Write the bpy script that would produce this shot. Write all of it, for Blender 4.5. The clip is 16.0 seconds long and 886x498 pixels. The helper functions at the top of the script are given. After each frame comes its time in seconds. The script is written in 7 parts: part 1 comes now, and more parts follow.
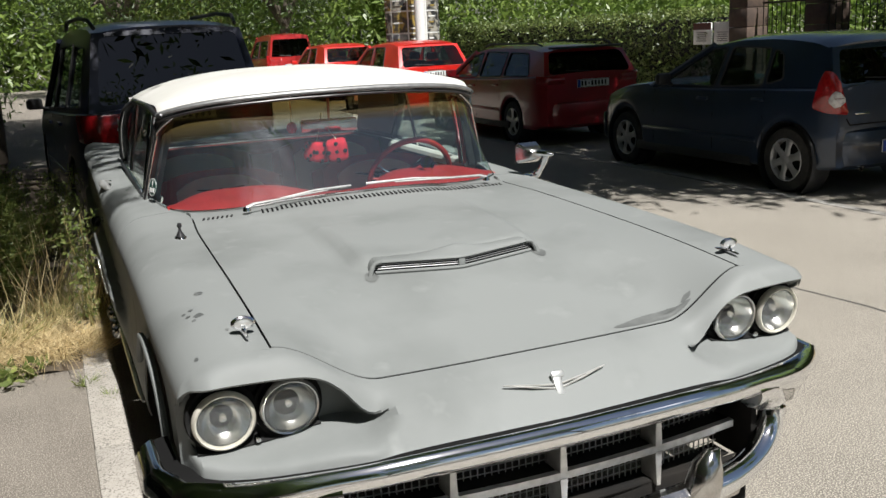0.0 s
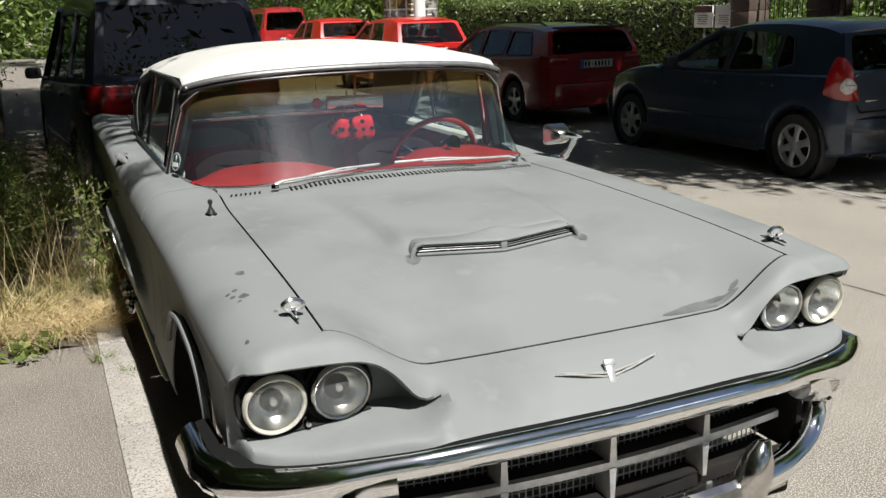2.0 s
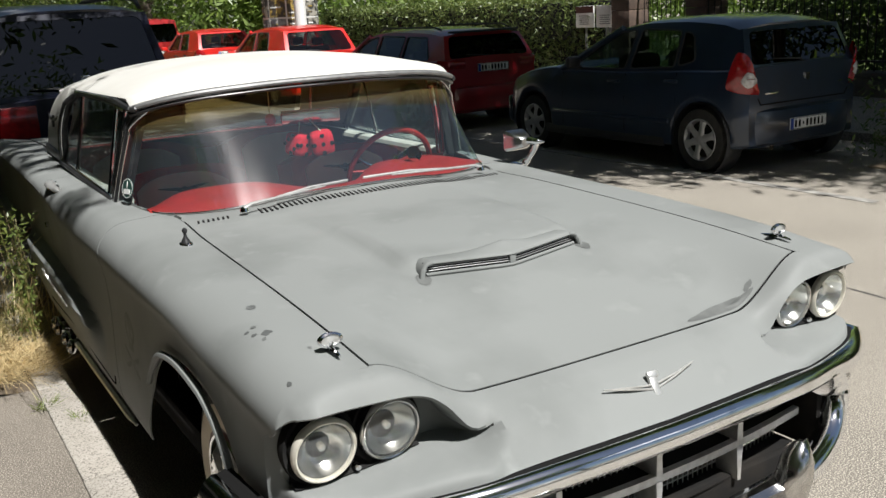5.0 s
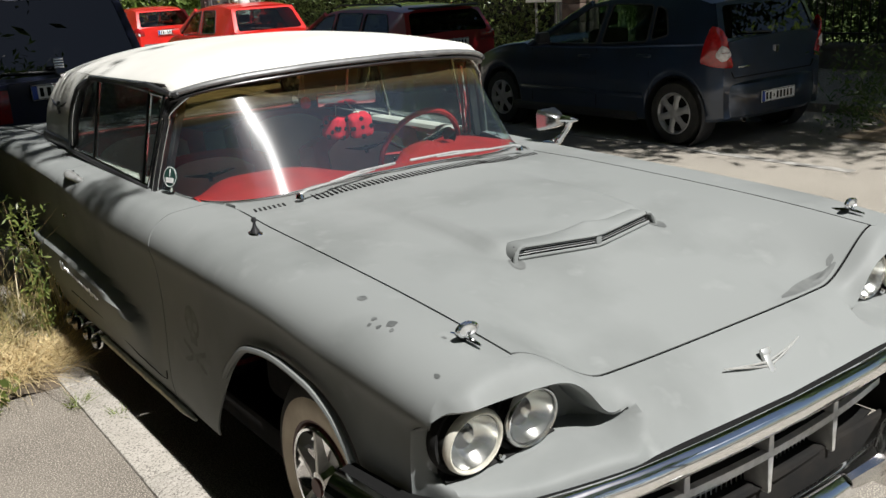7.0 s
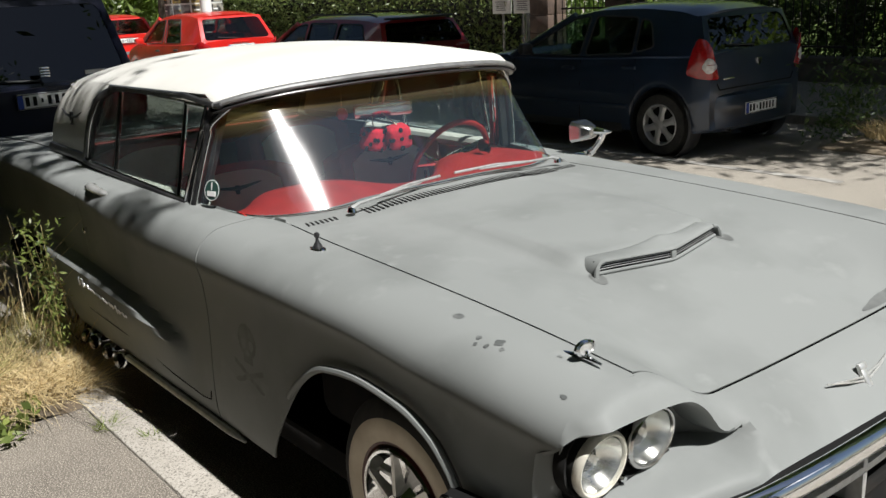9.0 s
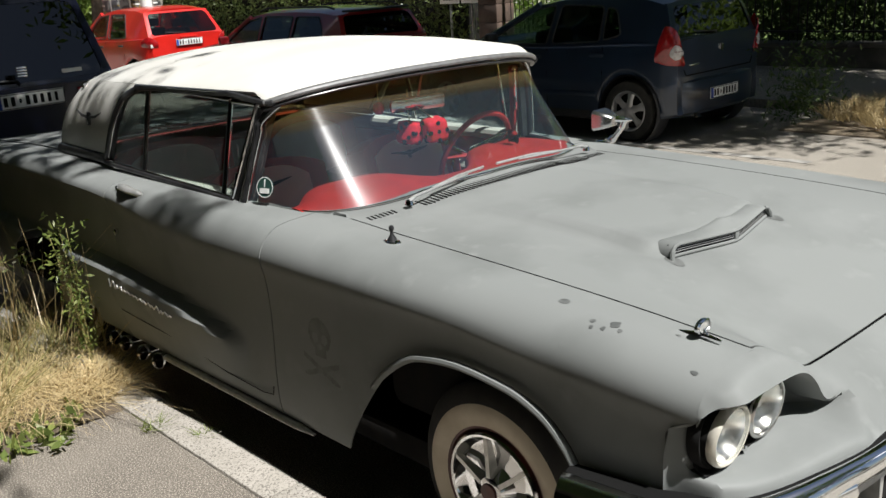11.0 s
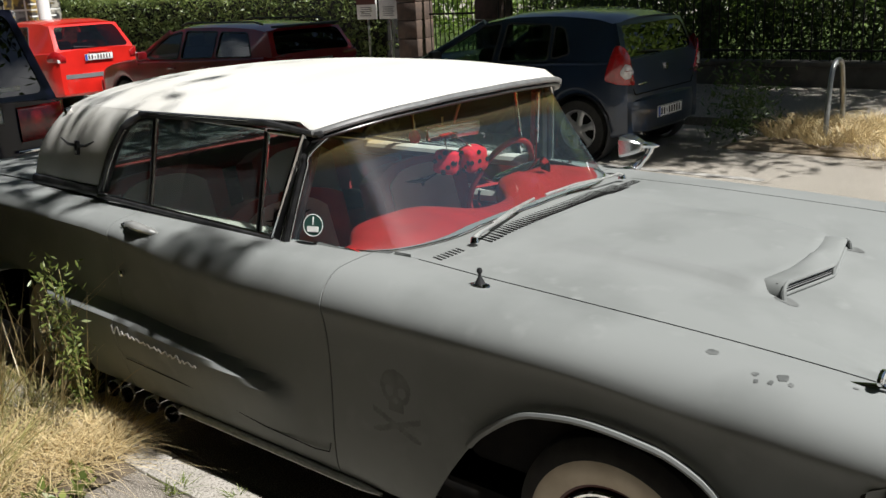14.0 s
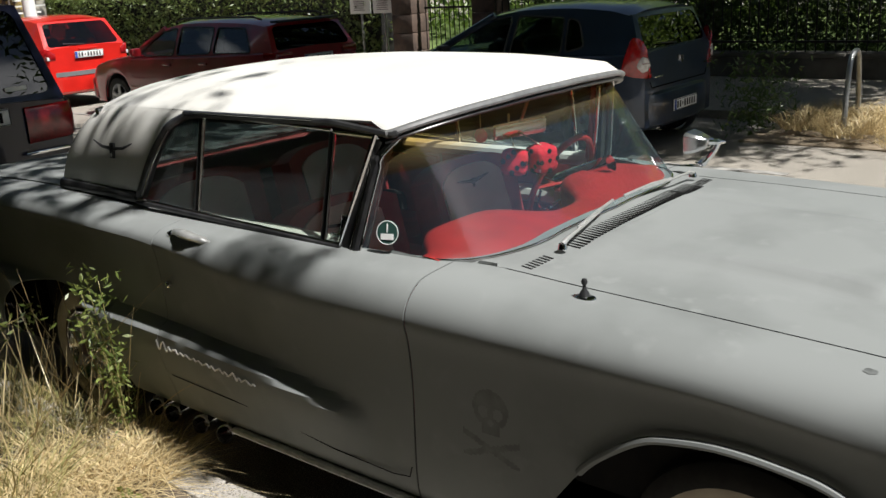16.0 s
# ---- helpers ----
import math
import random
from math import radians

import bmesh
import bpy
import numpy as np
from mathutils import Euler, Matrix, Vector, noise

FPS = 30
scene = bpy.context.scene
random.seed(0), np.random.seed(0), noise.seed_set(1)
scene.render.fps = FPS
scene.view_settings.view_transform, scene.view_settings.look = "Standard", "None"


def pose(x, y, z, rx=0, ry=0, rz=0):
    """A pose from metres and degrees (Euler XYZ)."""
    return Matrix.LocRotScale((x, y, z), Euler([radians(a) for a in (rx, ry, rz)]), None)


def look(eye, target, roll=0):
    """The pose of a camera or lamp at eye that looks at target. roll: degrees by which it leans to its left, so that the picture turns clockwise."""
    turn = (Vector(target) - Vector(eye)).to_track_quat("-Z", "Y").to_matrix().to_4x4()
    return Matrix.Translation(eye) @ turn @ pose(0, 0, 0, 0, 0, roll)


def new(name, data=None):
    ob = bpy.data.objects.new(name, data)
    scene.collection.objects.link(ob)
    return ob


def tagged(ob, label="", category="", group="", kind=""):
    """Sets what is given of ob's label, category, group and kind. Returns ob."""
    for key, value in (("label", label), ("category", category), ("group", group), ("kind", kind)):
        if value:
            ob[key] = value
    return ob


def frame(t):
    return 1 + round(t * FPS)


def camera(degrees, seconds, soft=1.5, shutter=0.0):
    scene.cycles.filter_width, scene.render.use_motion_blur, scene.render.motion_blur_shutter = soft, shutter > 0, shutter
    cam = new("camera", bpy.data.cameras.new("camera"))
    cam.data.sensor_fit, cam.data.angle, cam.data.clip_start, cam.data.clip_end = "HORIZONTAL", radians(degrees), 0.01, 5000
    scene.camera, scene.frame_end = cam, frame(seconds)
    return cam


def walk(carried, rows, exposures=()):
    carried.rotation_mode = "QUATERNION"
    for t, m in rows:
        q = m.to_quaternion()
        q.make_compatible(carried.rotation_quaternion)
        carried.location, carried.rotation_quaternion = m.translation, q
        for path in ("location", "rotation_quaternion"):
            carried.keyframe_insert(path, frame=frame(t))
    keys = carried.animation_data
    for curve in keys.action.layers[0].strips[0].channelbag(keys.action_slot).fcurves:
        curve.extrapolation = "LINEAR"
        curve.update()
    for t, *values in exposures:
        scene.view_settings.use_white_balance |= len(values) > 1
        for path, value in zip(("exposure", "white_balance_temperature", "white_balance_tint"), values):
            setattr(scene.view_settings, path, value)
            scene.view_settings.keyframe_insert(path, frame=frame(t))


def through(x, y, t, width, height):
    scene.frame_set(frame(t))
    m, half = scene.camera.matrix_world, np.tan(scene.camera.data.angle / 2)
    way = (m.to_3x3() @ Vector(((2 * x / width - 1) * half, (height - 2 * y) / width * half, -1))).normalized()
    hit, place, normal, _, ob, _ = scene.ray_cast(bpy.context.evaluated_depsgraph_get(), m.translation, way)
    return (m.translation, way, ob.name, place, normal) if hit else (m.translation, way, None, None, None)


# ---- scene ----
cam = camera(51.3, 16.0)
PATH = [
    (0, (-1.118, -2.093, 1.611), (-0.373, -0.294, 1.155), -2.9),
    (0.5, (-1.143, -2.074, 1.612), (-0.409, -0.272, 1.148), -2.6),
    (1, (-1.168, -2.049, 1.612), (-0.434, -0.249, 1.139), -2.1),
    (1.5, (-1.202, -2.018, 1.615), (-0.458, -0.227, 1.127), -1.7),
    (2, (-1.25, -1.974, 1.617), (-0.485, -0.196, 1.114), -1.6),
    (2.5, (-1.311, -1.932, 1.624), (-0.509, -0.172, 1.117), -1.8),
    (3, (-1.386, -1.889, 1.631), (-0.537, -0.15, 1.125), -2.0),
    (3.5, (-1.449, -1.86, 1.633), (-0.548, -0.146, 1.129), -2.1),
    (4, (-1.481, -1.832, 1.637), (-0.543, -0.14, 1.132), -2.7),
    (4.2, (-1.483, -1.811, 1.636), (-0.535, -0.124, 1.13), -3.0),
    (6.3, (-1.705, -1.484, 1.646), (-0.634, 0.122, 1.123), -2.9),
    (6.5, (-1.746, -1.465, 1.658), (-0.669, 0.133, 1.119), -3.2),
    (7, (-1.87, -1.409, 1.675), (-0.767, 0.163, 1.116), -3.6),
    (7.5, (-1.978, -1.364, 1.687), (-0.847, 0.182, 1.114), -3.8),
    (8, (-2.042, -1.311, 1.694), (-0.891, 0.22, 1.119), -3.7),
    (8.5, (-2.075, -1.237, 1.693), (-0.907, 0.287, 1.133), -3.5),
    (8.7, (-2.087, -1.2, 1.691), (-0.912, 0.321, 1.141), -3.3),
    (10.8, (-2.427, -0.922, 1.726), (-1.136, 0.496, 1.159), -3.6),
    (11, (-2.473, -0.922, 1.735), (-1.181, 0.493, 1.163), -3.8),
    (11.5, (-2.521, -0.851, 1.738), (-1.225, 0.562, 1.171), -3.9),
    (12, (-2.529, -0.755, 1.741), (-1.221, 0.653, 1.189), -3.7),
    (12.5, (-2.538, -0.647, 1.755), (-1.204, 0.743, 1.218), -3.3),
    (13, (-2.564, -0.549, 1.764), (-1.191, 0.804, 1.229), -2.9),
    (13.5, (-2.62, -0.455, 1.769), (-1.2, 0.845, 1.228), -2.8),
    (14, (-2.696, -0.354, 1.789), (-1.241, 0.9, 1.232), -3.0),
    (14.5, (-2.762, -0.264, 1.793), (-1.292, 0.964, 1.218), -3.2),
    (15, (-2.789, -0.182, 1.792), (-1.321, 1.043, 1.204), -3.3),
    (15.5, (-2.773, -0.09, 1.787), (-1.304, 1.134, 1.203), -3.5),
    (16, (-2.728, 0.024, 1.785), (-1.251, 1.246, 1.215), -3.4),
]
walk(cam, [(t, look(eye, target, roll)) for t, eye, target, roll in PATH],
     exposures=[(0, 0.64), (7, 0.66), (11, 0.68), (16, 0.72)])

# ---- light ----
SUN = Vector((0.06, -0.52, 0.85)).normalized()
world = bpy.data.worlds.new("sky")
scene.world = world
world.use_nodes = True
sky = world.node_tree.nodes.new("ShaderNodeTexSky")
sky.sky_type, sky.sun_disc = "NISHITA", False
sky.sun_elevation, sky.sun_rotation = math.asin(SUN.z), math.atan2(SUN.x, SUN.y)
sky_out = world.node_tree.nodes["Background"]
# fair-weather clouds scattered evenly over the whole sky
wn, wl = world.node_tree.nodes, world.node_tree.links.new
w_co, w_map, w_noise, w_ramp, w_mix = (wn.new("ShaderNode" + k) for k in ("TexCoord", "Mapping", "TexNoise", "MapRange", "Mix"))
w_map.inputs["Scale"].default_value = (1.0, 1.0, 2.0)
w_noise.inputs["Scale"].default_value, w_noise.inputs["Detail"].default_value, w_noise.inputs["Roughness"].default_value = 2.6, 7.0, 0.55
w_ramp.inputs[1].default_value, w_ramp.inputs[2].default_value = 0.615, 0.70
w_mix.data_type = "RGBA"
w_mix.inputs[7].default_value = (36.0, 36.0, 36.5, 1)
wl(w_co.outputs["Generated"], w_map.inputs[0]), wl(w_map.outputs[0], w_noise.inputs["Vector"]), wl(w_noise.outputs["Fac"], w_ramp.inputs[0])
wl(w_ramp.outputs[0], w_mix.inputs[0]), wl(sky.outputs[0], w_mix.inputs[6]), wl(w_mix.outputs[2], sky_out.inputs[0])
sky_out.inputs[1].default_value = 0.029
sun_data = bpy.data.lights.new("sun", "SUN")
sun_data.energy, sun_data.angle, sun_data.color = 5.0, radians(0.53), (1.0, 0.985, 0.958)
new("sun", sun_data).matrix_world = look(SUN * 60, (0, 0, 0))

# ---- helpers for materials ----
def material(name, color, rough=0.6, metal=0.0, second=None, scale=6.0, mix=(0.4, 0.65), bump=0.0, bump_scale=60.0, coat=0.0,
             fleck=None, fleck_scale=140.0, fleck_at=(0.6, 0.72), rough_var=0.0, random=0.0, island=False, spec=0.5, detail=6.0):
    """A surface of two noises: broad stains from color to second, fine flecks, relief, and a random shade for each piece."""
    m = bpy.data.materials.new(name)
    m.use_nodes = True
    nt = m.node_tree
    n, ln = nt.nodes, nt.links.new
    b = n["Principled BSDF"]
    b.inputs["Roughness"].default_value, b.inputs["Metallic"].default_value = rough, metal
    b.inputs["Coat Weight"].default_value, b.inputs["Coat Roughness"].default_value = coat, 0.06
    b.inputs["Specular IOR Level"].default_value = spec
    b.inputs["Base Color"].default_value = (*color, 1)
    co = n.new("ShaderNodeTexCoord").outputs["Object"]
    last = None

    def noise_of(sc, det=6.0, lo=0.4, hi=0.6):
        t = n.new("ShaderNodeTexNoise")
        t.inputs["Scale"].default_value, t.inputs["Detail"].default_value = sc, det
        ln(co, t.inputs["Vector"])
        r = n.new("ShaderNodeMapRange")
        r.inputs[1].default_value, r.inputs[2].default_value = lo, hi
        ln(t.outputs["Fac"], r.inputs[0])
        return t.outputs["Fac"], r.outputs[0]

    def mixed(fac, a, c):
        x = n.new("ShaderNodeMix")
        x.data_type = "RGBA"
        ln(fac, x.inputs[0])
        if last is None:
            x.inputs[6].default_value = (*a, 1)
        else:
            ln(last, x.inputs[6])
        x.inputs[7].default_value = (*c, 1)
        return x.outputs[2]

    if second:
        raw, fac = noise_of(scale, detail, *mix)
        last = mixed(fac, color, second)
        if rough_var:
            r = n.new("ShaderNodeMapRange")
            r.inputs[3].default_value, r.inputs[4].default_value = rough - rough_var, rough + rough_var
            ln(raw, r.inputs[0])
            ln(r.outputs[0], b.inputs["Roughness"])
    if fleck:
        last = mixed(noise_of(fleck_scale, 3.0, *fleck_at)[1], color, fleck)
    if random:
        src = n.new("ShaderNodeNewGeometry").outputs["Random Per Island"] if island else n.new("ShaderNodeObjectInfo").outputs["Random"]
        r = n.new("ShaderNodeMapRange")
        r.inputs[3].default_value, r.inputs[4].default_value = 1 - random, 1 + random
        ln(src, r.inputs[0])
        h = n.new("ShaderNodeHueSaturation")
        ln(r.outputs[0], h.inputs["Value"])
        if last is None:
            h.inputs["Color"].default_value = (*color, 1)
        else:
            ln(last, h.inputs["Color"])
        last = h.outputs[0]
    if last is not None:
        ln(last, b.inputs["Base Color"])
    if bump:
        t = n.new("ShaderNodeTexNoise")
        t.inputs["Scale"].default_value, t.inputs["Detail"].default_value = bump_scale, 4.0
        ln(co, t.inputs["Vector"])
        p = n.new("ShaderNodeBump")
        p.inputs["Strength"].default_value, p.inputs["Distance"].default_value = bump, 0.01
        ln(t.outputs["Fac"], p.inputs["Height"])
        ln(p.outputs[0], b.inputs["Normal"])
    return m


def glass(name, tint, rough=0.0, clear=0.9, haze=0.0, gloss=0.05, milk=0.0, ribs=0.0, milk_tint=(0.70, 0.76, 0.80)):
    """A thin pane: mostly see-through in its tint, with the mirror gloss that rises at a slant."""
    m = bpy.data.materials.new(name)
    m.use_nodes = True
    nt = m.node_tree
    n, ln = nt.nodes, nt.links.new
    n.remove(n["Principled BSDF"])
    tr, gl, mx, fr, pw, mr = (n.new("ShaderNode" + k) for k in ("BsdfTransparent", "BsdfGlossy", "MixShader", "LayerWeight", "Math", "MapRange"))
    pw.operation = "POWER"
    pw.inputs[1].default_value = 4.0
    mr.inputs[3].default_value, mr.inputs[4].default_value = gloss, 0.6
    fr.inputs["Blend"].default_value = 0.5
    ln(fr.outputs["Facing"], pw.inputs[0]), ln(pw.outputs[0], mr.inputs[0])
    tr.inputs[0].default_value = (*[c * clear for c in tint], 1)
    gl.inputs["Roughness"].default_value = rough
    ln(mr.outputs[0], mx.inputs[0]), ln(tr.outputs[0], mx.inputs[1]), ln(gl.outputs[0], mx.inputs[2])
    last = mx.outputs[0]
    if haze:
        dust, m2 = n.new("ShaderNodeBsdfGlossy"), n.new("ShaderNodeMixShader")
        dust.inputs["Roughness"].default_value = 0.13
        m2.inputs[0].default_value = haze
        ln(last, m2.inputs[1]), ln(dust.outputs[0], m2.inputs[2])
        last = m2.outputs[0]
    if milk:
        pale, m3 = n.new("ShaderNodeBsdfDiffuse"), n.new("ShaderNodeMixShader")
        pale.inputs[0].default_value = (*milk_tint, 1)
        m3.inputs[0].default_value = milk
        ln(last, m3.inputs[1]), ln(pale.outputs[0], m3.inputs[2])
        if ribs:
            wave, band = n.new("ShaderNodeTexWave"), n.new("ShaderNodeMapRange")
            wave.inputs["Scale"].default_value, wave.inputs["Distortion"].default_value = ribs, 1.5
            wave.inputs["Detail Scale"].default_value = 30.0
            band.inputs[1].default_value, band.inputs[2].default_value = 0.25, 0.85
            band.inputs[3].default_value, band.inputs[4].default_value = 0.0, milk * 1.9
            ln(n.new("ShaderNodeTexCoord").outputs["Object"], wave.inputs["Vector"])
            ln(wave.outputs["Fac"], band.inputs[0]), ln(band.outputs[0], m3.inputs[0])
        last = m3.outputs[0]
    ln(last, n["Material Output"].inputs[0])
    return m


PRIMER = material("primer grey paint", (0.204, 0.214, 0.209), 0.58, second=(0.150, 0.159, 0.154), scale=2.2, mix=(0.46, 0.73), bump=0.02,
                  bump_scale=400, fleck=(0.228, 0.238, 0.232), fleck_scale=9.0, fleck_at=(0.62, 0.8), rough_var=0.08, spec=0.2)
WHITE = material("white roof paint", (0.66, 0.65, 0.61), 0.4, second=(0.60, 0.585, 0.54), scale=3.0, bump=0.02, bump_scale=300)
CHROME = material("chrome", (0.82, 0.83, 0.85), 0.06, 1.0, second=(0.70, 0.70, 0.70), scale=18, rough_var=0.05)
BAR_CHROME = material("scratched bumper chrome", (0.92, 0.93, 0.95), 0.07, 1.0, second=(0.74, 0.73, 0.72), scale=16, mix=(0.56, 0.80), rough_var=0.05)
WORN_CHROME = material("worn chrome", (0.62, 0.61, 0.60), 0.16, 1.0, second=(0.40, 0.36, 0.32), scale=14, mix=(0.5, 0.75), rough_var=0.12)
MIRROR_METAL = material("bright satin chrome mirror shell", (0.66, 0.66, 0.66), 0.24, 1.0, second=(0.58, 0.58, 0.58), scale=25, rough_var=0.08)
LAMP_RING = material("pale worn lamp ring", (0.72, 0.69, 0.60), 0.4, 0.3, second=(0.58, 0.55, 0.47), scale=40)
RECESS_BLACK = material("matte black lamp recess", (0.016, 0.016, 0.016), 0.85, second=(0.024, 0.024, 0.023), scale=25, spec=0.08)
SATIN = material("satin silver metal", (0.68, 0.68, 0.66), 0.35, 0.7, second=(0.56, 0.56, 0.54), scale=40)
SATIN_GREY = material("dull grey metal", (0.30, 0.30, 0.30), 0.42, 0.6, second=(0.24, 0.24, 0.24), scale=30)
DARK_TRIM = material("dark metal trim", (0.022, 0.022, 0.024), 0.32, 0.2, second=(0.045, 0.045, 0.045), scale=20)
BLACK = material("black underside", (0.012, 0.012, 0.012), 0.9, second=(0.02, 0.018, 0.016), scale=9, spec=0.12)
RUBBER = material("tyre rubber", (0.018, 0.018, 0.018), 0.8, second=(0.035, 0.033, 0.03), scale=12, bump=0.1, bump_scale=90)
WHITEWALL = material("cream whitewall rubber", (0.66, 0.58, 0.46), 0.7, second=(0.55, 0.47, 0.36), scale=9, bump=0.05, bump_scale=120)
RIM_RED = material("dark red rim paint", (0.10, 0.02, 0.015), 0.4, second=(0.06, 0.015, 0.012), scale=20)
RED_VINYL = material("red vinyl", (0.30, 0.016, 0.014), 0.45, second=(0.24, 0.014, 0.012), scale=8, bump=0.06, bump_scale=220)
CARPET = material("dark red carpet", (0.17, 0.020, 0.018), 0.95, second=(0.12, 0.014, 0.013), scale=30, bump=0.3, bump_scale=260)
DARK_RED = material("dark red upholstery", (0.34, 0.024, 0.022), 0.55, second=(0.24, 0.014, 0.014), scale=8, bump=0.05, bump_scale=150)
CREAM = material("cream vinyl", (0.62, 0.60, 0.54), 0.5, second=(0.53, 0.51, 0.45), scale=7, bump=0.05, bump_scale=160)
PLUSH = material("red plush", (0.65, 0.012, 0.03), 0.95, second=(0.5, 0.01, 0.02), scale=60, bump=0.5, bump_scale=300)
INK = material("black ink", (0.010, 0.010, 0.010), 0.85, spec=0.08)
CORD = material("pale cord", (0.74, 0.69, 0.50), 0.8)
REFLECTOR = material("lamp reflector", (0.80, 0.80, 0.78), 0.22, 1.0, second=(0.75, 0.75, 0.74), scale=40)
LENS = glass("ribbed lamp glass", (0.98, 0.98, 0.94), 0.03, 0.97, 0.0, 0.10, 0.075, 48.0)
# pale milk stands in for the reflections on the side glass
CLEAR = glass("clear car glass", (0.86, 0.93, 0.90), 0.0, 0.95, 0.0, 0.09, 0.035)
# blue milk stands in for sky mirrored in the dusty pane
SCREEN = glass("dusty windscreen glass with sky veil", (0.80, 0.93, 0.92), 0.0, 0.94, 0.010, 0.16, 0.018, milk_tint=(0.50, 0.68, 0.88))
TINTED = glass("tinted car glass", (0.42, 0.46, 0.46), 0.0, 0.8)
SUN_BAND = [glass("amber sun band glass", tuple(lerp_c * (1 - k) + amber * k for lerp_c, amber in zip((0.80, 0.93, 0.92), (0.82, 0.60, 0.22))), 0.0, 0.94 - 0.12 * k, 0.007, 0.12, 0.014 + 0.075 * k, milk_tint=(0.60 - 0.08 * k, 0.52 - 0.14 * k, 0.36 - 0.24 * k)) for k in (0.12, 0.28, 0.46, 0.64, 0.82, 1.0)]
STICKER = material("green sticker", (0.02, 0.06, 0.05), 0.5)
PLAIN_WHITE = material("white print", (0.78, 0.78, 0.76), 0.5, second=(0.70, 0.70, 0.68), scale=30)

# ---- helpers for meshes ----
def curve(*pts):
    """A smooth function through (position, value) pairs, level past its ends, that never overshoots."""
    xs, ys = np.array([p[0] for p in pts], float), np.array([p[1] for p in pts], float)
    d = np.diff(ys) / np.diff(xs)
    m = np.r_[d[0], [0 if a * b <= 0 else 2 * a * b / (a + b) for a, b in zip(d, d[1:])], d[-1]]

    def f(x):
        x = min(max(x, xs[0]), xs[-1])
        k = int(min(max(np.searchsorted(xs, x) - 1, 0), len(xs) - 2))
        h = xs[k + 1] - xs[k]
        t = (x - xs[k]) / h
        return float(ys[k] * (1 + 2 * t) * (1 - t) ** 2 + m[k] * h * t * (1 - t) ** 2 + ys[k + 1] * t * t * (3 - 2 * t) + m[k + 1] * h * t * t * (t - 1))

    return f


def smooth(a, b, x):
    t = min(max((x - a) / (b - a), 0.0), 1.0)
    return t * t * (3 - 2 * t)


def lerp(a, b, t):
    return a + (b - a) * t


def spline(points, per=6, closed=False):
    """Points on a rounded line through the given ones."""
    p = [Vector(q) for q in points]
    n, out = len(p), []
    for k in range(n if closed else n - 1):
        a, b, c, d = (p[(k + o) % n] if closed else p[min(max(k + o, 0), n - 1)] for o in (-1, 0, 1, 2))
        for s in range(per):
            t = s / per
            out.append(0.5 * (2 * b + (c - a) * t + (2 * a - 5 * b + 4 * c - d) * t * t + (3 * b - a - 3 * c + d) * t ** 3))
    if not closed:
        out.append(p[-1].copy())
    return out


def mesh_of(name, verts, faces, mat, angle=35.0):
    me = bpy.data.meshes.new(name)
    me.from_pydata([tuple(v) for v in verts], [], faces)
    me.validate()
    for m in (mat if isinstance(mat, (list, tuple)) else [mat]):
        me.materials.append(m)
    me.shade_smooth()
    if angle < 180:
        me.set_sharp_from_angle(angle=radians(angle))
    return me


def thickened(shape, thick):
    """A sheet given an inner skin and a rim; thick goes inwards."""
    me = bpy.data.meshes.new("sheet")
    me.from_pydata([tuple(v) for v in shape[0]], [], shape[1])
    verts = [v.co.copy() for v in me.vertices]
    inner = [v.co - v.normal * thick for v in me.vertices]
    n, faces, seen = len(verts), [tuple(f) for f in shape[1]], {}
    bpy.data.meshes.remove(me)
    for f in faces:
        for a, b in zip(f, f[1:] + f[:1]):
            seen[(a, b)] = True
    rim = [(b, a, a + n, b + n) for a, b in seen if (b, a) not in seen]
    return verts + inner, faces + [tuple(i + n for i in reversed(f)) for f in faces] + rim


def part(name, shape, mat, parent=None, label="", angle=35.0, thick=0.0, at=None):
    """One mesh object from (verts, faces) or a bmesh, under its thing."""
    if isinstance(shape, bmesh.types.BMesh):
        me = bpy.data.meshes.new(name)
        shape.to_mesh(me)
        shape.free()
        me.materials.append(mat)
        me.shade_smooth()
        me.set_sharp_from_angle(angle=radians(angle))
    elif isinstance(shape, bpy.types.Mesh):
        me = shape
    else:
        me = mesh_of(name, *(thickened(shape, thick) if thick else shape), mat, angle)
    ob = new(name, me)
    ob.parent = parent
    if at is not None:
        ob.matrix_basis = at
    if label:
        ob["label"] = label
    return ob


def thing(name, label, category, at=None, group="", kind=""):
    ob = tagged(new(name), label, category, group, kind)
    ob.empty_display_size = 0.2
    if at is not None:
        ob.matrix_basis = at
    return ob


def grid(f, nu, nv, close_u=False, flip=False):
    """Verts and faces of the sheet f(u, v), u and v from 0 to 1."""
    ru = nu if close_u else nu + 1
    verts = [Vector(f(i / nu, j / nv)) for i in range(ru) for j in range(nv + 1)]
    faces = []
    for i in range(nu):
        for j in range(nv):
            a, b = i * (nv + 1) + j, ((i + 1) % ru) * (nv + 1) + j
            q = (a, b, b + 1, a + 1)
            faces.append(q[::-1] if flip else q)
    return verts, faces


def rows_mesh(rows, flip=False):
    """Faces between rows of equal length."""
    n, verts, faces = len(rows[0]), [Vector(v) for r in rows for v in r], []
    for i in range(len(rows) - 1):
        for j in range(n - 1):
            q = (i * n + j, (i + 1) * n + j, (i + 1) * n + j + 1, i * n + j + 1)
            faces.append(q[::-1] if flip else q)
    return verts, faces


def joined(*shapes):
    verts, faces = [], []
    for v, f in shapes:
        k = len(verts)
        verts += list(v)
        faces += [tuple(i + k for i in q) for q in f]
    return verts, faces


def moved(shape, m):
    return [m @ Vector(v) for v in shape[0]], shape[1]


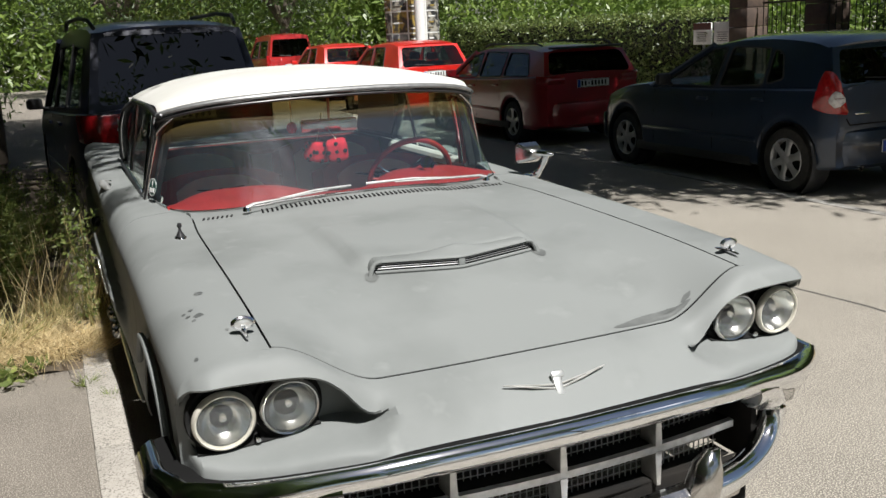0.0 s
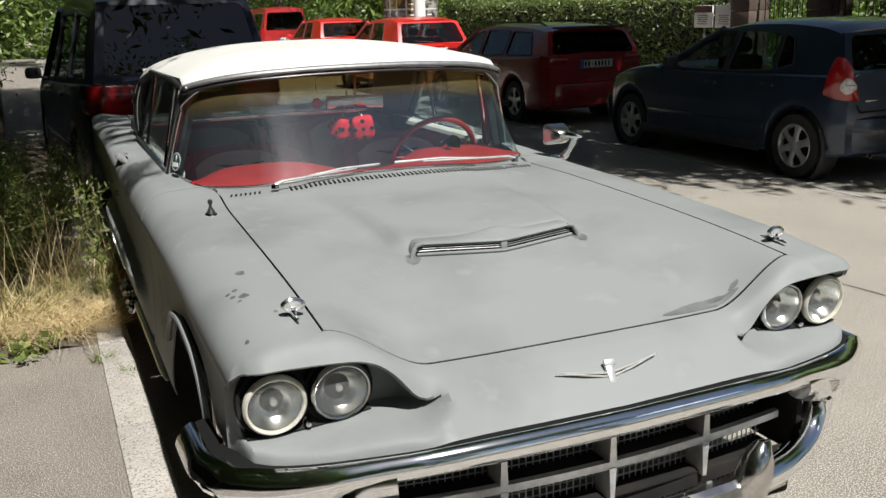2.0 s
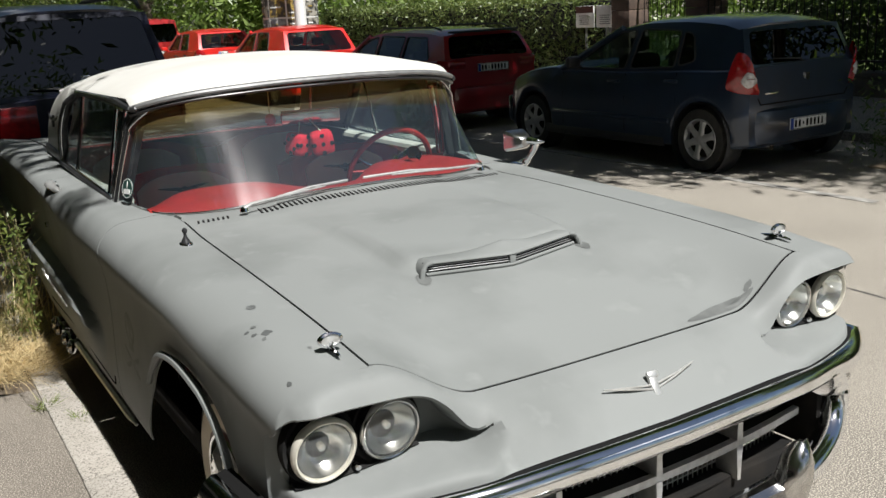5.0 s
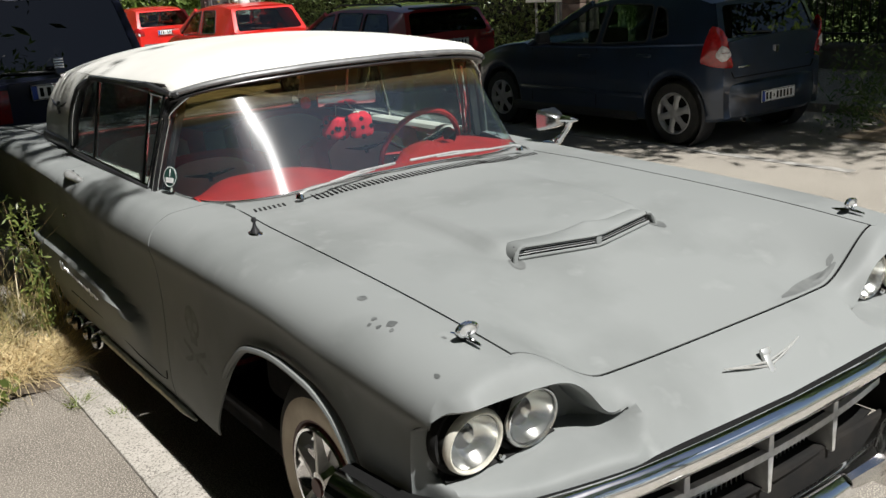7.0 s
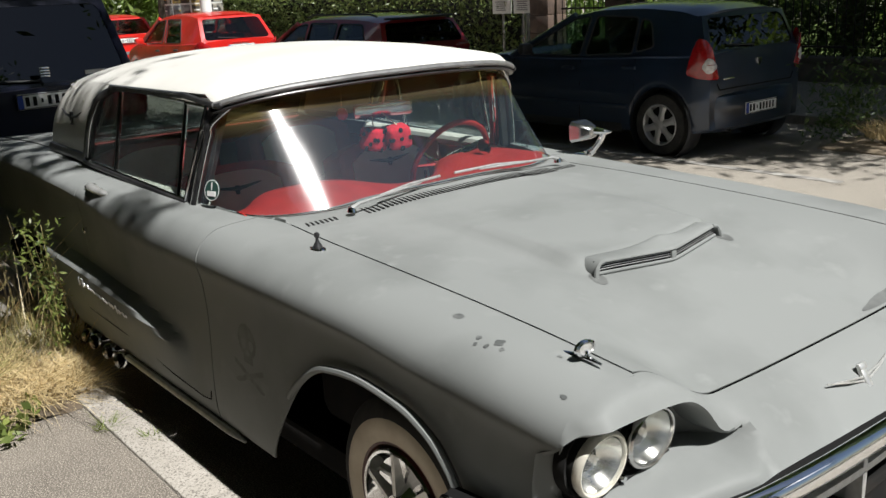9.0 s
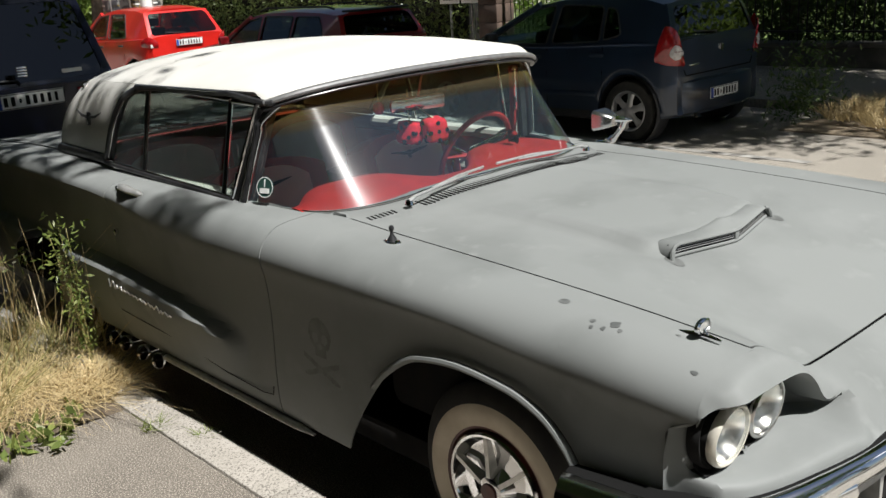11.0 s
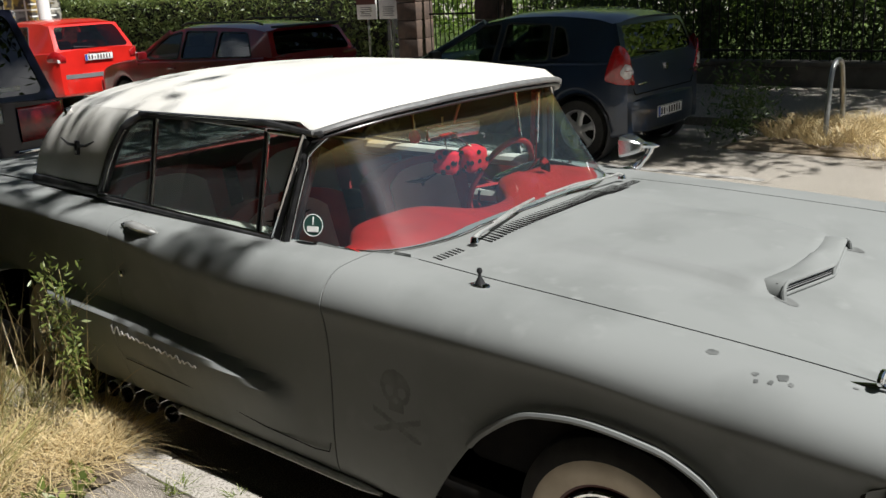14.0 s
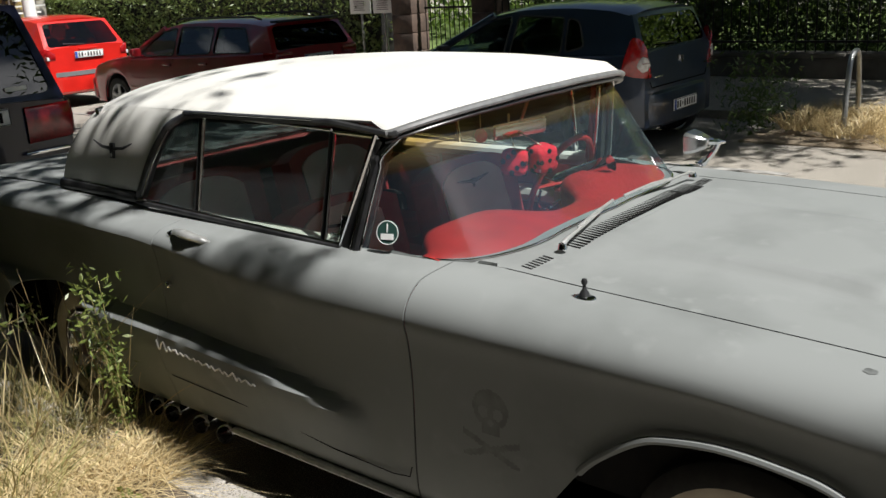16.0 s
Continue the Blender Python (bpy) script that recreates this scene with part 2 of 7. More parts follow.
def mirrored(shape):
    return [Vector((-v[0], v[1], v[2])) for v in shape[0]], [tuple(reversed(f)) for f in shape[1]]


def tube(points, radius, seg=10, closed=False, flat=1.0, up=(0, 0, 1), caps=True):
    """A tube along points; radius may be a list; flat squeezes it along up."""
    p = [Vector(q) for q in points]
    n, verts, faces = len(p), [], []
    rad = [float(q) for q in radius] if isinstance(radius, (list, tuple)) else [float(radius)] * n
    for k in range(n):
        t = ((p[(k + 1) % n] - p[k - 1]) if closed else (p[min(k + 1, n - 1)] - p[max(k - 1, 0)])).normalized()
        side = t.cross(Vector(up))
        side = side.normalized() if side.length > 1e-4 else t.orthogonal().normalized()
        top = side.cross(t)
        for s in range(seg):
            a = 2 * math.pi * s / seg
            verts.append(p[k] + rad[k] * (math.cos(a) * side + flat * math.sin(a) * top))
    for k in range(n if closed else n - 1):
        for s in range(seg):
            a, b = k * seg, ((k + 1) % n) * seg
            faces.append((a + s, a + (s + 1) % seg, b + (s + 1) % seg, b + s))
    if caps and not closed:
        faces += [tuple(range(seg))[::-1], tuple((n - 1) * seg + s for s in range(seg))]
    return verts, faces


def lathe(profile, seg=32, closed=False):
    """(radius, along) turned round the x axis; along is x."""
    n = len(profile)
    verts = [Vector((h, r * math.cos(2 * math.pi * s / seg), r * math.sin(2 * math.pi * s / seg))) for s in range(seg) for r, h in profile]
    faces = []
    for s in range(seg):
        a, b = s * n, ((s + 1) % seg) * n
        for j in range(n if closed else n - 1):
            k = (j + 1) % n
            faces.append((a + j, b + j, b + k, a + k))
    return verts, faces


def block(sx, sy, sz, bevel=0.01, at=(0, 0, 0), seg=2):
    """A box with rounded edges, centred on at."""
    bm = bmesh.new()
    bmesh.ops.create_cube(bm, size=1, matrix=Matrix.Diagonal((sx, sy, sz, 1)))
    if bevel:
        bmesh.ops.bevel(bm, geom=list(bm.edges), offset=min(bevel, min(sx, sy, sz) * 0.45), segments=seg, profile=0.5, affect="EDGES")
    bm.verts.index_update()
    out = [v.co + Vector(at) for v in bm.verts], [tuple(v.index for v in f.verts) for f in bm.faces]
    bm.free()
    return out


def slab(outline, depth, axis=(0, 0, 1)):
    """A flat outline given a depth along axis."""
    n, a = len(outline), Vector(axis) * depth
    verts = [Vector(p) for p in outline] + [Vector(p) + a for p in outline]
    faces = [tuple(range(n))[::-1], tuple(range(n, 2 * n))] + [(k, (k + 1) % n, n + (k + 1) % n, n + k) for k in range(n)]
    return verts, faces


def rounded(points, r=0.04, seg=4):
    """A flat outline (2D) with its corners rounded."""
    out, n = [], len(points)
    for k in range(n):
        p, a, b = (Vector(points[k]), Vector(points[k - 1]), Vector(points[(k + 1) % n]))
        ra, rb = min(r, (a - p).length * 0.45), min(r, (b - p).length * 0.45)
        s, e = p + (a - p).normalized() * ra, p + (b - p).normalized() * rb
        for i in range(seg + 1):
            t = i / seg
            out.append(s * (1 - t) ** 2 + p * 2 * t * (1 - t) + e * t * t)
    return out

# ---- ground ----
ASPHALT = material("worn asphalt", (0.185, 0.168, 0.142), 0.9, second=(0.145, 0.132, 0.112), scale=1.2, bump=0.6, bump_scale=120, fleck=(0.50, 0.455, 0.385), fleck_scale=170, fleck_at=(0.50, 0.60))
PAVING = material("worn pavement asphalt", (0.150, 0.132, 0.110), 0.9, second=(0.115, 0.100, 0.083), scale=2.5, bump=0.6, bump_scale=150, fleck=(0.42, 0.375, 0.315), fleck_scale=190, fleck_at=(0.51, 0.62))
VERGE = material("dusty soil", (0.13, 0.10, 0.07), 0.95, second=(0.08, 0.065, 0.045), scale=2.0, bump=0.6, bump_scale=40)
DUST = material("pale dusty soil", (0.27, 0.215, 0.15), 0.95, second=(0.19, 0.15, 0.10), scale=3.0, bump=0.6, bump_scale=40, fleck=(0.38, 0.31, 0.21), fleck_scale=60)
GRANITE = material("pale granite kerb", (0.40, 0.37, 0.33), 0.85, second=(0.34, 0.315, 0.275), scale=5, bump=0.8, bump_scale=70, fleck=(0.17, 0.155, 0.135), fleck_scale=130, fleck_at=(0.54, 0.62), random=0.1)
tagged(part("ground", grid(lambda u, v: (lerp(-300, 300, u), lerp(-300, 300, v), 0), 2, 2), ASPHALT), "worn grey asphalt street", "road", kind="structure")
pavement = tagged(part("pavement", block(6.0, 60, 0.20, 0.0, (-4.13, 10, 0.0)), PAVING), "worn asphalt pavement behind the kerb", "pavement", kind="structure")
for k in range(40):
    y = -8 + k * 1.0
    part("kerb_stone", moved(block(0.149, 0.992, 0.24, 0.008), pose(-1.055, y + random.uniform(-0.004, 0.004), -0.008, 0, 0, random.uniform(-0.3, 0.3))), GRANITE, pavement)
# ---- the grey classic coupe ----
coupe = thing("classic_coupe", "matte grey vintage coupe with white roof parked beside the kerb", "car")

# long lines of the body: y runs from the nose (0) to the tail (4.95)
hood_x = curve((0, 0.707), (0.6, 0.70), (1.2, 0.69), (1.55, 0.67), (1.75, 0.735), (1.98, 0.775), (2.6, 0.775), (3.1, 0.765), (3.8, 0.74), (4.95, 0.69))
hood_z = curve((0, 0.892), (0.3, 0.918), (0.6, 0.935), (1.2, 0.957), (1.55, 0.966), (1.98, 0.988), (2.8, 0.995), (3.8, 1.0), (4.95, 0.95))
top_x = curve((0, 0.80), (1.2, 0.80), (1.98, 0.845), (4.95, 0.85))
top_z = curve((0, 0.894), (0.3, 0.925), (0.6, 0.938), (1.2, 0.955), (1.6, 0.962), (1.98, 0.972), (3.0, 0.978), (3.6, 0.995), (4.95, 0.97))
edge_x = curve((0, 0.934), (0.4, 0.94), (1.5, 0.942), (2.5, 0.947), (4.2, 0.947), (4.95, 0.92))
edge_z = curve((0, 0.80), (0.4, 0.824), (0.85, 0.855), (1.5, 0.851), (2.0, 0.852), (2.4, 0.868), (2.75, 0.912), (3.0, 0.932), (4.0, 0.95), (4.95, 0.93))
front_arch = curve((0.331, 0.575), (0.365, 0.623), (0.434, 0.683), (0.544, 0.722), (0.72, 0.737), (0.886, 0.716), (1.044, 0.622), (1.172, 0.468), (1.285, 0.285))
rear_arch = curve((3.16, 0.285), (3.19, 0.45), (3.27, 0.57), (3.42, 0.635), (3.6, 0.655), (3.8, 0.635), (3.98, 0.55), (4.1, 0.42), (4.16, 0.285))
spear_top = curve((1.84, 0.505), (1.88, 0.522), (2.0, 0.548), (2.18, 0.572), (2.5, 0.602), (2.82, 0.625), (4.95, 0.665))
spear_out = curve((1.84, 0.0), (1.90, 0.026), (1.98, 0.042), (2.15, 0.048), (2.5, 0.052), (3.0, 0.054), (4.95, 0.03))


def body_end(y):
    """The lower edge of the side, with the wheel openings."""
    if y <= 0.331:
        return 0.575
    if y < 1.285:
        return front_arch(y)
    if 3.16 < y < 4.16:
        return rear_arch(y)
    return 0.285 if y < 3.5 else lerp(0.285, 0.36, (y - 4.16) / 0.8)


def side_line(y):
    """Half a cross-section, from the edge of the hood or the belt out and down to the sill."""
    ex, ez = edge_x(y), edge_z(y)
    tx, tz = top_x(y) - 0.012, top_z(y) + 0.002
    crown = [(tx + (ex - tx) * math.sin(a), ez + (tz - ez) * math.cos(a)) for a in (0.42, 0.80, 1.12, 1.38)]
    ctrl = [(hood_x(y), hood_z(y)), (tx, tz), *crown, (ex, ez),
            (ex - 0.0005, ez - 0.008), (ex - 0.011, ez - 0.05), (0.924, 0.70), (0.926, 0.58), (0.932, 0.44), (0.930, 0.33), (0.912, 0.262)]
    line = spline([(x, 0, z) for x, z in ctrl], 7)
    out = []
    for p in line:
        e = spear_top(y)
        out_by = spear_out(y) * smooth(e + 0.012, e - 0.028, p.z) * smooth(0.30, 0.56, p.z) if y > 1.84 else 0
        out.append(Vector((p.x + out_by, y, p.z)))
    return out


def side_row(y, n, start=0.0):
    """The cross-section cut off at the lower edge, as n + 1 even steps; start skips a share of it at the top."""
    line, low = side_line(y), body_end(y)
    keep = [line[0]]
    for a, b in zip(line, line[1:]):
        if b.z <= low:
            keep.append(a.lerp(b, (a.z - low) / max(a.z - b.z, 1e-6)))
            break
        keep.append(b)
    lengths = np.r_[0, np.cumsum([(b - a).length for a, b in zip(keep, keep[1:])])]
    ridge = min(range(len(keep)), key=lambda k: abs(keep[k].z - edge_z(y)) + 0.2 * abs(keep[k].x - edge_x(y)))
    at = np.r_[np.linspace(0, lengths[ridge], 17), np.linspace(lengths[ridge], lengths[-1], n - 15)[1:]]
    row = [Vector([np.interp(s, lengths, [p[k] for p in keep]) for k in range(3)]) for s in at]
    if y < 0.24:
        # the side falls back below the brow of the lamps
        for p in row:
            p.y += 0.084 * (1 - smooth(0.0155, 0.24, y)) * smooth(0.808, 0.745, p.z)
    return row


def side_at(y, z):
    """The place on the right side at a height below the shoulder, and outwards there."""
    line = side_line(y)
    for a, b in zip(line, line[1:]):
        if a.z >= z >= b.z:
            p = a.lerp(b, (a.z - z) / max(a.z - b.z, 1e-6))
            t = (b - a).normalized()
            return Vector((-p.x, y, p.z)), Vector((-abs(t.z), 0, -t.x * np.sign(-t.z) * -1)).normalized()
    return Vector((-0.94, y, z)), Vector((-1, 0, 0))


def steps(a, b, step):
    return list(np.linspace(a, b, max(2, int(round((b - a) / step)) + 1)))


def side_panel(name, y0, y1, label="", n=44, marks=()):
    ys = sorted(set([round(v, 4) for v in steps(y0, y1, 0.025)] + [m for m in marks if y0 < m < y1]))
    shape = rows_mesh([side_row(y, n) for y in ys], flip=True)
    for s, sh in ((1, shape), (-1, mirrored(shape))):
        part(name, sh, PRIMER, coupe, label, 28, 0.005)


GAP = 0.0065
side_panel("front_fender", 0.0155, 1.66 - 0.003, "grey primer front fender with oily spots", marks=(0.331, 0.35, 0.38, 1.27, 1.285))
side_panel("door_panel", 1.66 + 0.003, 2.84 - 0.0015, "grey primer door with a bullet-shaped ridge")
side_panel("quarter_panel", 2.84 + 0.0015, 4.95, "grey primer rear quarter panel", marks=(3.17, 3.18, 4.15, 4.16))

# hood
hood_mid = curve((0, 0.767), (0.1, 0.795), (0.25, 0.84), (0.45, 0.893), (0.8, 0.935), (1.2, 0.964), (1.5, 0.985), (1.6, 0.988))
glass_foot_y = curve((0, 1.505), (0.3, 1.52), (0.45, 1.535), (0.55, 1.563), (0.64, 1.605), (0.70, 1.66), (0.735, 1.755), (0.762, 1.88), (0.775, 1.965))


def hood_point(x, y):
    """The height of the hood, with the sunken middle of its nose and the broad bulge behind the scoop."""
    e = hood_x(y)
    t = min(abs(x) / e, 1.0)
    a = lerp(0.62, 0.1, smooth(0.0, 0.9, y))
    z = hood_mid(y) + (hood_z(y) - hood_mid(y)) * smooth(a, 1.0, t)
    w = 0.30 + 0.05 * (y - 0.45)
    z += lerp(0.036, 0.004, smooth(0.6, 1.42, y)) * smooth(w + 0.022, w - 0.03, abs(x)) * smooth(0.472, 0.525, y - 0.055 * abs(x) / 0.275)
    return z


def hood_front(x):
    return 0.0 + 0.024 * (abs(x) / 0.7) ** 3


def hood_sheet(u, v):
    t = 2 * v - 1
    t = math.copysign(abs(t) ** 0.85, t)
    x = t * 0.7
    y = lerp(hood_front(x) + 0.005, glass_foot_y(abs(x)) - 0.13, u)
    x = t * (hood_x(y) - GAP)
    return x, y, hood_point(x, y)


part("hood", grid(hood_sheet, 60, 60, flip=True), PRIMER, coupe, "grey primer hood with patchy stains", 40, 0.003)


def cowl_sheet(u, v):
    t = 2 * v - 1
    x = t * 0.775
    f = glass_foot_y(abs(x))
    y = lerp(f - 0.128, f + 0.05, u)
    x = math.copysign(min(abs(x), hood_x(y) - 0.002), t)
    return x, y, hood_point(x, y) - 0.0005


part("cowl", grid(cowl_sheet, 8, 60, flip=True), PRIMER, coupe, "grey cowl with louvre slots", 40, 0.01)
def louvre(xx, yy, length, turn):
    """A dark slot in the cowl."""
    part("louvre", moved(block(0.0075, length, 0.003, 0), Matrix.Translation((xx, yy, hood_point(xx, yy) - 0.0004)) @ Matrix.Rotation(turn, 4, "Z")), INK, coupe)


for k in range(49):
    xx = -0.405 + k * 0.0189
    louvre(xx, 1.436 + 0.05 * xx * xx, 0.082, -0.14)
for s in (-1, 1):
    for k in range(7):
        xx = s * (0.525 + k * 0.0175)
        louvre(xx, 1.446 + 0.05 * (abs(xx) - 0.525), 0.044, -0.25)

# black strips under the gaps round the hood stand in for their shade
for s in (-1, 1):
    part("hood_seal", rows_mesh([[Vector((s * (hood_x(y) + d), y, hood_z(y) - 0.014)) for d in (-0.02, 0.02)] for y in steps(0.03, 1.50, 0.05)], flip=s < 0), INK, coupe)
part("hood_seal", rows_mesh([[Vector((x, hood_front(x) + d, hood_point(x, 0.0) - 0.016 + 0.3 * d)) for d in (-0.03, 0.02)] for x in np.linspace(-0.70, 0.70, 50)], flip=True), INK, coupe)
part("door_seam", tube([(-0.9435, 1.668, 0.40), (-0.942, 1.68, 0.365), (-0.938, 1.75, 0.352), (-0.939, 2.0, 0.36), (-0.944, 2.3, 0.398), (-0.958, 2.55, 0.418), (-0.968, 2.80, 0.437)], 0.0018, 5), INK, coupe)

# nose: eyebrows, lamp recesses and the panel between
lip_z = curve((0.43, 0.645), (0.46, 0.664), (0.50, 0.712), (0.565, 0.792), (0.61, 0.824), (0.66, 0.838), (0.75, 0.845), (0.85, 0.848), (0.90, 0.842), (0.945, 0.805))
shelf_z = curve((0.43, 0.645), (0.46, 0.657), (0.505, 0.673), (0.56, 0.680), (0.62, 0.676), (0.74, 0.661), (0.85, 0.657), (0.945, 0.66))
nose_y = curve((0, -0.205), (0.3, -0.198), (0.5, -0.178), (0.7, -0.125), (0.85, -0.065), (0.945, 0.02))
nose_z = curve((0, 0.64), (0.5, 0.635), (0.7, 0.618), (0.945, 0.585))


def nose_column(x, zt):
    """The nose from the hood's edge down to the bumper at a distance from the middle."""
    yt = hood_front(x) - 0.003 if x < 0.70 else 0.0165 + 0.0055 * (1 - smooth(0.70, 0.74, x))
    w = smooth(0.43, 0.53, x) * (1 - smooth(0.896, 0.922, x))
    sweep = 0.060 * smooth(0.86, 0.945, x)
    yf, zf = nose_y(x), nose_z(x)
    zl, zd = lip_z(max(x, 0.43)), shelf_z(max(x, 0.43))
    plain = [(lerp(yt, yf, t), lerp(zt, zf, t ** 1.15) + 0.012 * math.sin(math.pi * t)) for t in (0, 0.2, 0.4, 0.44, 0.5, 0.56, 0.6, 0.7, 1)]
    if x > 0.9:
        brow = lerp(-0.016, 0.0155, smooth(0.895, 0.950, x) ** 1.5)
        cheek = lerp(0.046, 0.099, smooth(0.890, 0.940, x) ** 1.6)
        low = lerp(yf, cheek, smooth(0.885, 0.932, x))
        plain = [(yt, zt), (lerp(yt, brow, 0.6), lerp(zt, zl, 0.5)), (brow, zl), (lerp(brow, cheek, 0.2), zl - 0.012), (lerp(brow, cheek, 0.85), zl - 0.045), (cheek, zd + 0.035), (lerp(low, cheek, 0.6), zd + 0.004), (lerp(low, cheek, 0.2), zd - 0.02), (low, zf)]
    yl = -0.062 + sweep
    deep = [(yt, zt), (lerp(yt, yl, 0.6), lerp(zt, zl, 0.22)), (yl, zl), (yl + 0.012, zl - 0.008), (0.045 + sweep * 0.3, zl - 0.012),
            (0.045 + sweep * 0.3, zd + 0.006), (0.0 + sweep, zd), (lerp(yf, 0, 0.12), zd - 0.012), (yf, zf)]
    c = [(lerp(a[0], b[0], w), lerp(a[1], b[1], w)) for a, b in zip(plain, deep)]
    pts = [Vector((x, y, z)) for y, z in c]
    out = []
    top = spline([pts[0], pts[1], pts[2]], 6)
    out += top
    for a, b, k in ((2, 3, 2), (3, 4, 4), (4, 5, 4), (5, 6, 3)):
        out += [pts[a].lerp(pts[b], (s + 1) / k) for s in range(k)]
    out += spline([pts[6], pts[7], pts[8]], 5)[1:]
    yf = out[-1].y
    out += [Vector((x, yf + 0.012, zf - 0.012)), Vector((x, yf + 0.06, zf - 0.02))]
    return out


front_line = [p for p in side_line(0.017) if p.z > 0.79]
nose_tops = [(x, hood_point(x, hood_front(x))) for x in np.linspace(0, 0.69, 44)] + [(p.x, p.z) for p in front_line]
half_nose = rows_mesh([nose_column(x, z) for x, z in nose_tops], flip=True)
part("front_panel", joined(half_nose, mirrored(half_nose)), PRIMER, coupe, "grey nose panel with hooded lamp recesses", 32)

# emblem of outspread wings on the nose
emblem = part("emblem", joined(block(0.024, 0.014, 0.062, 0.005, (0, 0, -0.004)), block(0.034, 0.012, 0.018, 0.004, (0.004, -0.002, 0.030))), SATIN, coupe,
              "chrome winged emblem", at=pose(0, -0.128, 0.706, -32, 0, 0))
for s in (-1, 1):
    for dz in (0.006, -0.004):
        part("wing", tube([(s * 0.012, -0.002, dz), (s * 0.075, -0.004, dz * 0.5 + 0.012), (s * 0.150, 0.002, 0.030)], [0.0030, 0.0027, 0.0016], 6), SATIN, emblem)

# hood scoop: a thin raised lip in a shallow V, flat on top, with a slatted mouth
def scoop_y(x):
    return 0.462 + 0.20 * (math.sqrt(x * x + 0.0004) - 0.02)


def on_scoop(x, dy, dz):
    y = scoop_y(x) + dy
    return Vector((x, y, hood_point(x, min(y, 0.50)) + dz))


SCOOP = 0.282


def scoop_rise(x):
    """How far the shell stands up: full height over the mouth, rounded off at both ends."""
    return math.sqrt(max(0.0, 1 - max(0.0, (abs(x) - (SCOOP - 0.036)) / 0.036) ** 2))


shell = []
for x in [SCOOP * math.sin(a) for a in np.linspace(-math.pi / 2, math.pi / 2, 71)]:
    k = scoop_rise(x)
    shell.append([on_scoop(x, dy - 0.012 * (1 - k), dz * k - 0.001) for dy, dz in ((0.03, 0.034), (0.004, 0.035), (-0.006, 0.036), (-0.010, 0.039), (-0.009, 0.043), (-0.003, 0.046), (0.012, 0.047), (0.035, 0.046), (0.058, 0.043), (0.068, 0.037), (0.072, 0.026), (0.075, 0.0))])
scoop = part("hood_scoop", rows_mesh(shell), PRIMER, coupe, "grey hood scoop with slatted mouth", 50)
for s in (-1, 1):
    part("end_cap", tube(spline([on_scoop(s * (SCOOP - 0.034), -0.006, 0.040), on_scoop(s * (SCOOP - 0.012), -0.010, 0.034), on_scoop(s * SCOOP, -0.014, 0.016), on_scoop(s * (SCOOP + 0.006), -0.018, -0.002)], 5), [0.006] * 8 + [0.008] * 8, 8), PRIMER, scoop)
mouth_xs = list(np.linspace(-0.268, 0.268, 31))
part("scoop_mouth", rows_mesh([[on_scoop(x, 0.016, dz) for dz in (0.0, 0.038)] for x in mouth_xs], flip=True), INK, scoop, "black scoop mouth", thick=0.003)
for dz in (0.0165, 0.0235, 0.0305):
    part("slat", tube([on_scoop(x, -0.001, dz) for x in mouth_xs], 0.0018, 6), SATIN_GREY, scoop)
part("lower_lip", tube([on_scoop(x, -0.004, 0.006) for x in mouth_xs], 0.0055, 8), PRIMER, scoop, "pale lower lip of the scoop")
part("divider", block(0.022, 0.014, 0.036, 0.003, tuple(on_scoop(0.0, 0.0, 0.02))), PRIMER, scoop)

# lamps
def headlamp(x, y, z, ring):
    lamp = part("headlight", moved(lathe([(0.068, 0.004), (0.070, 0.012), (0.074, 0.014), (0.079, 0.009), (0.081, 0.0), (0.078, -0.010)], 40), pose(0, 0, 0, 0, 0, -90)),
                WORN_CHROME, coupe, "round sealed-beam headlight with chrome ring", at=pose(x, y, z, 6, 0, 0) @ Matrix.Scale(0.945, 4))
    lamp.data.materials[0] = ring
    part("bucket", moved(lathe([(0.078, -0.004), (0.079, -0.05)], 32), pose(0, 0, 0, 0, 0, -90)), RECESS_BLACK, lamp)
    part("reflector", moved(lathe([(0.004, -0.045), (0.022, -0.043), (0.044, -0.030), (0.060, -0.008), (0.066, 0.006)], 40), pose(0, 0, 0, 0, 0, -90)), REFLECTOR, lamp)
    part("bulb_shield", moved(lathe([(0.001, -0.008), (0.009, -0.010), (0.011, -0.02), (0.009, -0.042)], 16), pose(0, 0, 0, 0, 0, -90)), CHROME, lamp)
    rib = []
    for i in range(41):
        row = []
        for j in range(41):
            a, b = (i / 20 - 1) * 0.0715, (j / 20 - 1) * 0.0715
            r = math.hypot(a, b)
            if r > 0.071:
                a, b = a * 0.071 / r, b * 0.071 / r
                r = 0.071
            row.append(Vector((a, -0.011 - 0.015 * (1 - (r / 0.0715) ** 2) - (0.0018 if i % 2 and abs(b) < 0.058 else 0), b)))
        rib.append(row)
    part("lens", rows_mesh(rib, flip=True), LENS, lamp, "ribbed clear glass lens", 180).visible_shadow = False
    return lamp


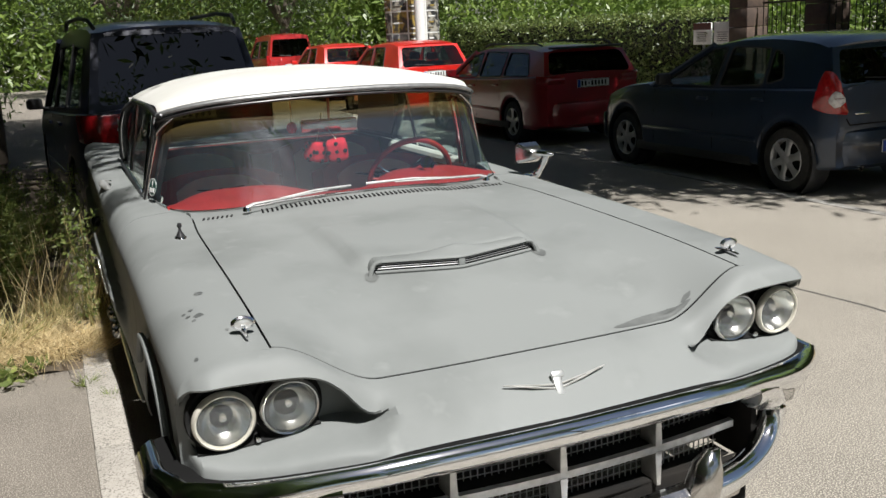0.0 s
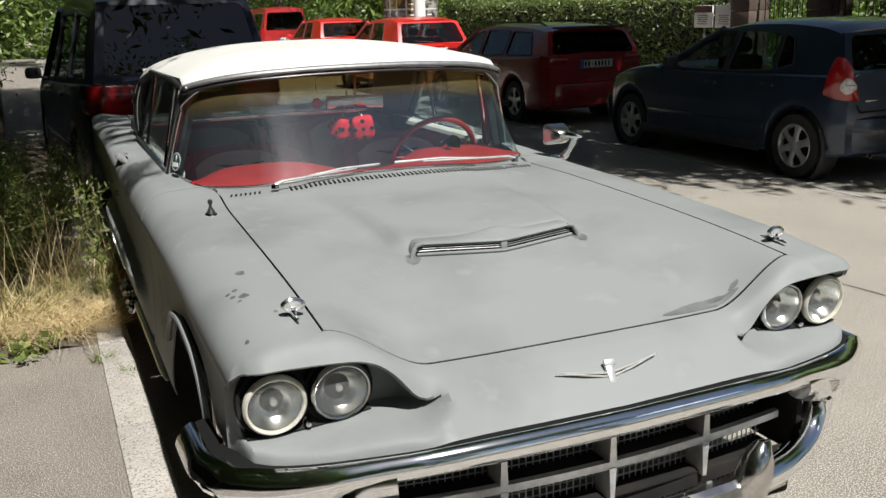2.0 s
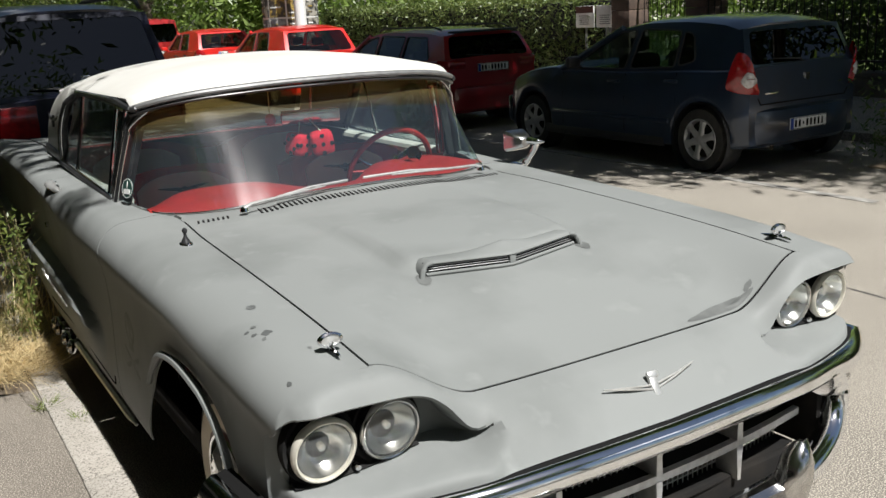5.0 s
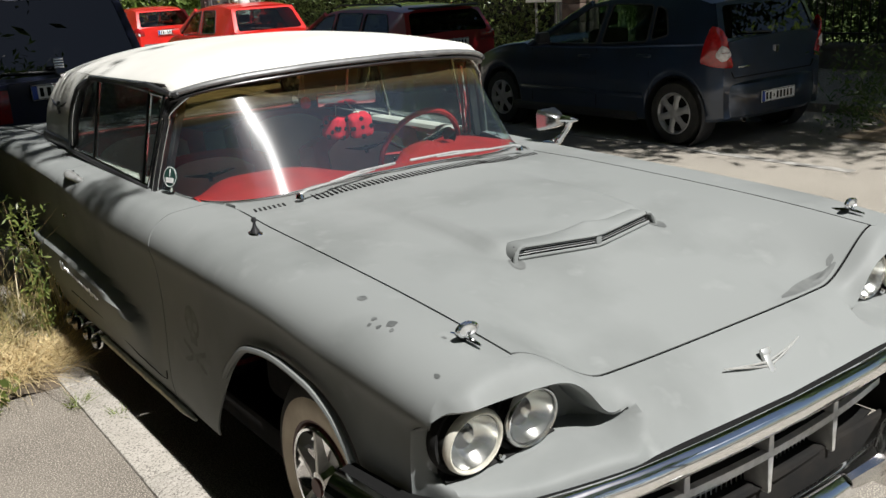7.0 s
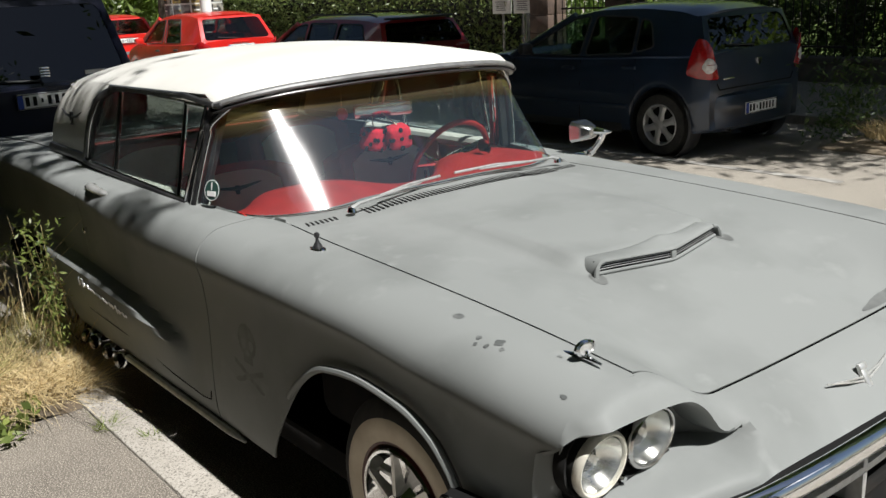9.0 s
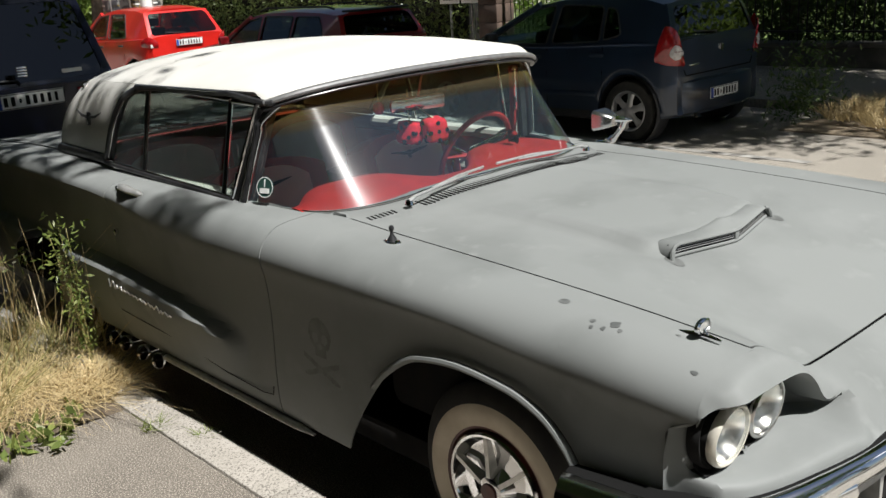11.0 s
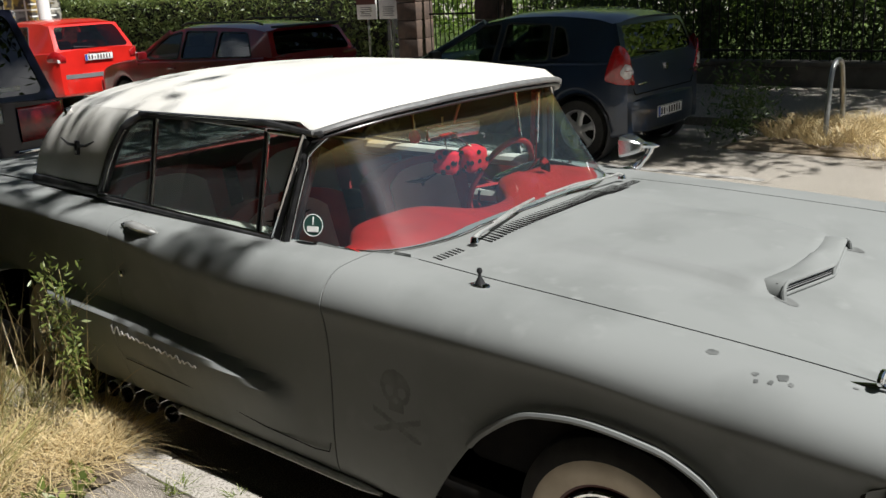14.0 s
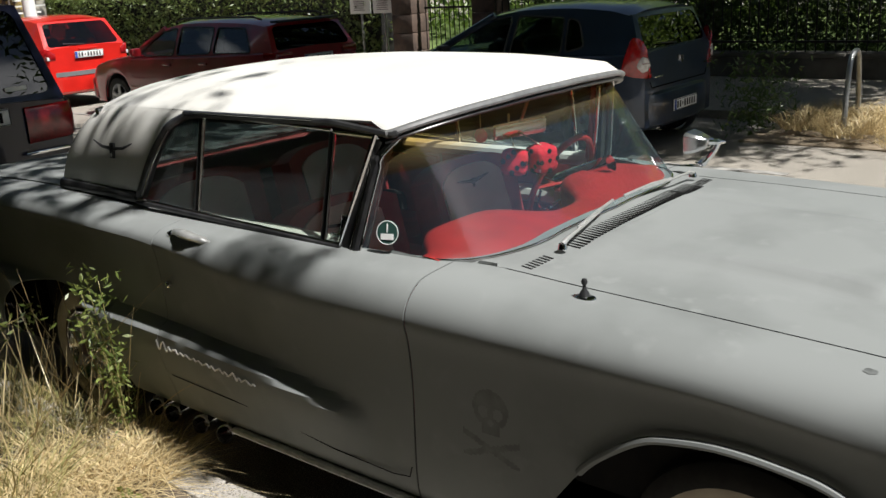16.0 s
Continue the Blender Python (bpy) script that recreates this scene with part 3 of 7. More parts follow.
for s in (-1, 1):
    headlamp(s * 0.835, 0.0, 0.742, LAMP_RING)
    headlamp(s * 0.675, 0.002, 0.746, WORN_CHROME)
    for x in (0.675, 0.835):
        part("lamp_surround", moved(lathe([(0.076, 0.0), (0.086, 0.004), (0.089, -0.008), (0.086, -0.028)], 36), pose(s * x, 0.022, 0.744, 6, 0, -90)), RECESS_BLACK, coupe)
    part("screw", moved(lathe([(0.0, 0.004), (0.006, 0.003), (0.008, 0.0), (0.008, -0.02)], 12), pose(s * 0.758, 0.0, 0.676, 0, 0, -90)), CHROME, coupe)

    # black sheet stands in for the brow's shade on the grey recess
    panel_rows = []
    for x in np.linspace(0.60, 0.902, 22):
        back = 0.040 + 0.012 * smooth(0.86, 0.945, x)
        panel_rows.append([Vector((s * x, back - 0.004, lip_z(x) - 0.014)), Vector((s * x, back - 0.004, lerp(lip_z(x), shelf_z(x), 0.5))), Vector((s * x, back - 0.004, shelf_z(x) + 0.022)), Vector((s * x, back - 0.016, shelf_z(x) + 0.010)), Vector((s * x, back - 0.034, shelf_z(x) + 0.0055))])
    part("lamp_panel", rows_mesh(panel_rows, flip=s > 0), RECESS_BLACK, coupe, "black sheet for the brow's shade behind the headlights", 50, 0.002)


# fender ornaments and the aerial
for s in (-1, 1):
    o = part("fender_ornament", joined(tube([(0, 0.15, 0.003), (0, 0.05, 0.009), (0, 0.0, 0.012), (0, -0.045, 0.004)], [0.002, 0.006, 0.008, 0.003], 8),
             tube([(0, 0.005, 0.008), (0, -0.002, 0.03)], 0.007, 8)), CHROME, coupe, "chrome gunsight fender ornament", at=pose(s * 0.748, 0.115, 0.905, -4, 0, 0))
    part("ring", moved(lathe([(0.016, 0.006), (0.021, 0.003), (0.021, -0.004), (0.016, -0.007)], 24, True), Matrix.Diagonal((1.45, 1, 0.85, 1)) @ pose(0, 0, 0.038, 0, 0, -90)), CHROME, o)
    part("disc", moved(lathe([(0.0, 0.003), (0.018, 0.0)], 24), Matrix.Diagonal((1.45, 1, 0.85, 1)) @ pose(0, -0.002, 0.038, 0, 0, -90)), SATIN, o)
aerial = part("aerial", joined(moved(lathe([(0.022, 0.0), (0.020, 0.005), (0.012, 0.008)], 20), Matrix.Diagonal((1, 1.6, 1, 1)) @ pose(0, 0, 0, 0, -90, 0))), CHROME, coupe, "stub aerial on chrome foot", at=pose(-0.752, 1.19, 0.955))
part("mast", moved(lathe([(0.017, 0.004), (0.012, 0.016), (0.006, 0.026), (0.0045, 0.036), (0.008, 0.041), (0.009, 0.046), (0.006, 0.053), (0.0, 0.055)], 16), pose(0, 0, 0, 0, -90, 0)), DARK_TRIM, aerial)

# windscreen and its frame
head_y = curve((0, 1.826), (0.3, 1.826), (0.45, 1.829), (0.55, 1.843), (0.62, 1.868), (0.66, 1.885), (0.69, 1.900))
head_z = curve((0, 1.388), (0.3, 1.382), (0.5, 1.364), (0.6, 1.347), (0.66, 1.328), (0.69, 1.305))


def screen_edge(t):
    """Foot and head of the windscreen at t from -1 to 1."""
    a = abs(t)
    xf = 0.775 * (1 - (1 - a) ** 1.25)
    xh = 0.69 * (1 - (1 - a) ** 1.25)
    s = math.copysign(1, t)
    yf = glass_foot_y(xf)
    return Vector((s * xf, yf, hood_point(min(xf, 0.7), min(yf, 1.5)) + 0.006 + 0.012 * smooth(1.55, 2.0, yf))), Vector((s * xh, head_y(xh), head_z(xh)))


def screen(u, v, lo=0.0, hi=1.0):
    f, h = screen_edge(2 * v - 1)
    k = lerp(lo, hi, u)
    p = f.lerp(h, k)
    out = Vector((p.x * 0.9, -1.0 + 0.9 * abs(p.x), 0.5)).normalized()
    return p - out * 0.004 * smooth(0.36, 0.52, abs(p.x)) * math.sin(math.pi * k)


part("windscreen", grid(lambda u, v: screen(u, v, 0, 0.70), 12, 60), SCREEN, coupe, "curved panoramic windscreen glass", 180).visible_shadow = False
for k, tint in enumerate(SUN_BAND):
    lo, hi = (0.70 + 0.033 * k, 0.70 + 0.033 * (k + 1)) if k < 5 else (0.865, 1.0)
    part("sun_band", grid(lambda u, v: screen(u, v, lo, hi), 3, 60), tint, coupe, "amber tinted top band of the windscreen", 180).visible_shadow = False
part("screen_frame", tube([screen_edge(2 * k / 80 - 1)[0] + Vector((0, -0.002, 0.001)) for k in range(81)], 0.0042, 8, flat=0.8), WORN_CHROME, coupe, "chrome windscreen moulding")
side_glass_x = curve((0.95, 0.786), (1.0, 0.775), (1.36, 0.70), (1.45, 0.681))


def surround(inset, out):
    """The line of the windscreen's frame: up one pillar, across the header and down the other."""
    half = []
    for k in (0.0, 0.2, 0.4, 0.6, 0.78, 0.9):
        f, h = screen_edge(1)
        p = f.lerp(h, k)
        half.append(p + Vector((out + 0.004 * math.sin(math.pi * k), inset, 0)))
    for t in (0.86, 0.72, 0.56, 0.38, 0.18):
        h = screen_edge(t)[1]
        half.append(h + Vector((0, -out, inset * 0.8)))
    mid = screen_edge(0)[1] + Vector((0, -out, inset * 0.8))
    return spline(half + [mid] + [Vector((-p.x, p.y, p.z)) for p in reversed(half)], 5)


part("screen_surround", tube(surround(0.018, 0.004), 0.0215, 10, flat=0.8), DARK_TRIM, coupe, "black rubber and metal frame round the windscreen")
part("surround_trim", tube(surround(-0.002, 0.012), 0.0048, 8), WORN_CHROME, coupe, "thin chrome bead beside the glass")
part("surround_trim", tube(surround(0.030, 0.020), 0.0040, 8), WORN_CHROME, coupe, "thin chrome bead on the pillar")
for s in (-1, 1):
    f, h = screen_edge(s)
    front = [f.lerp(h, k) + Vector((s * 0.006, 0.012, 0)) for k in np.linspace(-0.02, 1, 9)]
    rear = [Vector((s * (side_glass_x(z) + 0.006), lerp(2.045, 1.925, (z - 0.99) / 0.33), z)) for z in np.linspace(0.985, 1.335, 9)]
    part("pillar", rows_mesh([[a + Vector((-s * 0.05, 0.0, 0)), a, a.lerp(b, 0.3) + Vector((s * 0.010, 0, 0)), a.lerp(b, 0.75) + Vector((s * 0.008, 0, 0)), b, b + Vector((-s * 0.05, 0.0, 0)), a + Vector((-s * 0.05, 0.0, 0))] for a, b in zip(front, rear)], flip=s < 0), DARK_TRIM, coupe, "black windscreen pillar", 50)
    part("pillar_trim", tube([b + Vector((s * 0.006, 0.004, 0)) for b in rear], [0.007] * 4 + [0.009] * 5, 8), CHROME, coupe, "chrome strip behind the pillar")

# roof
roof_mid = curve((1.74, 1.437), (1.9, 1.462), (2.2, 1.484), (2.6, 1.488), (3.0, 1.476), (3.3, 1.455), (3.52, 1.425))
rail_z = curve((1.74, 1.375), (2.2, 1.372), (2.8, 1.368), (3.2, 1.36), (3.52, 1.345))
rail_x = curve((1.74, 0.705), (2.2, 0.712), (2.8, 0.716), (3.0, 0.703), (3.2, 0.686), (3.52, 0.655))
roof_front = curve((0, 1.725), (0.3, 1.74), (0.5, 1.775), (0.62, 1.82), (0.69, 1.87), (0.71, 1.9))


def roof_sheet(u, v):
    t = 2 * v - 1
    a = abs(t)
    a2 = 1 - (1 - a) ** 1.5
    y = lerp(roof_front(a2 * 0.705), 3.50, u)
    x = math.copysign(a2 * rail_x(y), t)
    z = rail_z(y) + (roof_mid(y) - rail_z(y)) * max(0.0, 1 - a2 ** 2.7) ** 0.85
    z -= 0.03 * (1 - smooth(0, 0.035, u))
    return x, y, z


part("roof", grid(roof_sheet, 60, 64, flip=True), WHITE, coupe, "white painted roof with a visor lip", 50, 0.012)


def drip(k):
    t = 2 * k / 64 - 1
    p = Vector(roof_sheet(0, k / 64))
    return p + Vector((0, -0.004, -0.008))


part("roof_lip", tube([drip(k) for k in range(65)], 0.015, 10, flat=0.8), SATIN_GREY, coupe, "dull grey metal edge of the roof visor")
part("visor_fascia", tube([drip(k) + Vector((0, 0.006, -0.022)) for k in range(65)], 0.013, 8, flat=0.6), DARK_TRIM, coupe, "black strip below the visor's metal edge")
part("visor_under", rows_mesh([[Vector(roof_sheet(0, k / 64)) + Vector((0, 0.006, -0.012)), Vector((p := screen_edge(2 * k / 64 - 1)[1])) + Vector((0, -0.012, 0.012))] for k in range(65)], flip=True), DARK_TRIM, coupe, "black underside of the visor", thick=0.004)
for s in (-1, 1):
    along = [Vector((s * (rail_x(y) + 0.004), y, rail_z(y) - 0.012)) for y in reversed(steps(2.10, 2.86, 0.06))]
    corner = [Vector(roof_sheet(0, 0.5 + s * 0.5 * t)) + Vector((s * 0.003, -0.004, -0.010)) for t in (0.97, 0.90, 0.80, 0.68)]
    edge = spline(along + corner, 4)
    part("drip_rail", tube(edge, [0.012] * (len(edge) - 12) + list(np.linspace(0.012, 0.006, 12)), 8), DARK_TRIM, coupe, "black drip rail")
    part("rail_bead", tube([p + Vector((s * 0.008, 0, 0.006)) for p in edge[4:-22]], 0.0035, 6), WORN_CHROME, coupe)

    def sail(u, v):
        top = Vector((rail_x(lerp(2.885, 3.50, u)) - 0.001, lerp(2.885, 3.50, u), rail_z(lerp(2.885, 3.50, u)) + 0.004))
        foot = Vector((lerp(0.768, 0.745, u), lerp(3.15, 3.75, u), 1.035))
        p = top.lerp(foot, v)
        p.y -= 0.06 * (1 - u) * max(0.0, 1 - v / 0.2) ** 2
        return s * (p.x + 0.034 * math.sin(math.pi * v ** 0.75)), p.y + 0.03 * math.sin(math.pi * v) * u, p.z

    part("sail_panel", grid(sail, 24, 16, flip=s > 0), WHITE, coupe, "broad white rear roof pillar", 40, 0.012)
    part("sail_moulding", tube([Vector(sail(k / 12, 1.0)) + Vector((s * 0.004, 0, -0.012)) for k in range(13)], 0.024, 8, flat=0.6, up=(s, 0, 0.2)), DARK_TRIM, coupe, "dark base moulding")
    rim = [Vector(sail(0, k / 12)) + Vector((s * 0.002, -0.016, 0)) for k in range(12, 1, -1)]
    rim = spline(rim + [Vector((s * (rail_x(y) + 0.002), y, rail_z(y) - d)) for y, d in ((2.862, 0.022), (2.80, 0.016), (2.70, 0.014))], 4)
    part("opening_trim", tube(rim, [0.024] * (len(rim) - 14) + list(np.linspace(0.024, 0.010, 14)), 10, flat=0.8), DARK_TRIM, coupe, "black rubber round the side opening")
    part("opening_bead", tube([p + Vector((s * 0.010, -0.020, 0)) for p in rim[:-14]], 0.004, 8), WORN_CHROME, coupe)
    b = part("pillar_badge", joined(block(0.012, 0.028, 0.060, 0.004), block(0.014, 0.02, 0.018, 0.004, (0, 0, 0.016))), DARK_TRIM, coupe, "dark winged metal badge", at=pose(s * 0.773, 3.285, 1.200, 0, -s * 8, 0))
    part("inset", block(0.004, 0.013, 0.013, 0.001, (s * 0.007, 0, -0.018)), SATIN, b, "small bright square")
    for q in (-1, 1):
        part("wing", tube([(0, q * 0.012, 0.008), (0, q * 0.070, 0.012), (0, q * 0.132, 0.034)], [0.008, 0.0065, 0.0025], 6), DARK_TRIM, b)

part("rear_window", grid(lambda u, v: (lerp(-0.69, 0.69, v) * lerp(0.97, 1.03, u), lerp(3.50, 3.80, u), lerp(1.385 - 0.06 * (2 * v - 1) ** 2, 1.0, u) + 0.02 * math.sin(math.pi * u)), 10, 30), TINTED, coupe, "wide rear window", 180).visible_shadow = False
part("rear_window_frame", joined(tube([(x, 3.49, 1.39 - 0.06 * (x / 0.69) ** 2) for x in np.linspace(-0.69, 0.69, 24)], 0.014, 8), tube([(x, 3.805, 1.0) for x in np.linspace(-0.72, 0.72, 24)], 0.014, 8)), WORN_CHROME, coupe)


# side windows: a vent pane, the door glass and the small rear pane
def side_glass(y, z):
    return 0.775 + (0.70 - 0.775) * (z - 1.0) / 0.36


def pane(name, outline, s, mat, label=""):
    pts = [Vector((s * side_glass(y, z), y, z)) for y, z in outline]
    ob = part(name, slab(pts, 0.004, (s, 0, 0)), mat, coupe, label)
    ob.visible_shadow = False
    return ob


for s in (-1, 1):
    pane("vent_window", [(2.045, 0.995), (2.118, 0.995), (2.104, 1.325), (1.915, 1.325)], s, CLEAR, "small quarter-light glass")
    pane("door_window", [(2.132, 0.995), (2.770, 1.01), (2.762, 1.348), (2.114, 1.330)], s, CLEAR, "clear frameless door window")
    pane("rear_side_window", [(2.79, 1.01), (3.14, 1.025), (3.01, 1.21), (2.925, 1.33), (2.88, 1.350), (2.782, 1.350)], s, CLEAR, "small rear side window")
    for a, b, r, m in (((2.122, 0.985), (2.108, 1.330), 0.0075, CHROME), ((2.136, 0.985), (2.120, 1.332), 0.006, DARK_TRIM), ((2.776, 1.0), (2.768, 1.355), 0.0085, WORN_CHROME), ((2.790, 1.0), (2.782, 1.355), 0.007, DARK_TRIM),
                       ((1.912, 1.327), (2.108, 1.332), 0.008, WORN_CHROME), ((2.12, 1.336), (2.765, 1.354), 0.0055, WORN_CHROME)):
        part("window_post", tube([(s * (side_glass(*a) + 0.004), *a), (s * (side_glass(*b) + 0.004), *b)], r, 8), m, coupe)
    part("belt_trim", tube([(s * 0.784, y, lerp(0.990, 1.012, (y - 2.04) / 0.74)) for y in steps(2.04, 3.14, 0.1)], 0.0055, 8), CHROME, coupe, "chrome strip under the side windows")
    part("belt_seal", tube([(s * 0.790, y, lerp(0.980, 1.002, (y - 2.04) / 0.74)) for y in steps(2.04, 3.14, 0.1)], 0.010, 8), DARK_TRIM, coupe)
    part("upper_trim", tube([(s * 0.704, y, 1.358) for y in steps(2.0, 2.80, 0.1)], [0.004] + [0.010] * 7 + [0.004], 8), DARK_TRIM, coupe)
    # vent catch, door handle and lock
    part("vent_catch", joined(block(0.012, 0.05, 0.014, 0.003, (s * 0.762, 2.08, 1.012)), tube([(s * 0.77, 2.055, 1.02), (s * 0.765, 2.05, 1.05), (s * 0.76, 2.045, 1.08)], [0.010, 0.007, 0.009], 8)), CHROME, coupe)
    part("handle_recess", tube([(s * 0.886, 2.73, 0.963), (s * 0.893, 2.68, 0.964), (s * 0.892, 2.60, 0.957), (s * 0.888, 2.56, 0.952)], [0.008, 0.014, 0.013, 0.005], 12, flat=0.6), INK, coupe, "dark hollow behind the door handle")
    h = part("door_handle", tube(spline([(s * 0.888, 2.755, 0.966), (s * 0.908, 2.735, 0.975), (s * 0.920, 2.69, 0.978), (s * 0.918, 2.64, 0.972), (s * 0.904, 2.59, 0.960), (s * 0.892, 2.555, 0.952)], 4), [0.012] * 4 + [0.017] * 4 + [0.021] * 5 + [0.018] * 4 + [0.010] * 3 + [0.006], 12, flat=0.75), SATIN, coupe, "chrome pull door handle")
    part("push_button", joined(moved(lathe([(0.0, 0.014), (0.013, 0.011), (0.015, 0.0), (0.015, -0.03)], 16), pose(s * 0.908, 2.765, 0.962, 0, 0, 0 if s > 0 else 180)), tube([(s * 0.905, 2.765, 0.955), (s * 0.914, 2.785, 0.915)], [0.009, 0.006], 8)), CHROME, h)
    part("handle_spear", tube([(s * 0.894, 2.60, 0.951), (s * 0.897, 2.50, 0.942), (s * 0.898, 2.33, 0.932)], [0.014, 0.011, 0.002], 8, flat=0.5), DARK_TRIM, h, "dark tapering spear")
    part("door_lock", moved(lathe([(0.0, 0.006), (0.008, 0.006), (0.013, 0.003), (0.013, -0.01)], 16), pose(s * 0.948, 2.775, 0.785, 0, 0, 0 if s > 0 else 180)), CHROME, coupe)
    part("sill_strip", tube([(s * 0.93, y, 0.276) for y in steps(1.47, 2.52, 0.1)], [0.006] + [0.016] * (len(steps(1.47, 2.52, 0.1)) - 1), 8, flat=0.8), SATIN, coupe, "chrome sill strip")
    part("arch_trim", tube([Vector((s * 0.944, y, body_end(y) + 0.002)) for y in sorted(steps(0.02, 1.10, 0.02) + [0.331, 0.34, 0.35])], 0.011, 8), PRIMER, coupe, "raised lip round the front wheel opening")
    for y in (2.56, 2.70, 2.87, 2.97):
        part("exhaust_tip", moved(lathe([(0.024, 0.02), (0.031, 0.040), (0.036, 0.034), (0.034, 0.0), (0.030, -0.14), (0.024, -0.14)], 20), pose(s * 0.925, y, 0.252, 0, -14, 205 if s < 0 else -25)), WORN_CHROME, coupe, "chrome side exhaust tip")

# name script on the door, as an unreadable chrome flourish
script = [side_at(2.85, 0.560)[0]]
for k in range(1, 64):
    y = 2.85 - k * 0.0086
    wob = 0.018 if k < 9 else (0.014 if k in range(14, 16) or k in range(50, 53) else 0.0055 + 0.002 * math.sin(k * 2.3))
    p = side_at(y, 0.557 - 0.0006 * k + wob * math.sin(k * 1.55 + math.sin(k * 0.7)))[0]
    script.append(p + Vector((-0.006, 0, 0)))
part("name_script", tube(spline(script, 3), 0.0030, 6), SATIN, coupe, "chrome handwriting-style script, unreadable flourish")

# underside, firewall and tail
part("underbody", block(1.62, 4.6, 0.10, 0.02, (0, 2.5, 0.30)), BLACK, coupe)
part("engine_bay", block(1.30, 1.20, 0.30, 0.03, (0, 0.75, 0.60)), BLACK, coupe)
for s in (-1, 1):
    for y in (0.78, 3.6):
        part("wheel_housing", block(0.30, 1.0, 0.36, 0.05, (s * 0.60, y, 0.56)), BLACK, coupe)
part("bulkhead", block(1.50, 0.04, 0.55, 0.01, (0, 1.52, 0.64)), BLACK, coupe)


def deck(u, v):
    y = lerp(3.80, 4.93, u)
    t = 2 * v - 1
    return t * (hood_x(y) - GAP), y, hood_z(y) + 0.004 - 0.012 * (1 - t * t) + 0.03 * (1 - t ** 4) * math.sin(math.pi * min(1, u * 1.05))


part("deck_lid", grid(deck, 16, 24, flip=True), PRIMER, coupe, "grey primer boot lid", 40, 0.01)
part("rear_shelf", block(1.50, 0.5, 0.02, 0.005, (0, 3.62, 0.985)), CARPET, coupe)
part("tail_panel", block(1.84, 0.06, 0.55, 0.03, (0, 4.93, 0.64)), PRIMER, coupe)
for s in (-1, 1):
    part("tail_light", moved(lathe([(0.0, 0.05), (0.05, 0.04), (0.075, 0.0), (0.08, -0.02)], 24), pose(s * 0.62, 4.96, 0.68, 0, 0, 90)), RIM_RED, coupe, "round red tail light")
part("rear_bumper", tube([(x, 5.03 - 0.12 * (abs(x) / 0.93) ** 4, 0.48) for x in np.linspace(-0.93, 0.93, 24)], 0.06, 10, flat=1.3), CHROME, coupe, "chrome rear bumper")

# front bumper: a slim upper bar that swells at the corners, wraps round, and a looped lower bar
bar_y = curve((0, -0.206), (0.3, -0.199), (0.5, -0.180), (0.7, -0.128), (0.85, -0.070), (0.93, -0.006), (0.965, 0.08))
bar_rows, gap_rows = [], []
for k in range(61):
    t = 2 * k / 60 - 1
    a = abs(t)
    if a < 0.8:
        x = a / 0.8 * 0.93
        y = bar_y(x)
    else:
        x = lerp(0.93, 0.972, smooth(0.8, 0.88, a))
        y = lerp(-0.02, 0.34, (a - 0.8) / 0.2)
    s = math.copysign(1, t)
    nx = smooth(0.55, 0.95, x) if a < 0.8 else 1.0
    out = Vector((s * nx, -(1 - nx) - 0.15, 0)).normalized()
    q = smooth(0.60, 0.90, x) if a < 0.8 else 1.0
    zt = lerp(0.648, 0.620, smooth(0.3, 0.95, x)) - (0.03 * (a - 0.8) / 0.2 if a > 0.8 else 0)
    base = Vector((s * x, y, zt))
    row = [base + out * lerp(o0, o1, q) + Vector((0, 0, -lerp(h0 * 1.2, h1, q))) for o0, h0, o1, h1 in
           ((0.004, 0.002, 0.004, 0.004), (0.010, 0.0, 0.016, 0.0), (0.022, 0.004, 0.038, 0.010), (0.032, 0.016, 0.056, 0.034), (0.036, 0.030, 0.062, 0.052), (0.034, 0.040, 0.054, 0.060), (0.026, 0.050, 0.034, 0.096), (0.012, 0.054, 0.012, 0.125), (-0.02, 0.054, -0.03, 0.128))]
    bar_rows.append(row)
    gap_rows.append([base + out * -0.03 + Vector((0, 0, 0.004)), base + out * 0.010 + Vector((0, 0, -0.004))])
bumper = part("front_bumper", rows_mesh(bar_rows, flip=True), BAR_CHROME, coupe, "chrome front bumper with worn corners", 50)
# ink-black strip stands in for the shade between nose and bumper
part("bumper_gap", rows_mesh(gap_rows, flip=True), INK, bumper, "black strip that darkens the gap behind the bumper", thick=0.002)
for s in (-1, 1):
    part("side_rib", tube([(s * 0.978, 0.0, 0.548), (s * 1.004, 0.05, 0.55), (s * 1.008, 0.14, 0.548), (s * 1.005, 0.30, 0.54)], [0.004, 0.008, 0.008, 0.004], 8), CHROME, bumper)
loop = spline([(-0.60, -0.160, 0.572), (-0.68, -0.135, 0.560), (-0.705, -0.135, 0.505), (-0.675, -0.15, 0.435), (-0.595, -0.185, 0.388), (-0.45, -0.225, 0.365), (-0.2, -0.245, 0.355), (0, -0.25, 0.353),
               (0.2, -0.245, 0.355), (0.45, -0.225, 0.365), (0.595, -0.185, 0.388), (0.675, -0.15, 0.435), (0.705, -0.135, 0.505), (0.68, -0.135, 0.560), (0.60, -0.160, 0.572)], 5)
part("lower_bar", tube(loop, 0.040, 12, flat=1.0), BAR_CHROME, bumper, "looped chrome lower bumper bar")
part("lower_blade", tube([(x, -0.245 + 0.14 * (abs(x) / 0.9) ** 2.5, 0.345) for x in np.linspace(-0.5, 0.5, 30)], 0.030, 10, flat=1.2), WORN_CHROME, bumper)
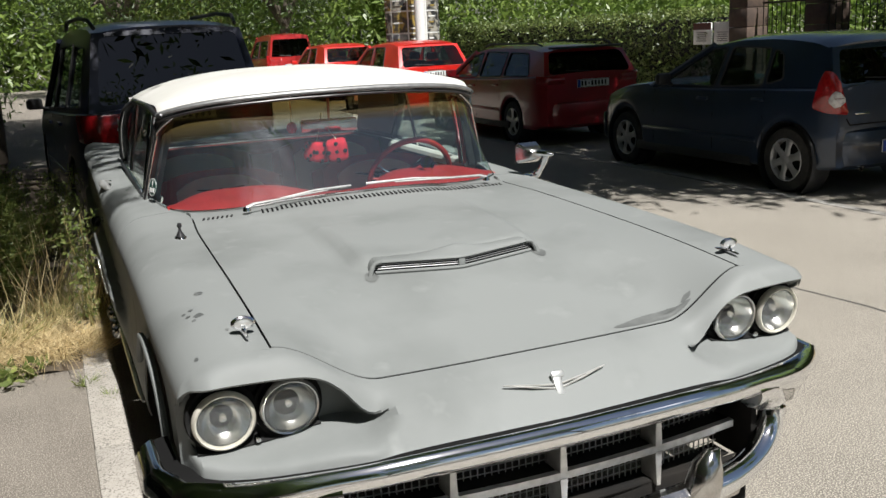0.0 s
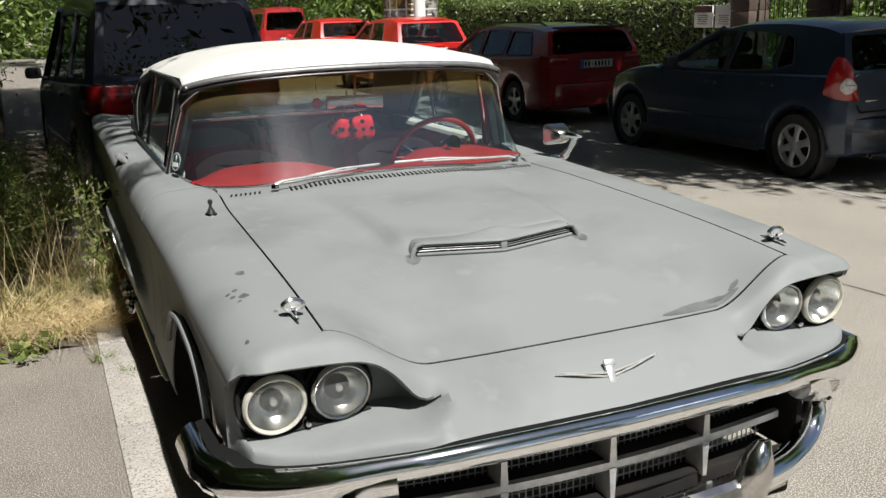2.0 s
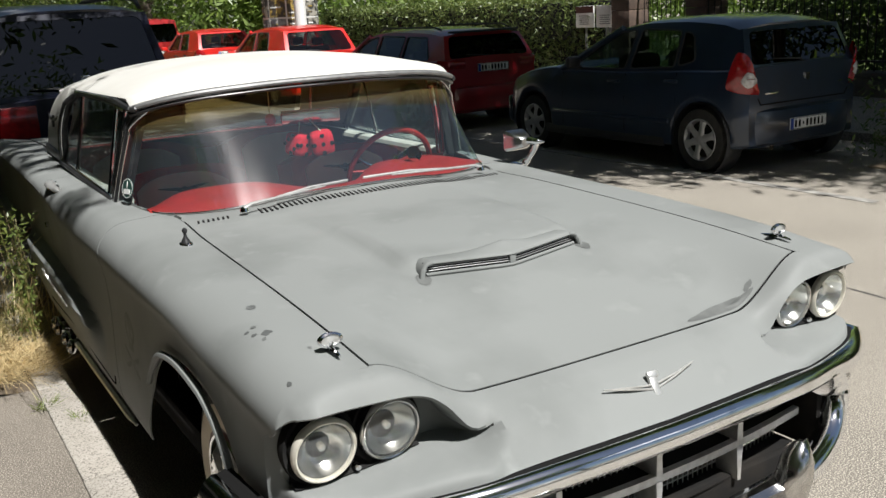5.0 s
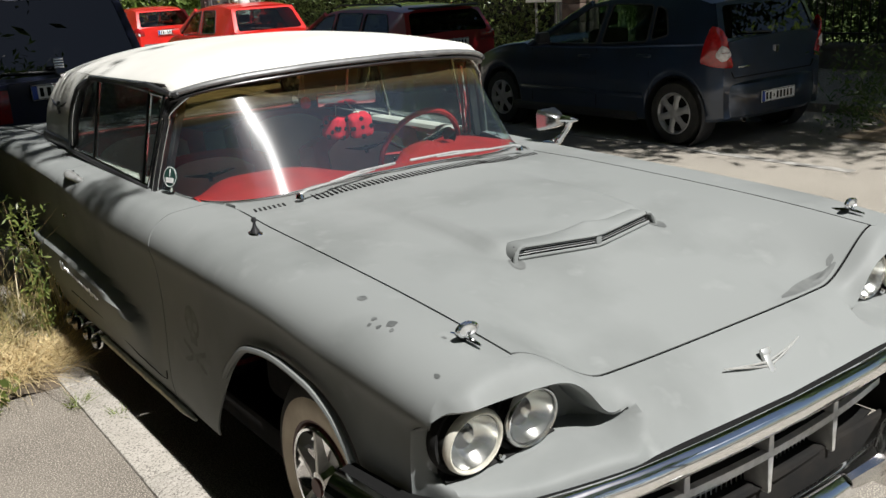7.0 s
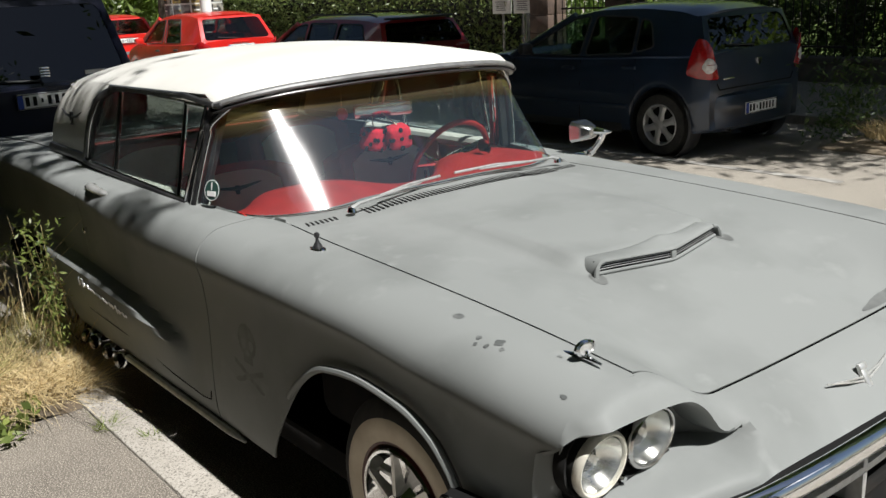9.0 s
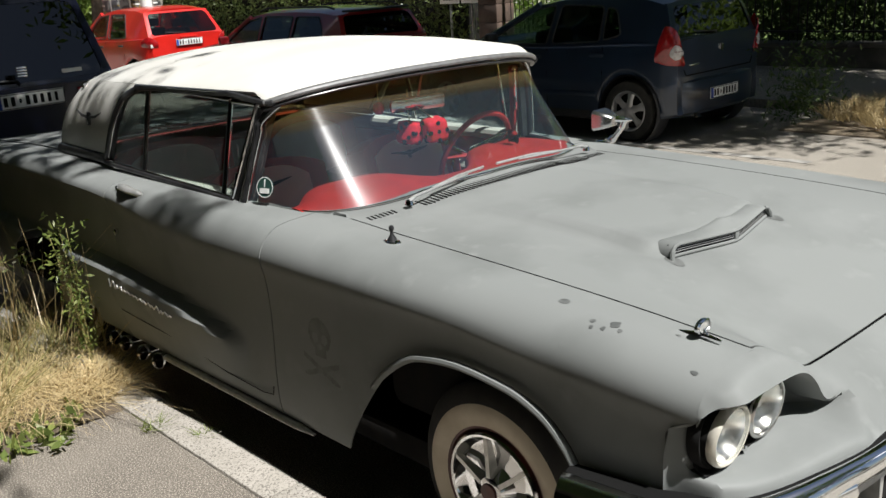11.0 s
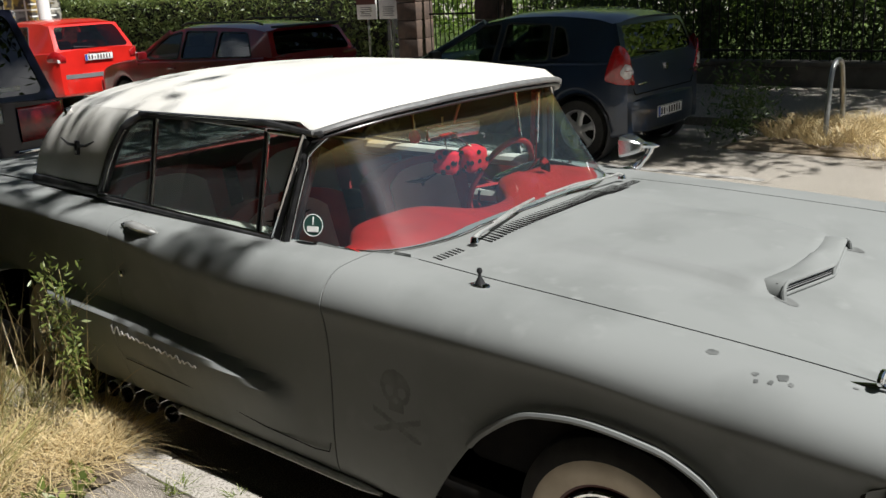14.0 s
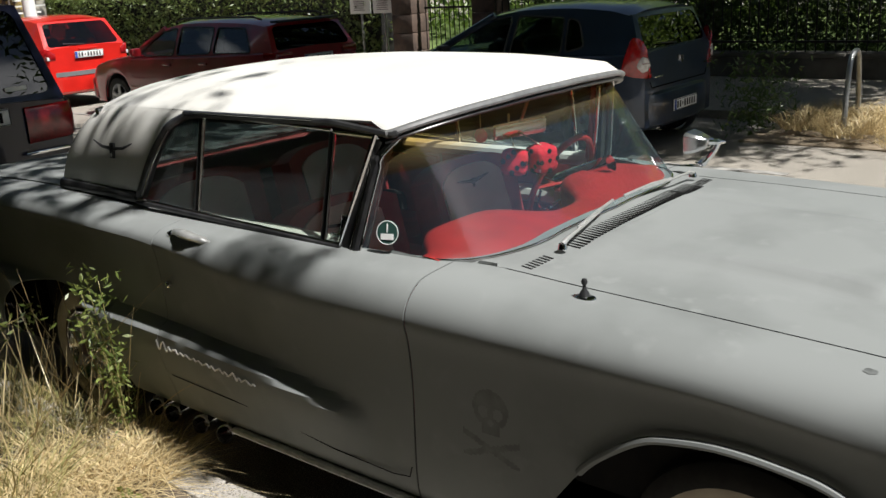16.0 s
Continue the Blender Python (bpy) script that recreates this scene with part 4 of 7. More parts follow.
for s in (-1, 1):
    part("corner_fill", tube([(s * 0.64, -0.15, 0.545), (s * 0.80, -0.07, 0.515), (s * 0.91, 0.03, 0.50), (s * 0.945, 0.2, 0.50)], [0.03, 0.04, 0.04, 0.035], 10, flat=1.1), WORN_CHROME, bumper)
    part("bumper_guard", joined(tube([(s * 0.325, -0.262, 0.315), (s * 0.335, -0.272, 0.35), (s * 0.348, -0.282, 0.42), (s * 0.358, -0.282, 0.462), (s * 0.376, -0.278, 0.485), (s * 0.405, -0.27, 0.496)], [0.046, 0.054, 0.052, 0.046, 0.030, 0.004], 14, flat=0.85, up=(0, 1, 0)),
         tube([(s * 0.15, -0.26, 0.37), (s * 0.28, -0.265, 0.375), (s * 0.34, -0.26, 0.375)], [0.028, 0.036, 0.042], 10)), WORN_CHROME, bumper, "bullet-shaped chrome bumper guard")

# grille: flat pale bar with fins, black shelves and square wire mesh set deep
def grille_y(x):
    return 0.05 * (x / 0.6) ** 2


def strip(x0, x1, y, z0, z1, depth, n=24):
    """A flat-faced bar that follows the curve of the nose."""
    loop = ((y + depth, z0), (y, z0), (y, z1), (y + depth, z1), (y + depth, z0))
    return rows_mesh([[Vector((x, a + grille_y(x), b)) for a, b in loop] for x in np.linspace(x0, x1, n)], flip=True)


grille = part("grille_frame", strip(-0.60, 0.60, -0.145, 0.449, 0.470, 0.02), SATIN, coupe, "pale metal grille bar with wire mesh behind", 30)
for x in (-0.31, 0.0, 0.31):
    y = -0.147 + grille_y(x)
    for z0, z1 in ((0.468, 0.590), (0.350, 0.452)):
        a, b = (0.011, 0.006) if z0 > 0.4 else (0.006, 0.011)
        part("upright", ([Vector((x + q * w, y + d * 0.075, z)) for z, w in ((z0, a), (z1, b)) for q, d in ((-1, 0), (1, 0), (1, 1), (-1, 1))], [(0, 1, 5, 4), (1, 2, 6, 5), (2, 3, 7, 6), (3, 0, 4, 7), (0, 3, 2, 1), (4, 5, 6, 7)]), SATIN, grille)
for z in (0.466, 0.358):
    part("grille_shelf", rows_mesh([[Vector((x, yy + grille_y(x), z)) for yy in (-0.128, -0.05)] for x in np.linspace(-0.6, 0.6, 24)]), BLACK, grille, "black shelf", thick=0.004)
wires = []
for i in range(60):
    x = -0.59 + i * 0.02
    wires.append(tube([(x, -0.066 + grille_y(x), 0.35), (x, -0.066 + grille_y(x), 0.60)], 0.0019, 4, caps=False))
for j in range(13):
    z = 0.356 + j * 0.02
    wires.append(tube([(x, -0.068 + grille_y(x), z) for x in np.linspace(-0.6, 0.6, 20)], 0.0019, 4, caps=False))
part("wire_mesh", joined(*wires), SATIN, grille, "square wire mesh")
part("valance", block(1.28, 0.03, 0.15, 0.01, (0, -0.10, 0.285)), BLACK, grille)
part("radiator", block(1.25, 0.03, 0.28, 0.005, (0, 0.10, 0.47)), BLACK, grille)
for s in (-1, 1):
    part("grille_cheek", block(0.02, 0.20, 0.26, 0.004, (s * 0.645, -0.03, 0.47)), BLACK, grille)


# wheels
def wheel(y, s):
    hub = part("wheel", moved(lathe([(0.20, -0.18), (0.29, -0.19), (0.335, -0.15), (0.342, -0.09), (0.333, -0.03), (0.305, -0.004), (0.276, 0.004)], 56), pose(0, 0, 0)), RUBBER, coupe,
               "whitewall tyre on a chrome wheel cover", at=pose(s * 0.835, y, 0.3205, 0, 0, 0 if s > 0 else 180) @ Matrix.Scale(0.937, 4))
    part("whitewall", lathe([(0.276, 0.004), (0.262, 0.010), (0.235, 0.010), (0.203, 0.002)], 56), WHITEWALL, hub, "broad cream whitewall")
    part("rim", lathe([(0.204, 0.003), (0.196, 0.000), (0.19, -0.012), (0.18, -0.02)], 56), RIM_RED, hub, "dark red painted rim edge")
    cap = part("hubcap", lathe([(0.186, -0.008), (0.186, 0.006), (0.180, 0.012), (0.172, 0.010), (0.166, -0.004), (0.150, -0.022), (0.11, -0.028), (0.07, -0.020), (0.052, 0.006), (0.046, 0.020), (0.03, 0.026), (0.0, 0.028)], 56), CHROME, hub, "chrome dished wheel cover")
    fin = slab([(-0.022, -0.006, 0.030), (0.022, -0.007, 0.030), (0.014, -0.007, 0.100), (0.006, -0.009, 0.168), (-0.010, -0.009, 0.168)], 0.015, (0, 1, 0))
    for k in range(6):
        part("spinner_blade", moved(fin, Matrix.Rotation(k * math.pi / 3 + 0.15, 4, "X")), SATIN, cap)
    part("badge_disc", lathe([(0.032, 0.024), (0.030, 0.032), (0.0, 0.034)], 24), RIM_RED, cap, "dark red centre badge")
    return hub


for s in (-1, 1):
    wheel(0.72, s)
    wheel(3.60, s)
# ---- inside the coupe ----
part("cabin_floor", block(1.5, 2.2, 0.04, 0.01, (0, 2.6, 0.42)), CARPET, coupe, "dark red carpet")


def dash_row(x):
    f = glass_foot_y(min(abs(x), 0.70)) + 0.03
    lobe = max(math.exp(-((x - 0.42) / 0.25) ** 4), 0.95 * math.exp(-((x + 0.42) / 0.26) ** 4))
    end = max(1.72 + 0.20 * lobe, f + 0.08)
    top = 0.975 + 0.040 * lobe
    return [Vector((x, lerp(f, end, t), lerp(0.972, top, g) - d)) for t, g, d in ((0, 0, 0.004), (0.12, 0.35, 0), (0.35, 0.8, 0), (0.65, 1, 0), (0.85, 0.95, 0), (0.95, 0.75, 0.006), (1.0, 0.3, 0.02), (1.0, 0, 0.06), (0.9, 0, 0.18))]


part("dashboard", rows_mesh([dash_row(x) for x in np.linspace(-0.73, 0.73, 50)], flip=True), RED_VINYL, coupe, "padded red dashboard top", 60)
part("dash_face", block(1.40, 0.03, 0.16, 0.01, (0, 1.80, 0.80)), CHROME, coupe)


def bucket(name, x, y, w, top, label):
    """A bucket seat: red shell, cream insert and a dark winged mark."""
    seat = part(name, rows_mesh([[Vector((x + w * 0.5 * t, y + 0.10 * k - 0.05 * abs(t) ** 3, lerp(0.55, top - 0.05 * abs(t) ** 3, k))) for k in (0, 0.35, 0.7, 0.92, 1.0)] for t in np.linspace(-1, 1, 17)]), DARK_RED, coupe, label, 60, 0.10)
    part("insert", rows_mesh([[Vector((x + w * 0.36 * t, y + 0.10 * k - 0.022 - 0.05 * abs(t * 0.72) ** 3, lerp(0.60, top - 0.03 - 0.06 * abs(t) ** 3, k))) for k in (0, 0.35, 0.7, 0.92, 1.0)] for t in np.linspace(-1, 1, 17)]), CREAM, seat, "cream vinyl insert", 60, 0.010)
    if name == "front_seat":
        part("mark", joined(tube([(x - 0.115, y + 0.058, top - 0.088), (x, y + 0.056, top - 0.105), (x + 0.115, y + 0.058, top - 0.088)], [0.002, 0.010, 0.002], 6), block(0.02, 0.012, 0.04, 0.004, (x, y + 0.058, top - 0.11))), INK, seat, "dark winged mark")
    part("cushion", block(w * 0.96, 0.52, 0.16, 0.06, (x, y - 0.24, 0.58)), DARK_RED, seat)
    return seat


for x in (-0.40, 0.40):
    bucket("front_seat", x, 2.36, 0.58, 1.02, "red bucket seat with cream insert")
    bucket("rear_seat", x, 3.20, 0.62, 1.04, "red rear seat with cream insert")
part("console", block(0.22, 1.5, 0.22, 0.05, (0, 2.5, 0.60)), DARK_RED, coupe, "red centre console")
for s in (-1, 1):
    part("door_card", block(0.03, 1.15, 0.42, 0.01, (s * 0.80, 2.33, 0.74)), DARK_RED, coupe, "red inner door panel")
    part("door_top_roll", tube([(s * 0.745, y, 0.975) for y in steps(2.0, 3.1, 0.1)], 0.030, 10), CREAM, coupe, "cream roll along the door top")
    part("quarter_card", block(0.03, 0.62, 0.40, 0.01, (s * 0.77, 3.22, 0.72)), DARK_RED, coupe, "red inner side panel beside the rear seat")
    part("arm_rest", tube([(s * 0.74, 2.2, 0.80), (s * 0.72, 2.5, 0.80), (s * 0.74, 2.75, 0.80)], 0.04, 10), CREAM, coupe)
part("headliner", grid(lambda u, v: (lerp(-0.66, 0.66, v), lerp(1.88, 3.45, u), lerp(1.35, 1.33, u) + 0.07 * (1 - (2 * v - 1) ** 4)), 12, 16), CREAM, coupe, "pale headliner", 180)
part("parcel_shelf", block(1.40, 0.35, 0.03, 0.01, (0, 3.52, 0.98)), CARPET, coupe)

part("inner_pillar", tube([(0.715, 2.02, 0.99), (0.69, 1.985, 1.15), (0.645, 1.945, 1.31)], 0.022, 10), DARK_RED, coupe, "red inner windscreen pillar")
part("inner_pillar_trim", tube([(0.695, 1.99, 0.99), (0.67, 1.96, 1.15), (0.63, 1.925, 1.31)], 0.009, 8), CHROME, coupe)

# steering wheel
steer = part("steering_wheel", tube([Matrix.Rotation(radians(-67), 3, "X") @ Vector((0.205 * math.cos(a), 0.205 * math.sin(a), 0)) for a in np.linspace(0, 2 * math.pi, 41)[:-1]], 0.013, 8, closed=True), RED_VINYL, coupe, "thin red steering wheel with chrome horn ring", at=pose(0.42, 1.985, 0.945))
part("horn_ring", tube([Matrix.Rotation(radians(-67), 3, "X") @ Vector((0.13 * math.cos(a), 0.13 * math.sin(a), 0.01)) for a in np.linspace(0.1, math.pi - 0.1, 24)], 0.006, 6), CHROME, steer)
part("spoke", joined(*[tube([Vector((0, 0, 0)), Matrix.Rotation(radians(-67), 3, "X") @ Vector((s * 0.20, -0.02, 0))], [0.022, 0.012], 8, flat=0.5) for s in (-1, 1)]), RED_VINYL, steer)
part("hub", moved(lathe([(0.0, 0.03), (0.03, 0.026), (0.042, 0.0), (0.035, -0.25)], 20), pose(0, 0, 0, 0, 0, 90) @ pose(0, 0, 0, 0, 23, 0)), CHROME, steer)
part("column_lever", tube([(0.38, 1.98, 0.95), (0.30, 1.99, 0.99), (0.245, 1.985, 1.03)], [0.008, 0.007, 0.011], 8), CHROME, coupe)

# rear-view mirror with two plush dice
mirror = part("rear_view_mirror", block(0.25, 0.025, 0.060, 0.012, (0, 0, 0)), WORN_CHROME, coupe, "wide interior mirror", at=pose(0.02, 1.905, 1.236, 8, 0, -14))
part("stalk", tube([(0, 0.0, 0.02), (0, -0.04, 0.13)], 0.006, 8), SATIN_GREY, mirror)
dice = thing("plush_dice", "two red plush dice with black spots on a cord", "ornament", pose(-0.012, 1.845, 1.107))
for n, (x, y, rz, ry) in enumerate(((-0.040, 0.035, 24, 8), (0.034, -0.030, -18, -6))):
    d = part("die", block(0.092, 0.092, 0.092, 0.020, (0, 0, 0), 3), PLUSH, dice, at=pose(x, y, 0.022 if n == 0 else 0.028, 6, ry, rz))
    for k, (face, up) in enumerate((((0, -1, 0), 5), ((-1, 0, 0), 6), ((1, 0, 0), 3), ((0, 0, -1), 4))):
        fv = Vector(face)
        a = fv.orthogonal().normalized()
        b = fv.cross(a)
        spots = {5: ((0, 0), (1, 1), (-1, -1), (1, -1), (-1, 1)), 6: ((1, 1), (1, 0), (1, -1), (-1, 1), (-1, 0), (-1, -1)), 3: ((0, 0), (1, 1), (-1, -1)), 4: ((1, 1), (-1, -1), (1, -1), (-1, 1))}[up]
        for i, j in spots:
            part("spot", moved(lathe([(0.0, 0.002), (0.0085, 0.0012), (0.0095, -0.002)], 12), Matrix.Translation(fv * 0.0462 + a * i * 0.025 + b * j * 0.025) @ fv.to_track_quat("X", "Z").to_matrix().to_4x4()), INK, d)
part("cord", joined(tube([(-0.038, 0.035, 0.066), (0.0, 0.09, 0.14)], 0.0022, 6), tube([(0.034, -0.03, 0.072), (0.012, 0.09, 0.14)], 0.0022, 6),
                    tube([(0.0, 0.085, 0.14), (0.006, 0.088, 0.185)], 0.004, 6), tube([(-0.03, 0.085, 0.145), (0.0, 0.085, 0.155), (0.035, 0.085, 0.142)], 0.003, 6)), CORD, dice)
bauble = thing("plush_heart", "small red plush ornament hanging from the headliner", "ornament", pose(-0.135, 1.965, 1.233))
part("lobe", moved(lathe([(0.0, 0.026), (0.015, 0.022), (0.023, 0.008), (0.022, -0.008), (0.013, -0.021), (0.0, -0.025)], 18), pose(0, 0, 0, 0, 90, 0)), PLUSH, bauble)
part("string", tube([(0, 0, 0.02), (0, 0, 0.15)], 0.0015, 6), CORD, bauble)

# wipers, outside mirror, stickers
for base, tip in ((Vector((-0.468, 1.430, 0.992)), Vector((-0.07, 1.497, 1.018))), (Vector((0.585, 1.490, 0.992)), Vector((0.10, 1.497, 1.020)))):
    mid = base.lerp(tip, 0.45) + Vector((0, -0.006, 0.006))
    w = part("wiper", tube([base, base + Vector((0.03 if tip.x > base.x else -0.03, 0.0, 0.012)), mid, tip.lerp(mid, 0.25)], [0.009, 0.006, 0.0045, 0.003], 8), SATIN, coupe, "chrome windscreen wiper")
    part("blade", tube([base.lerp(tip, 0.35) + Vector((0, 0.006, 0.006)), base.lerp(tip, 0.7) + Vector((0, -0.002, 0.012)), tip + (tip - base) * 0.12], 0.0042, 6, flat=1.3), SATIN, w)
    part("pivot", moved(lathe([(0.0, 0.018), (0.012, 0.015), (0.016, 0.0)], 14), Matrix.Translation(base) @ pose(0, 0, -0.012, 0, -90, 0)), CHROME, w)
door_mirror = part("wing_mirror", joined(tube([(0.0, 0.06, 0.0), (0.0, 0.02, 0.004), (0, -0.03, 0.002)], [0.012, 0.022, 0.010], 10, flat=0.35), tube(spline([(0.022, -0.005, 0.0), (0.030, -0.035, 0.030), (0.038, -0.060, 0.065), (0.044, -0.074, 0.100)], 4), [0.026] + [0.017] * 3 + [0.012] * 5 + [0.013] * 4, 10), tube(spline([(-0.005, -0.030, 0.110), (0.022, -0.055, 0.108), (0.046, -0.078, 0.104), (0.066, -0.100, 0.102)], 4), [0.016] * 6 + [0.014] * 3 + [0.011, 0.008, 0.005, 0.002], 10)), CHROME, coupe, "square chrome wing mirror on a stalk", at=pose(0.862, 1.60, 0.955))
part("head", joined(rows_mesh([[Vector((a * w, y, 0.105 + b * h)) for a, b in ((-1, -0.7), (-0.8, -1), (0.8, -1), (1, -0.7), (1, 0.7), (0.8, 1), (-0.8, 1), (-1, 0.7), (-1, -0.7))] for y, w, h in ((-0.055, 0.020, 0.014), (-0.048, 0.031, 0.022), (-0.01, 0.048, 0.036), (0.03, 0.058, 0.046), (0.036, 0.053, 0.040))]),
     ([Vector((a * 0.020, -0.055, 0.105 + b * 0.014)) for a, b in ((-1, -0.7), (-0.8, -1), (0.8, -1), (1, -0.7), (1, 0.7), (0.8, 1), (-0.8, 1), (-1, 0.7))], [tuple(range(8))]),
     ([Vector((a * 0.053, 0.036, 0.105 + b * 0.040)) for a, b in ((-1, -0.7), (-0.8, -1), (0.8, -1), (1, -0.7), (1, 0.7), (0.8, 1), (-0.8, 1), (-1, 0.7))], [tuple(range(8))[::-1]])), MIRROR_METAL, door_mirror)
n_out = Vector((-0.93, -0.28, 0.22)).normalized()
turn = n_out.to_track_quat("X", "Z").to_matrix().to_4x4()
disc = part("round_sticker", lathe([(0.0, 0.002), (0.037, 0.0018), (0.038, -0.001)], 32), STICKER, coupe, "round dark green windscreen sticker with number", at=Matrix.Translation(Vector((-0.764, 1.862, 1.048))) @ turn)
part("white_bar", block(0.002, 0.042, 0.018, 0, (0.003, 0, -0.012)), PLAIN_WHITE, disc)
part("white_ring", lathe([(0.034, 0.0022), (0.0355, 0.0028), (0.037, 0.0022)], 32), PLAIN_WHITE, disc)
digit = bpy.data.curves.new("digit", "FONT")
digit.body, digit.size, digit.align_x, digit.extrude = "1", 0.040, "CENTER", 0.0008
digit_ob = bpy.data.objects.new("digit_source", digit)
digit_mesh = bpy.data.meshes.new_from_object(digit_ob)
bpy.data.objects.remove(digit_ob)
digit_mesh.materials.clear()
digit_mesh.materials.append(PLAIN_WHITE)
part("digit", digit_mesh, PLAIN_WHITE, disc, at=Matrix.Translation((0.003, 0, 0.001)) @ Matrix.Rotation(math.pi / 2, 4, "Z") @ Matrix.Rotation(math.pi / 2, 4, "X"))

# oily spots and a faded skull stencil in the primer
OIL = material("oily stain on primer", (0.085, 0.09, 0.088), 0.5, second=(0.15, 0.157, 0.153), scale=30)
STENCIL = material("faint black stencil", (0.108, 0.113, 0.110), 0.6, second=(0.160, 0.168, 0.163), scale=22)


def stain(x, y, rx, ry, mat=OIL, turn_by=0.0):
    """A thin patch that lies on the top of the body."""
    pts = []
    for k in range(36):
        a = 2 * math.pi * k / 36
        q = 0.85 + 0.3 * noise.noise((x * 30 + math.cos(a), y * 30 + math.sin(a), 0))
        dx, dy = rx * q * math.cos(a), ry * q * math.sin(a)
        pts.append((x + dx * math.cos(turn_by) - dy * math.sin(turn_by), y + dx * math.sin(turn_by) + dy * math.cos(turn_by)))

    def height(px, py):
        if abs(px) < hood_x(py):
            return hood_point(px, py) + 0.0012
        line = side_line(py)
        return float(np.interp(abs(px), [p.x for p in line[:40]], [p.z for p in line[:40]])) + 0.0012

    mid = Vector((x, y, height(x, y)))
    ring, half_ring = [Vector((a, b, height(a, b))) for a, b in pts], [Vector(((a + x) / 2, (b + y) / 2, height((a + x) / 2, (b + y) / 2))) for a, b in pts]
    n = len(ring)
    faces = [(0, 1 + k, 1 + (k + 1) % n) for k in range(n)] + [(1 + k, 1 + n + k, 1 + n + (k + 1) % n, 1 + (k + 1) % n) for k in range(n)]
    part("stain", ([mid] + half_ring + ring, faces), mat, coupe, "", 180)


for x, y, a, b in ((-0.803, 0.473, 0.018, 0.022), (-0.830, 0.298, 0.019, 0.020), (-0.842, 0.355, 0.010, 0.012), (-0.855, 0.315, 0.009, 0.010), (-0.862, 0.345, 0.008, 0.008), (-0.845, 0.275, 0.008, 0.009), (-0.875, 0.06, 0.007, 0.016), (-0.78, 0.16, 0.007, 0.009)):
    stain(x, y, a * 0.78, b * 0.78)
DARK_PATCH = material("dark grey patch on primer", (0.10, 0.105, 0.102), 0.55, second=(0.135, 0.141, 0.137), scale=18)
stain(0.41, 0.034, 0.15, 0.021, DARK_PATCH, 0.03)
stain(0.535, 0.048, 0.022, 0.012, DARK_PATCH, 0.3)
# a darker patch on the hood at each end of the scoop
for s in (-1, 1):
    stain(s * 0.288, 0.487, 0.024, 0.038, DARK_PATCH, s * 0.3)


def in_skull(a, b):
    """Whether a place lies in the stencil of a skull over crossed bones; a and b are half widths from its middle."""
    eye = min(math.hypot((abs(a) - 0.40) / 0.26, (b - 0.05) / 0.24), math.hypot(a / 0.14, (b + 0.36) / 0.16))
    head = math.hypot(a / 0.95, (b - 0.22) / 0.80) < 1 or (abs(a) < 0.50 and -0.85 < b < 0)
    bone = min(abs(b + 1.45 - 0.32 * a), abs(b + 1.45 + 0.32 * a)) < 0.13 and abs(a) < 1.5
    return (head and eye > 1) or bone


def stencil(cells, label):
    """A patch of paint on the side, cell by cell."""
    verts, faces = [], []
    for i, j in cells:
        y, z = 1.385 + 0.005 * i, 0.640 + 0.005 * j
        faces.append(tuple(len(verts) + k for k in (0, 1, 2, 3)))
        verts += [side_at(y + dy, z + dz)[0] + Vector((-0.0006, 0, 0)) for dy, dz in ((0, 0), (0, 0.005), (0.005, 0.005), (0.005, 0))]
    tagged(part("stencil", (verts, faces), STENCIL, coupe, label, 180), kind="stuff")


marks = [(i, j) for i in range(-20, 20) for j in range(-28, 20) if in_skull((i + 0.5) * 0.005 / 0.062, (j + 0.5) * 0.005 / 0.072)]
stencil(marks, "faint skull and crossed bones stencil on the fender")
# ---- the other parked cars ----
def paint(name, color, metal=0.3, second=None):
    return material(name, color, 0.32, metal, second=second or tuple(c * 0.8 for c in color), scale=2.5, coat=0.9, spec=0.5)


BLUE_GREY = paint("blue-grey metallic paint", (0.015, 0.030, 0.060), 0.2)
NAVY = material("navy paint", (0.006, 0.008, 0.024), 0.34, 0.0, second=(0.004, 0.006, 0.018), scale=2.5, coat=0.5, spec=0.3)
WINE = paint("wine red paint", (0.34, 0.012, 0.018), 0.0)
BRIGHT_RED = paint("bright red paint", (0.62, 0.018, 0.012), 0.0)
DULL_RED = paint("faded red paint", (0.40, 0.02, 0.02), 0.0)
DARK_GLASS = glass("dark rear glass", (0.035, 0.045, 0.05), 0.0, 0.9, 0.0, 0.075)
CAR_GLASS = glass("car glass", (0.55, 0.62, 0.60), 0.0, 0.9, 0.0, 0.07)
PLASTIC = material("black plastic", (0.02, 0.02, 0.022), 0.55, second=(0.03, 0.03, 0.03), scale=30, bump=0.05)
GREY_PLASTIC = material("grey plastic", (0.16, 0.165, 0.17), 0.5, second=(0.13, 0.135, 0.14), scale=30)
SILVER = material("silver wheel paint", (0.50, 0.51, 0.53), 0.35, 0.6, second=(0.42, 0.42, 0.43), scale=16)
TAIL_RED = material("red lamp plastic", (0.34, 0.010, 0.013), 0.12, coat=1.0, second=(0.24, 0.006, 0.008), scale=30)
DEEP_RED = material("deep red lamp plastic", (0.22, 0.006, 0.008), 0.2, coat=0.4, second=(0.15, 0.004, 0.006), scale=30)
TAIL_CLEAR = material("clear lamp plastic", (0.72, 0.70, 0.70), 0.15, coat=1.0, second=(0.5, 0.45, 0.45), scale=40)
SEAT_GREY = material("dark seat cloth", (0.03, 0.03, 0.035), 0.9, second=(0.045, 0.045, 0.05), scale=30)
PLATE_BLUE = material("blue plate strip", (0.02, 0.06, 0.35), 0.4)


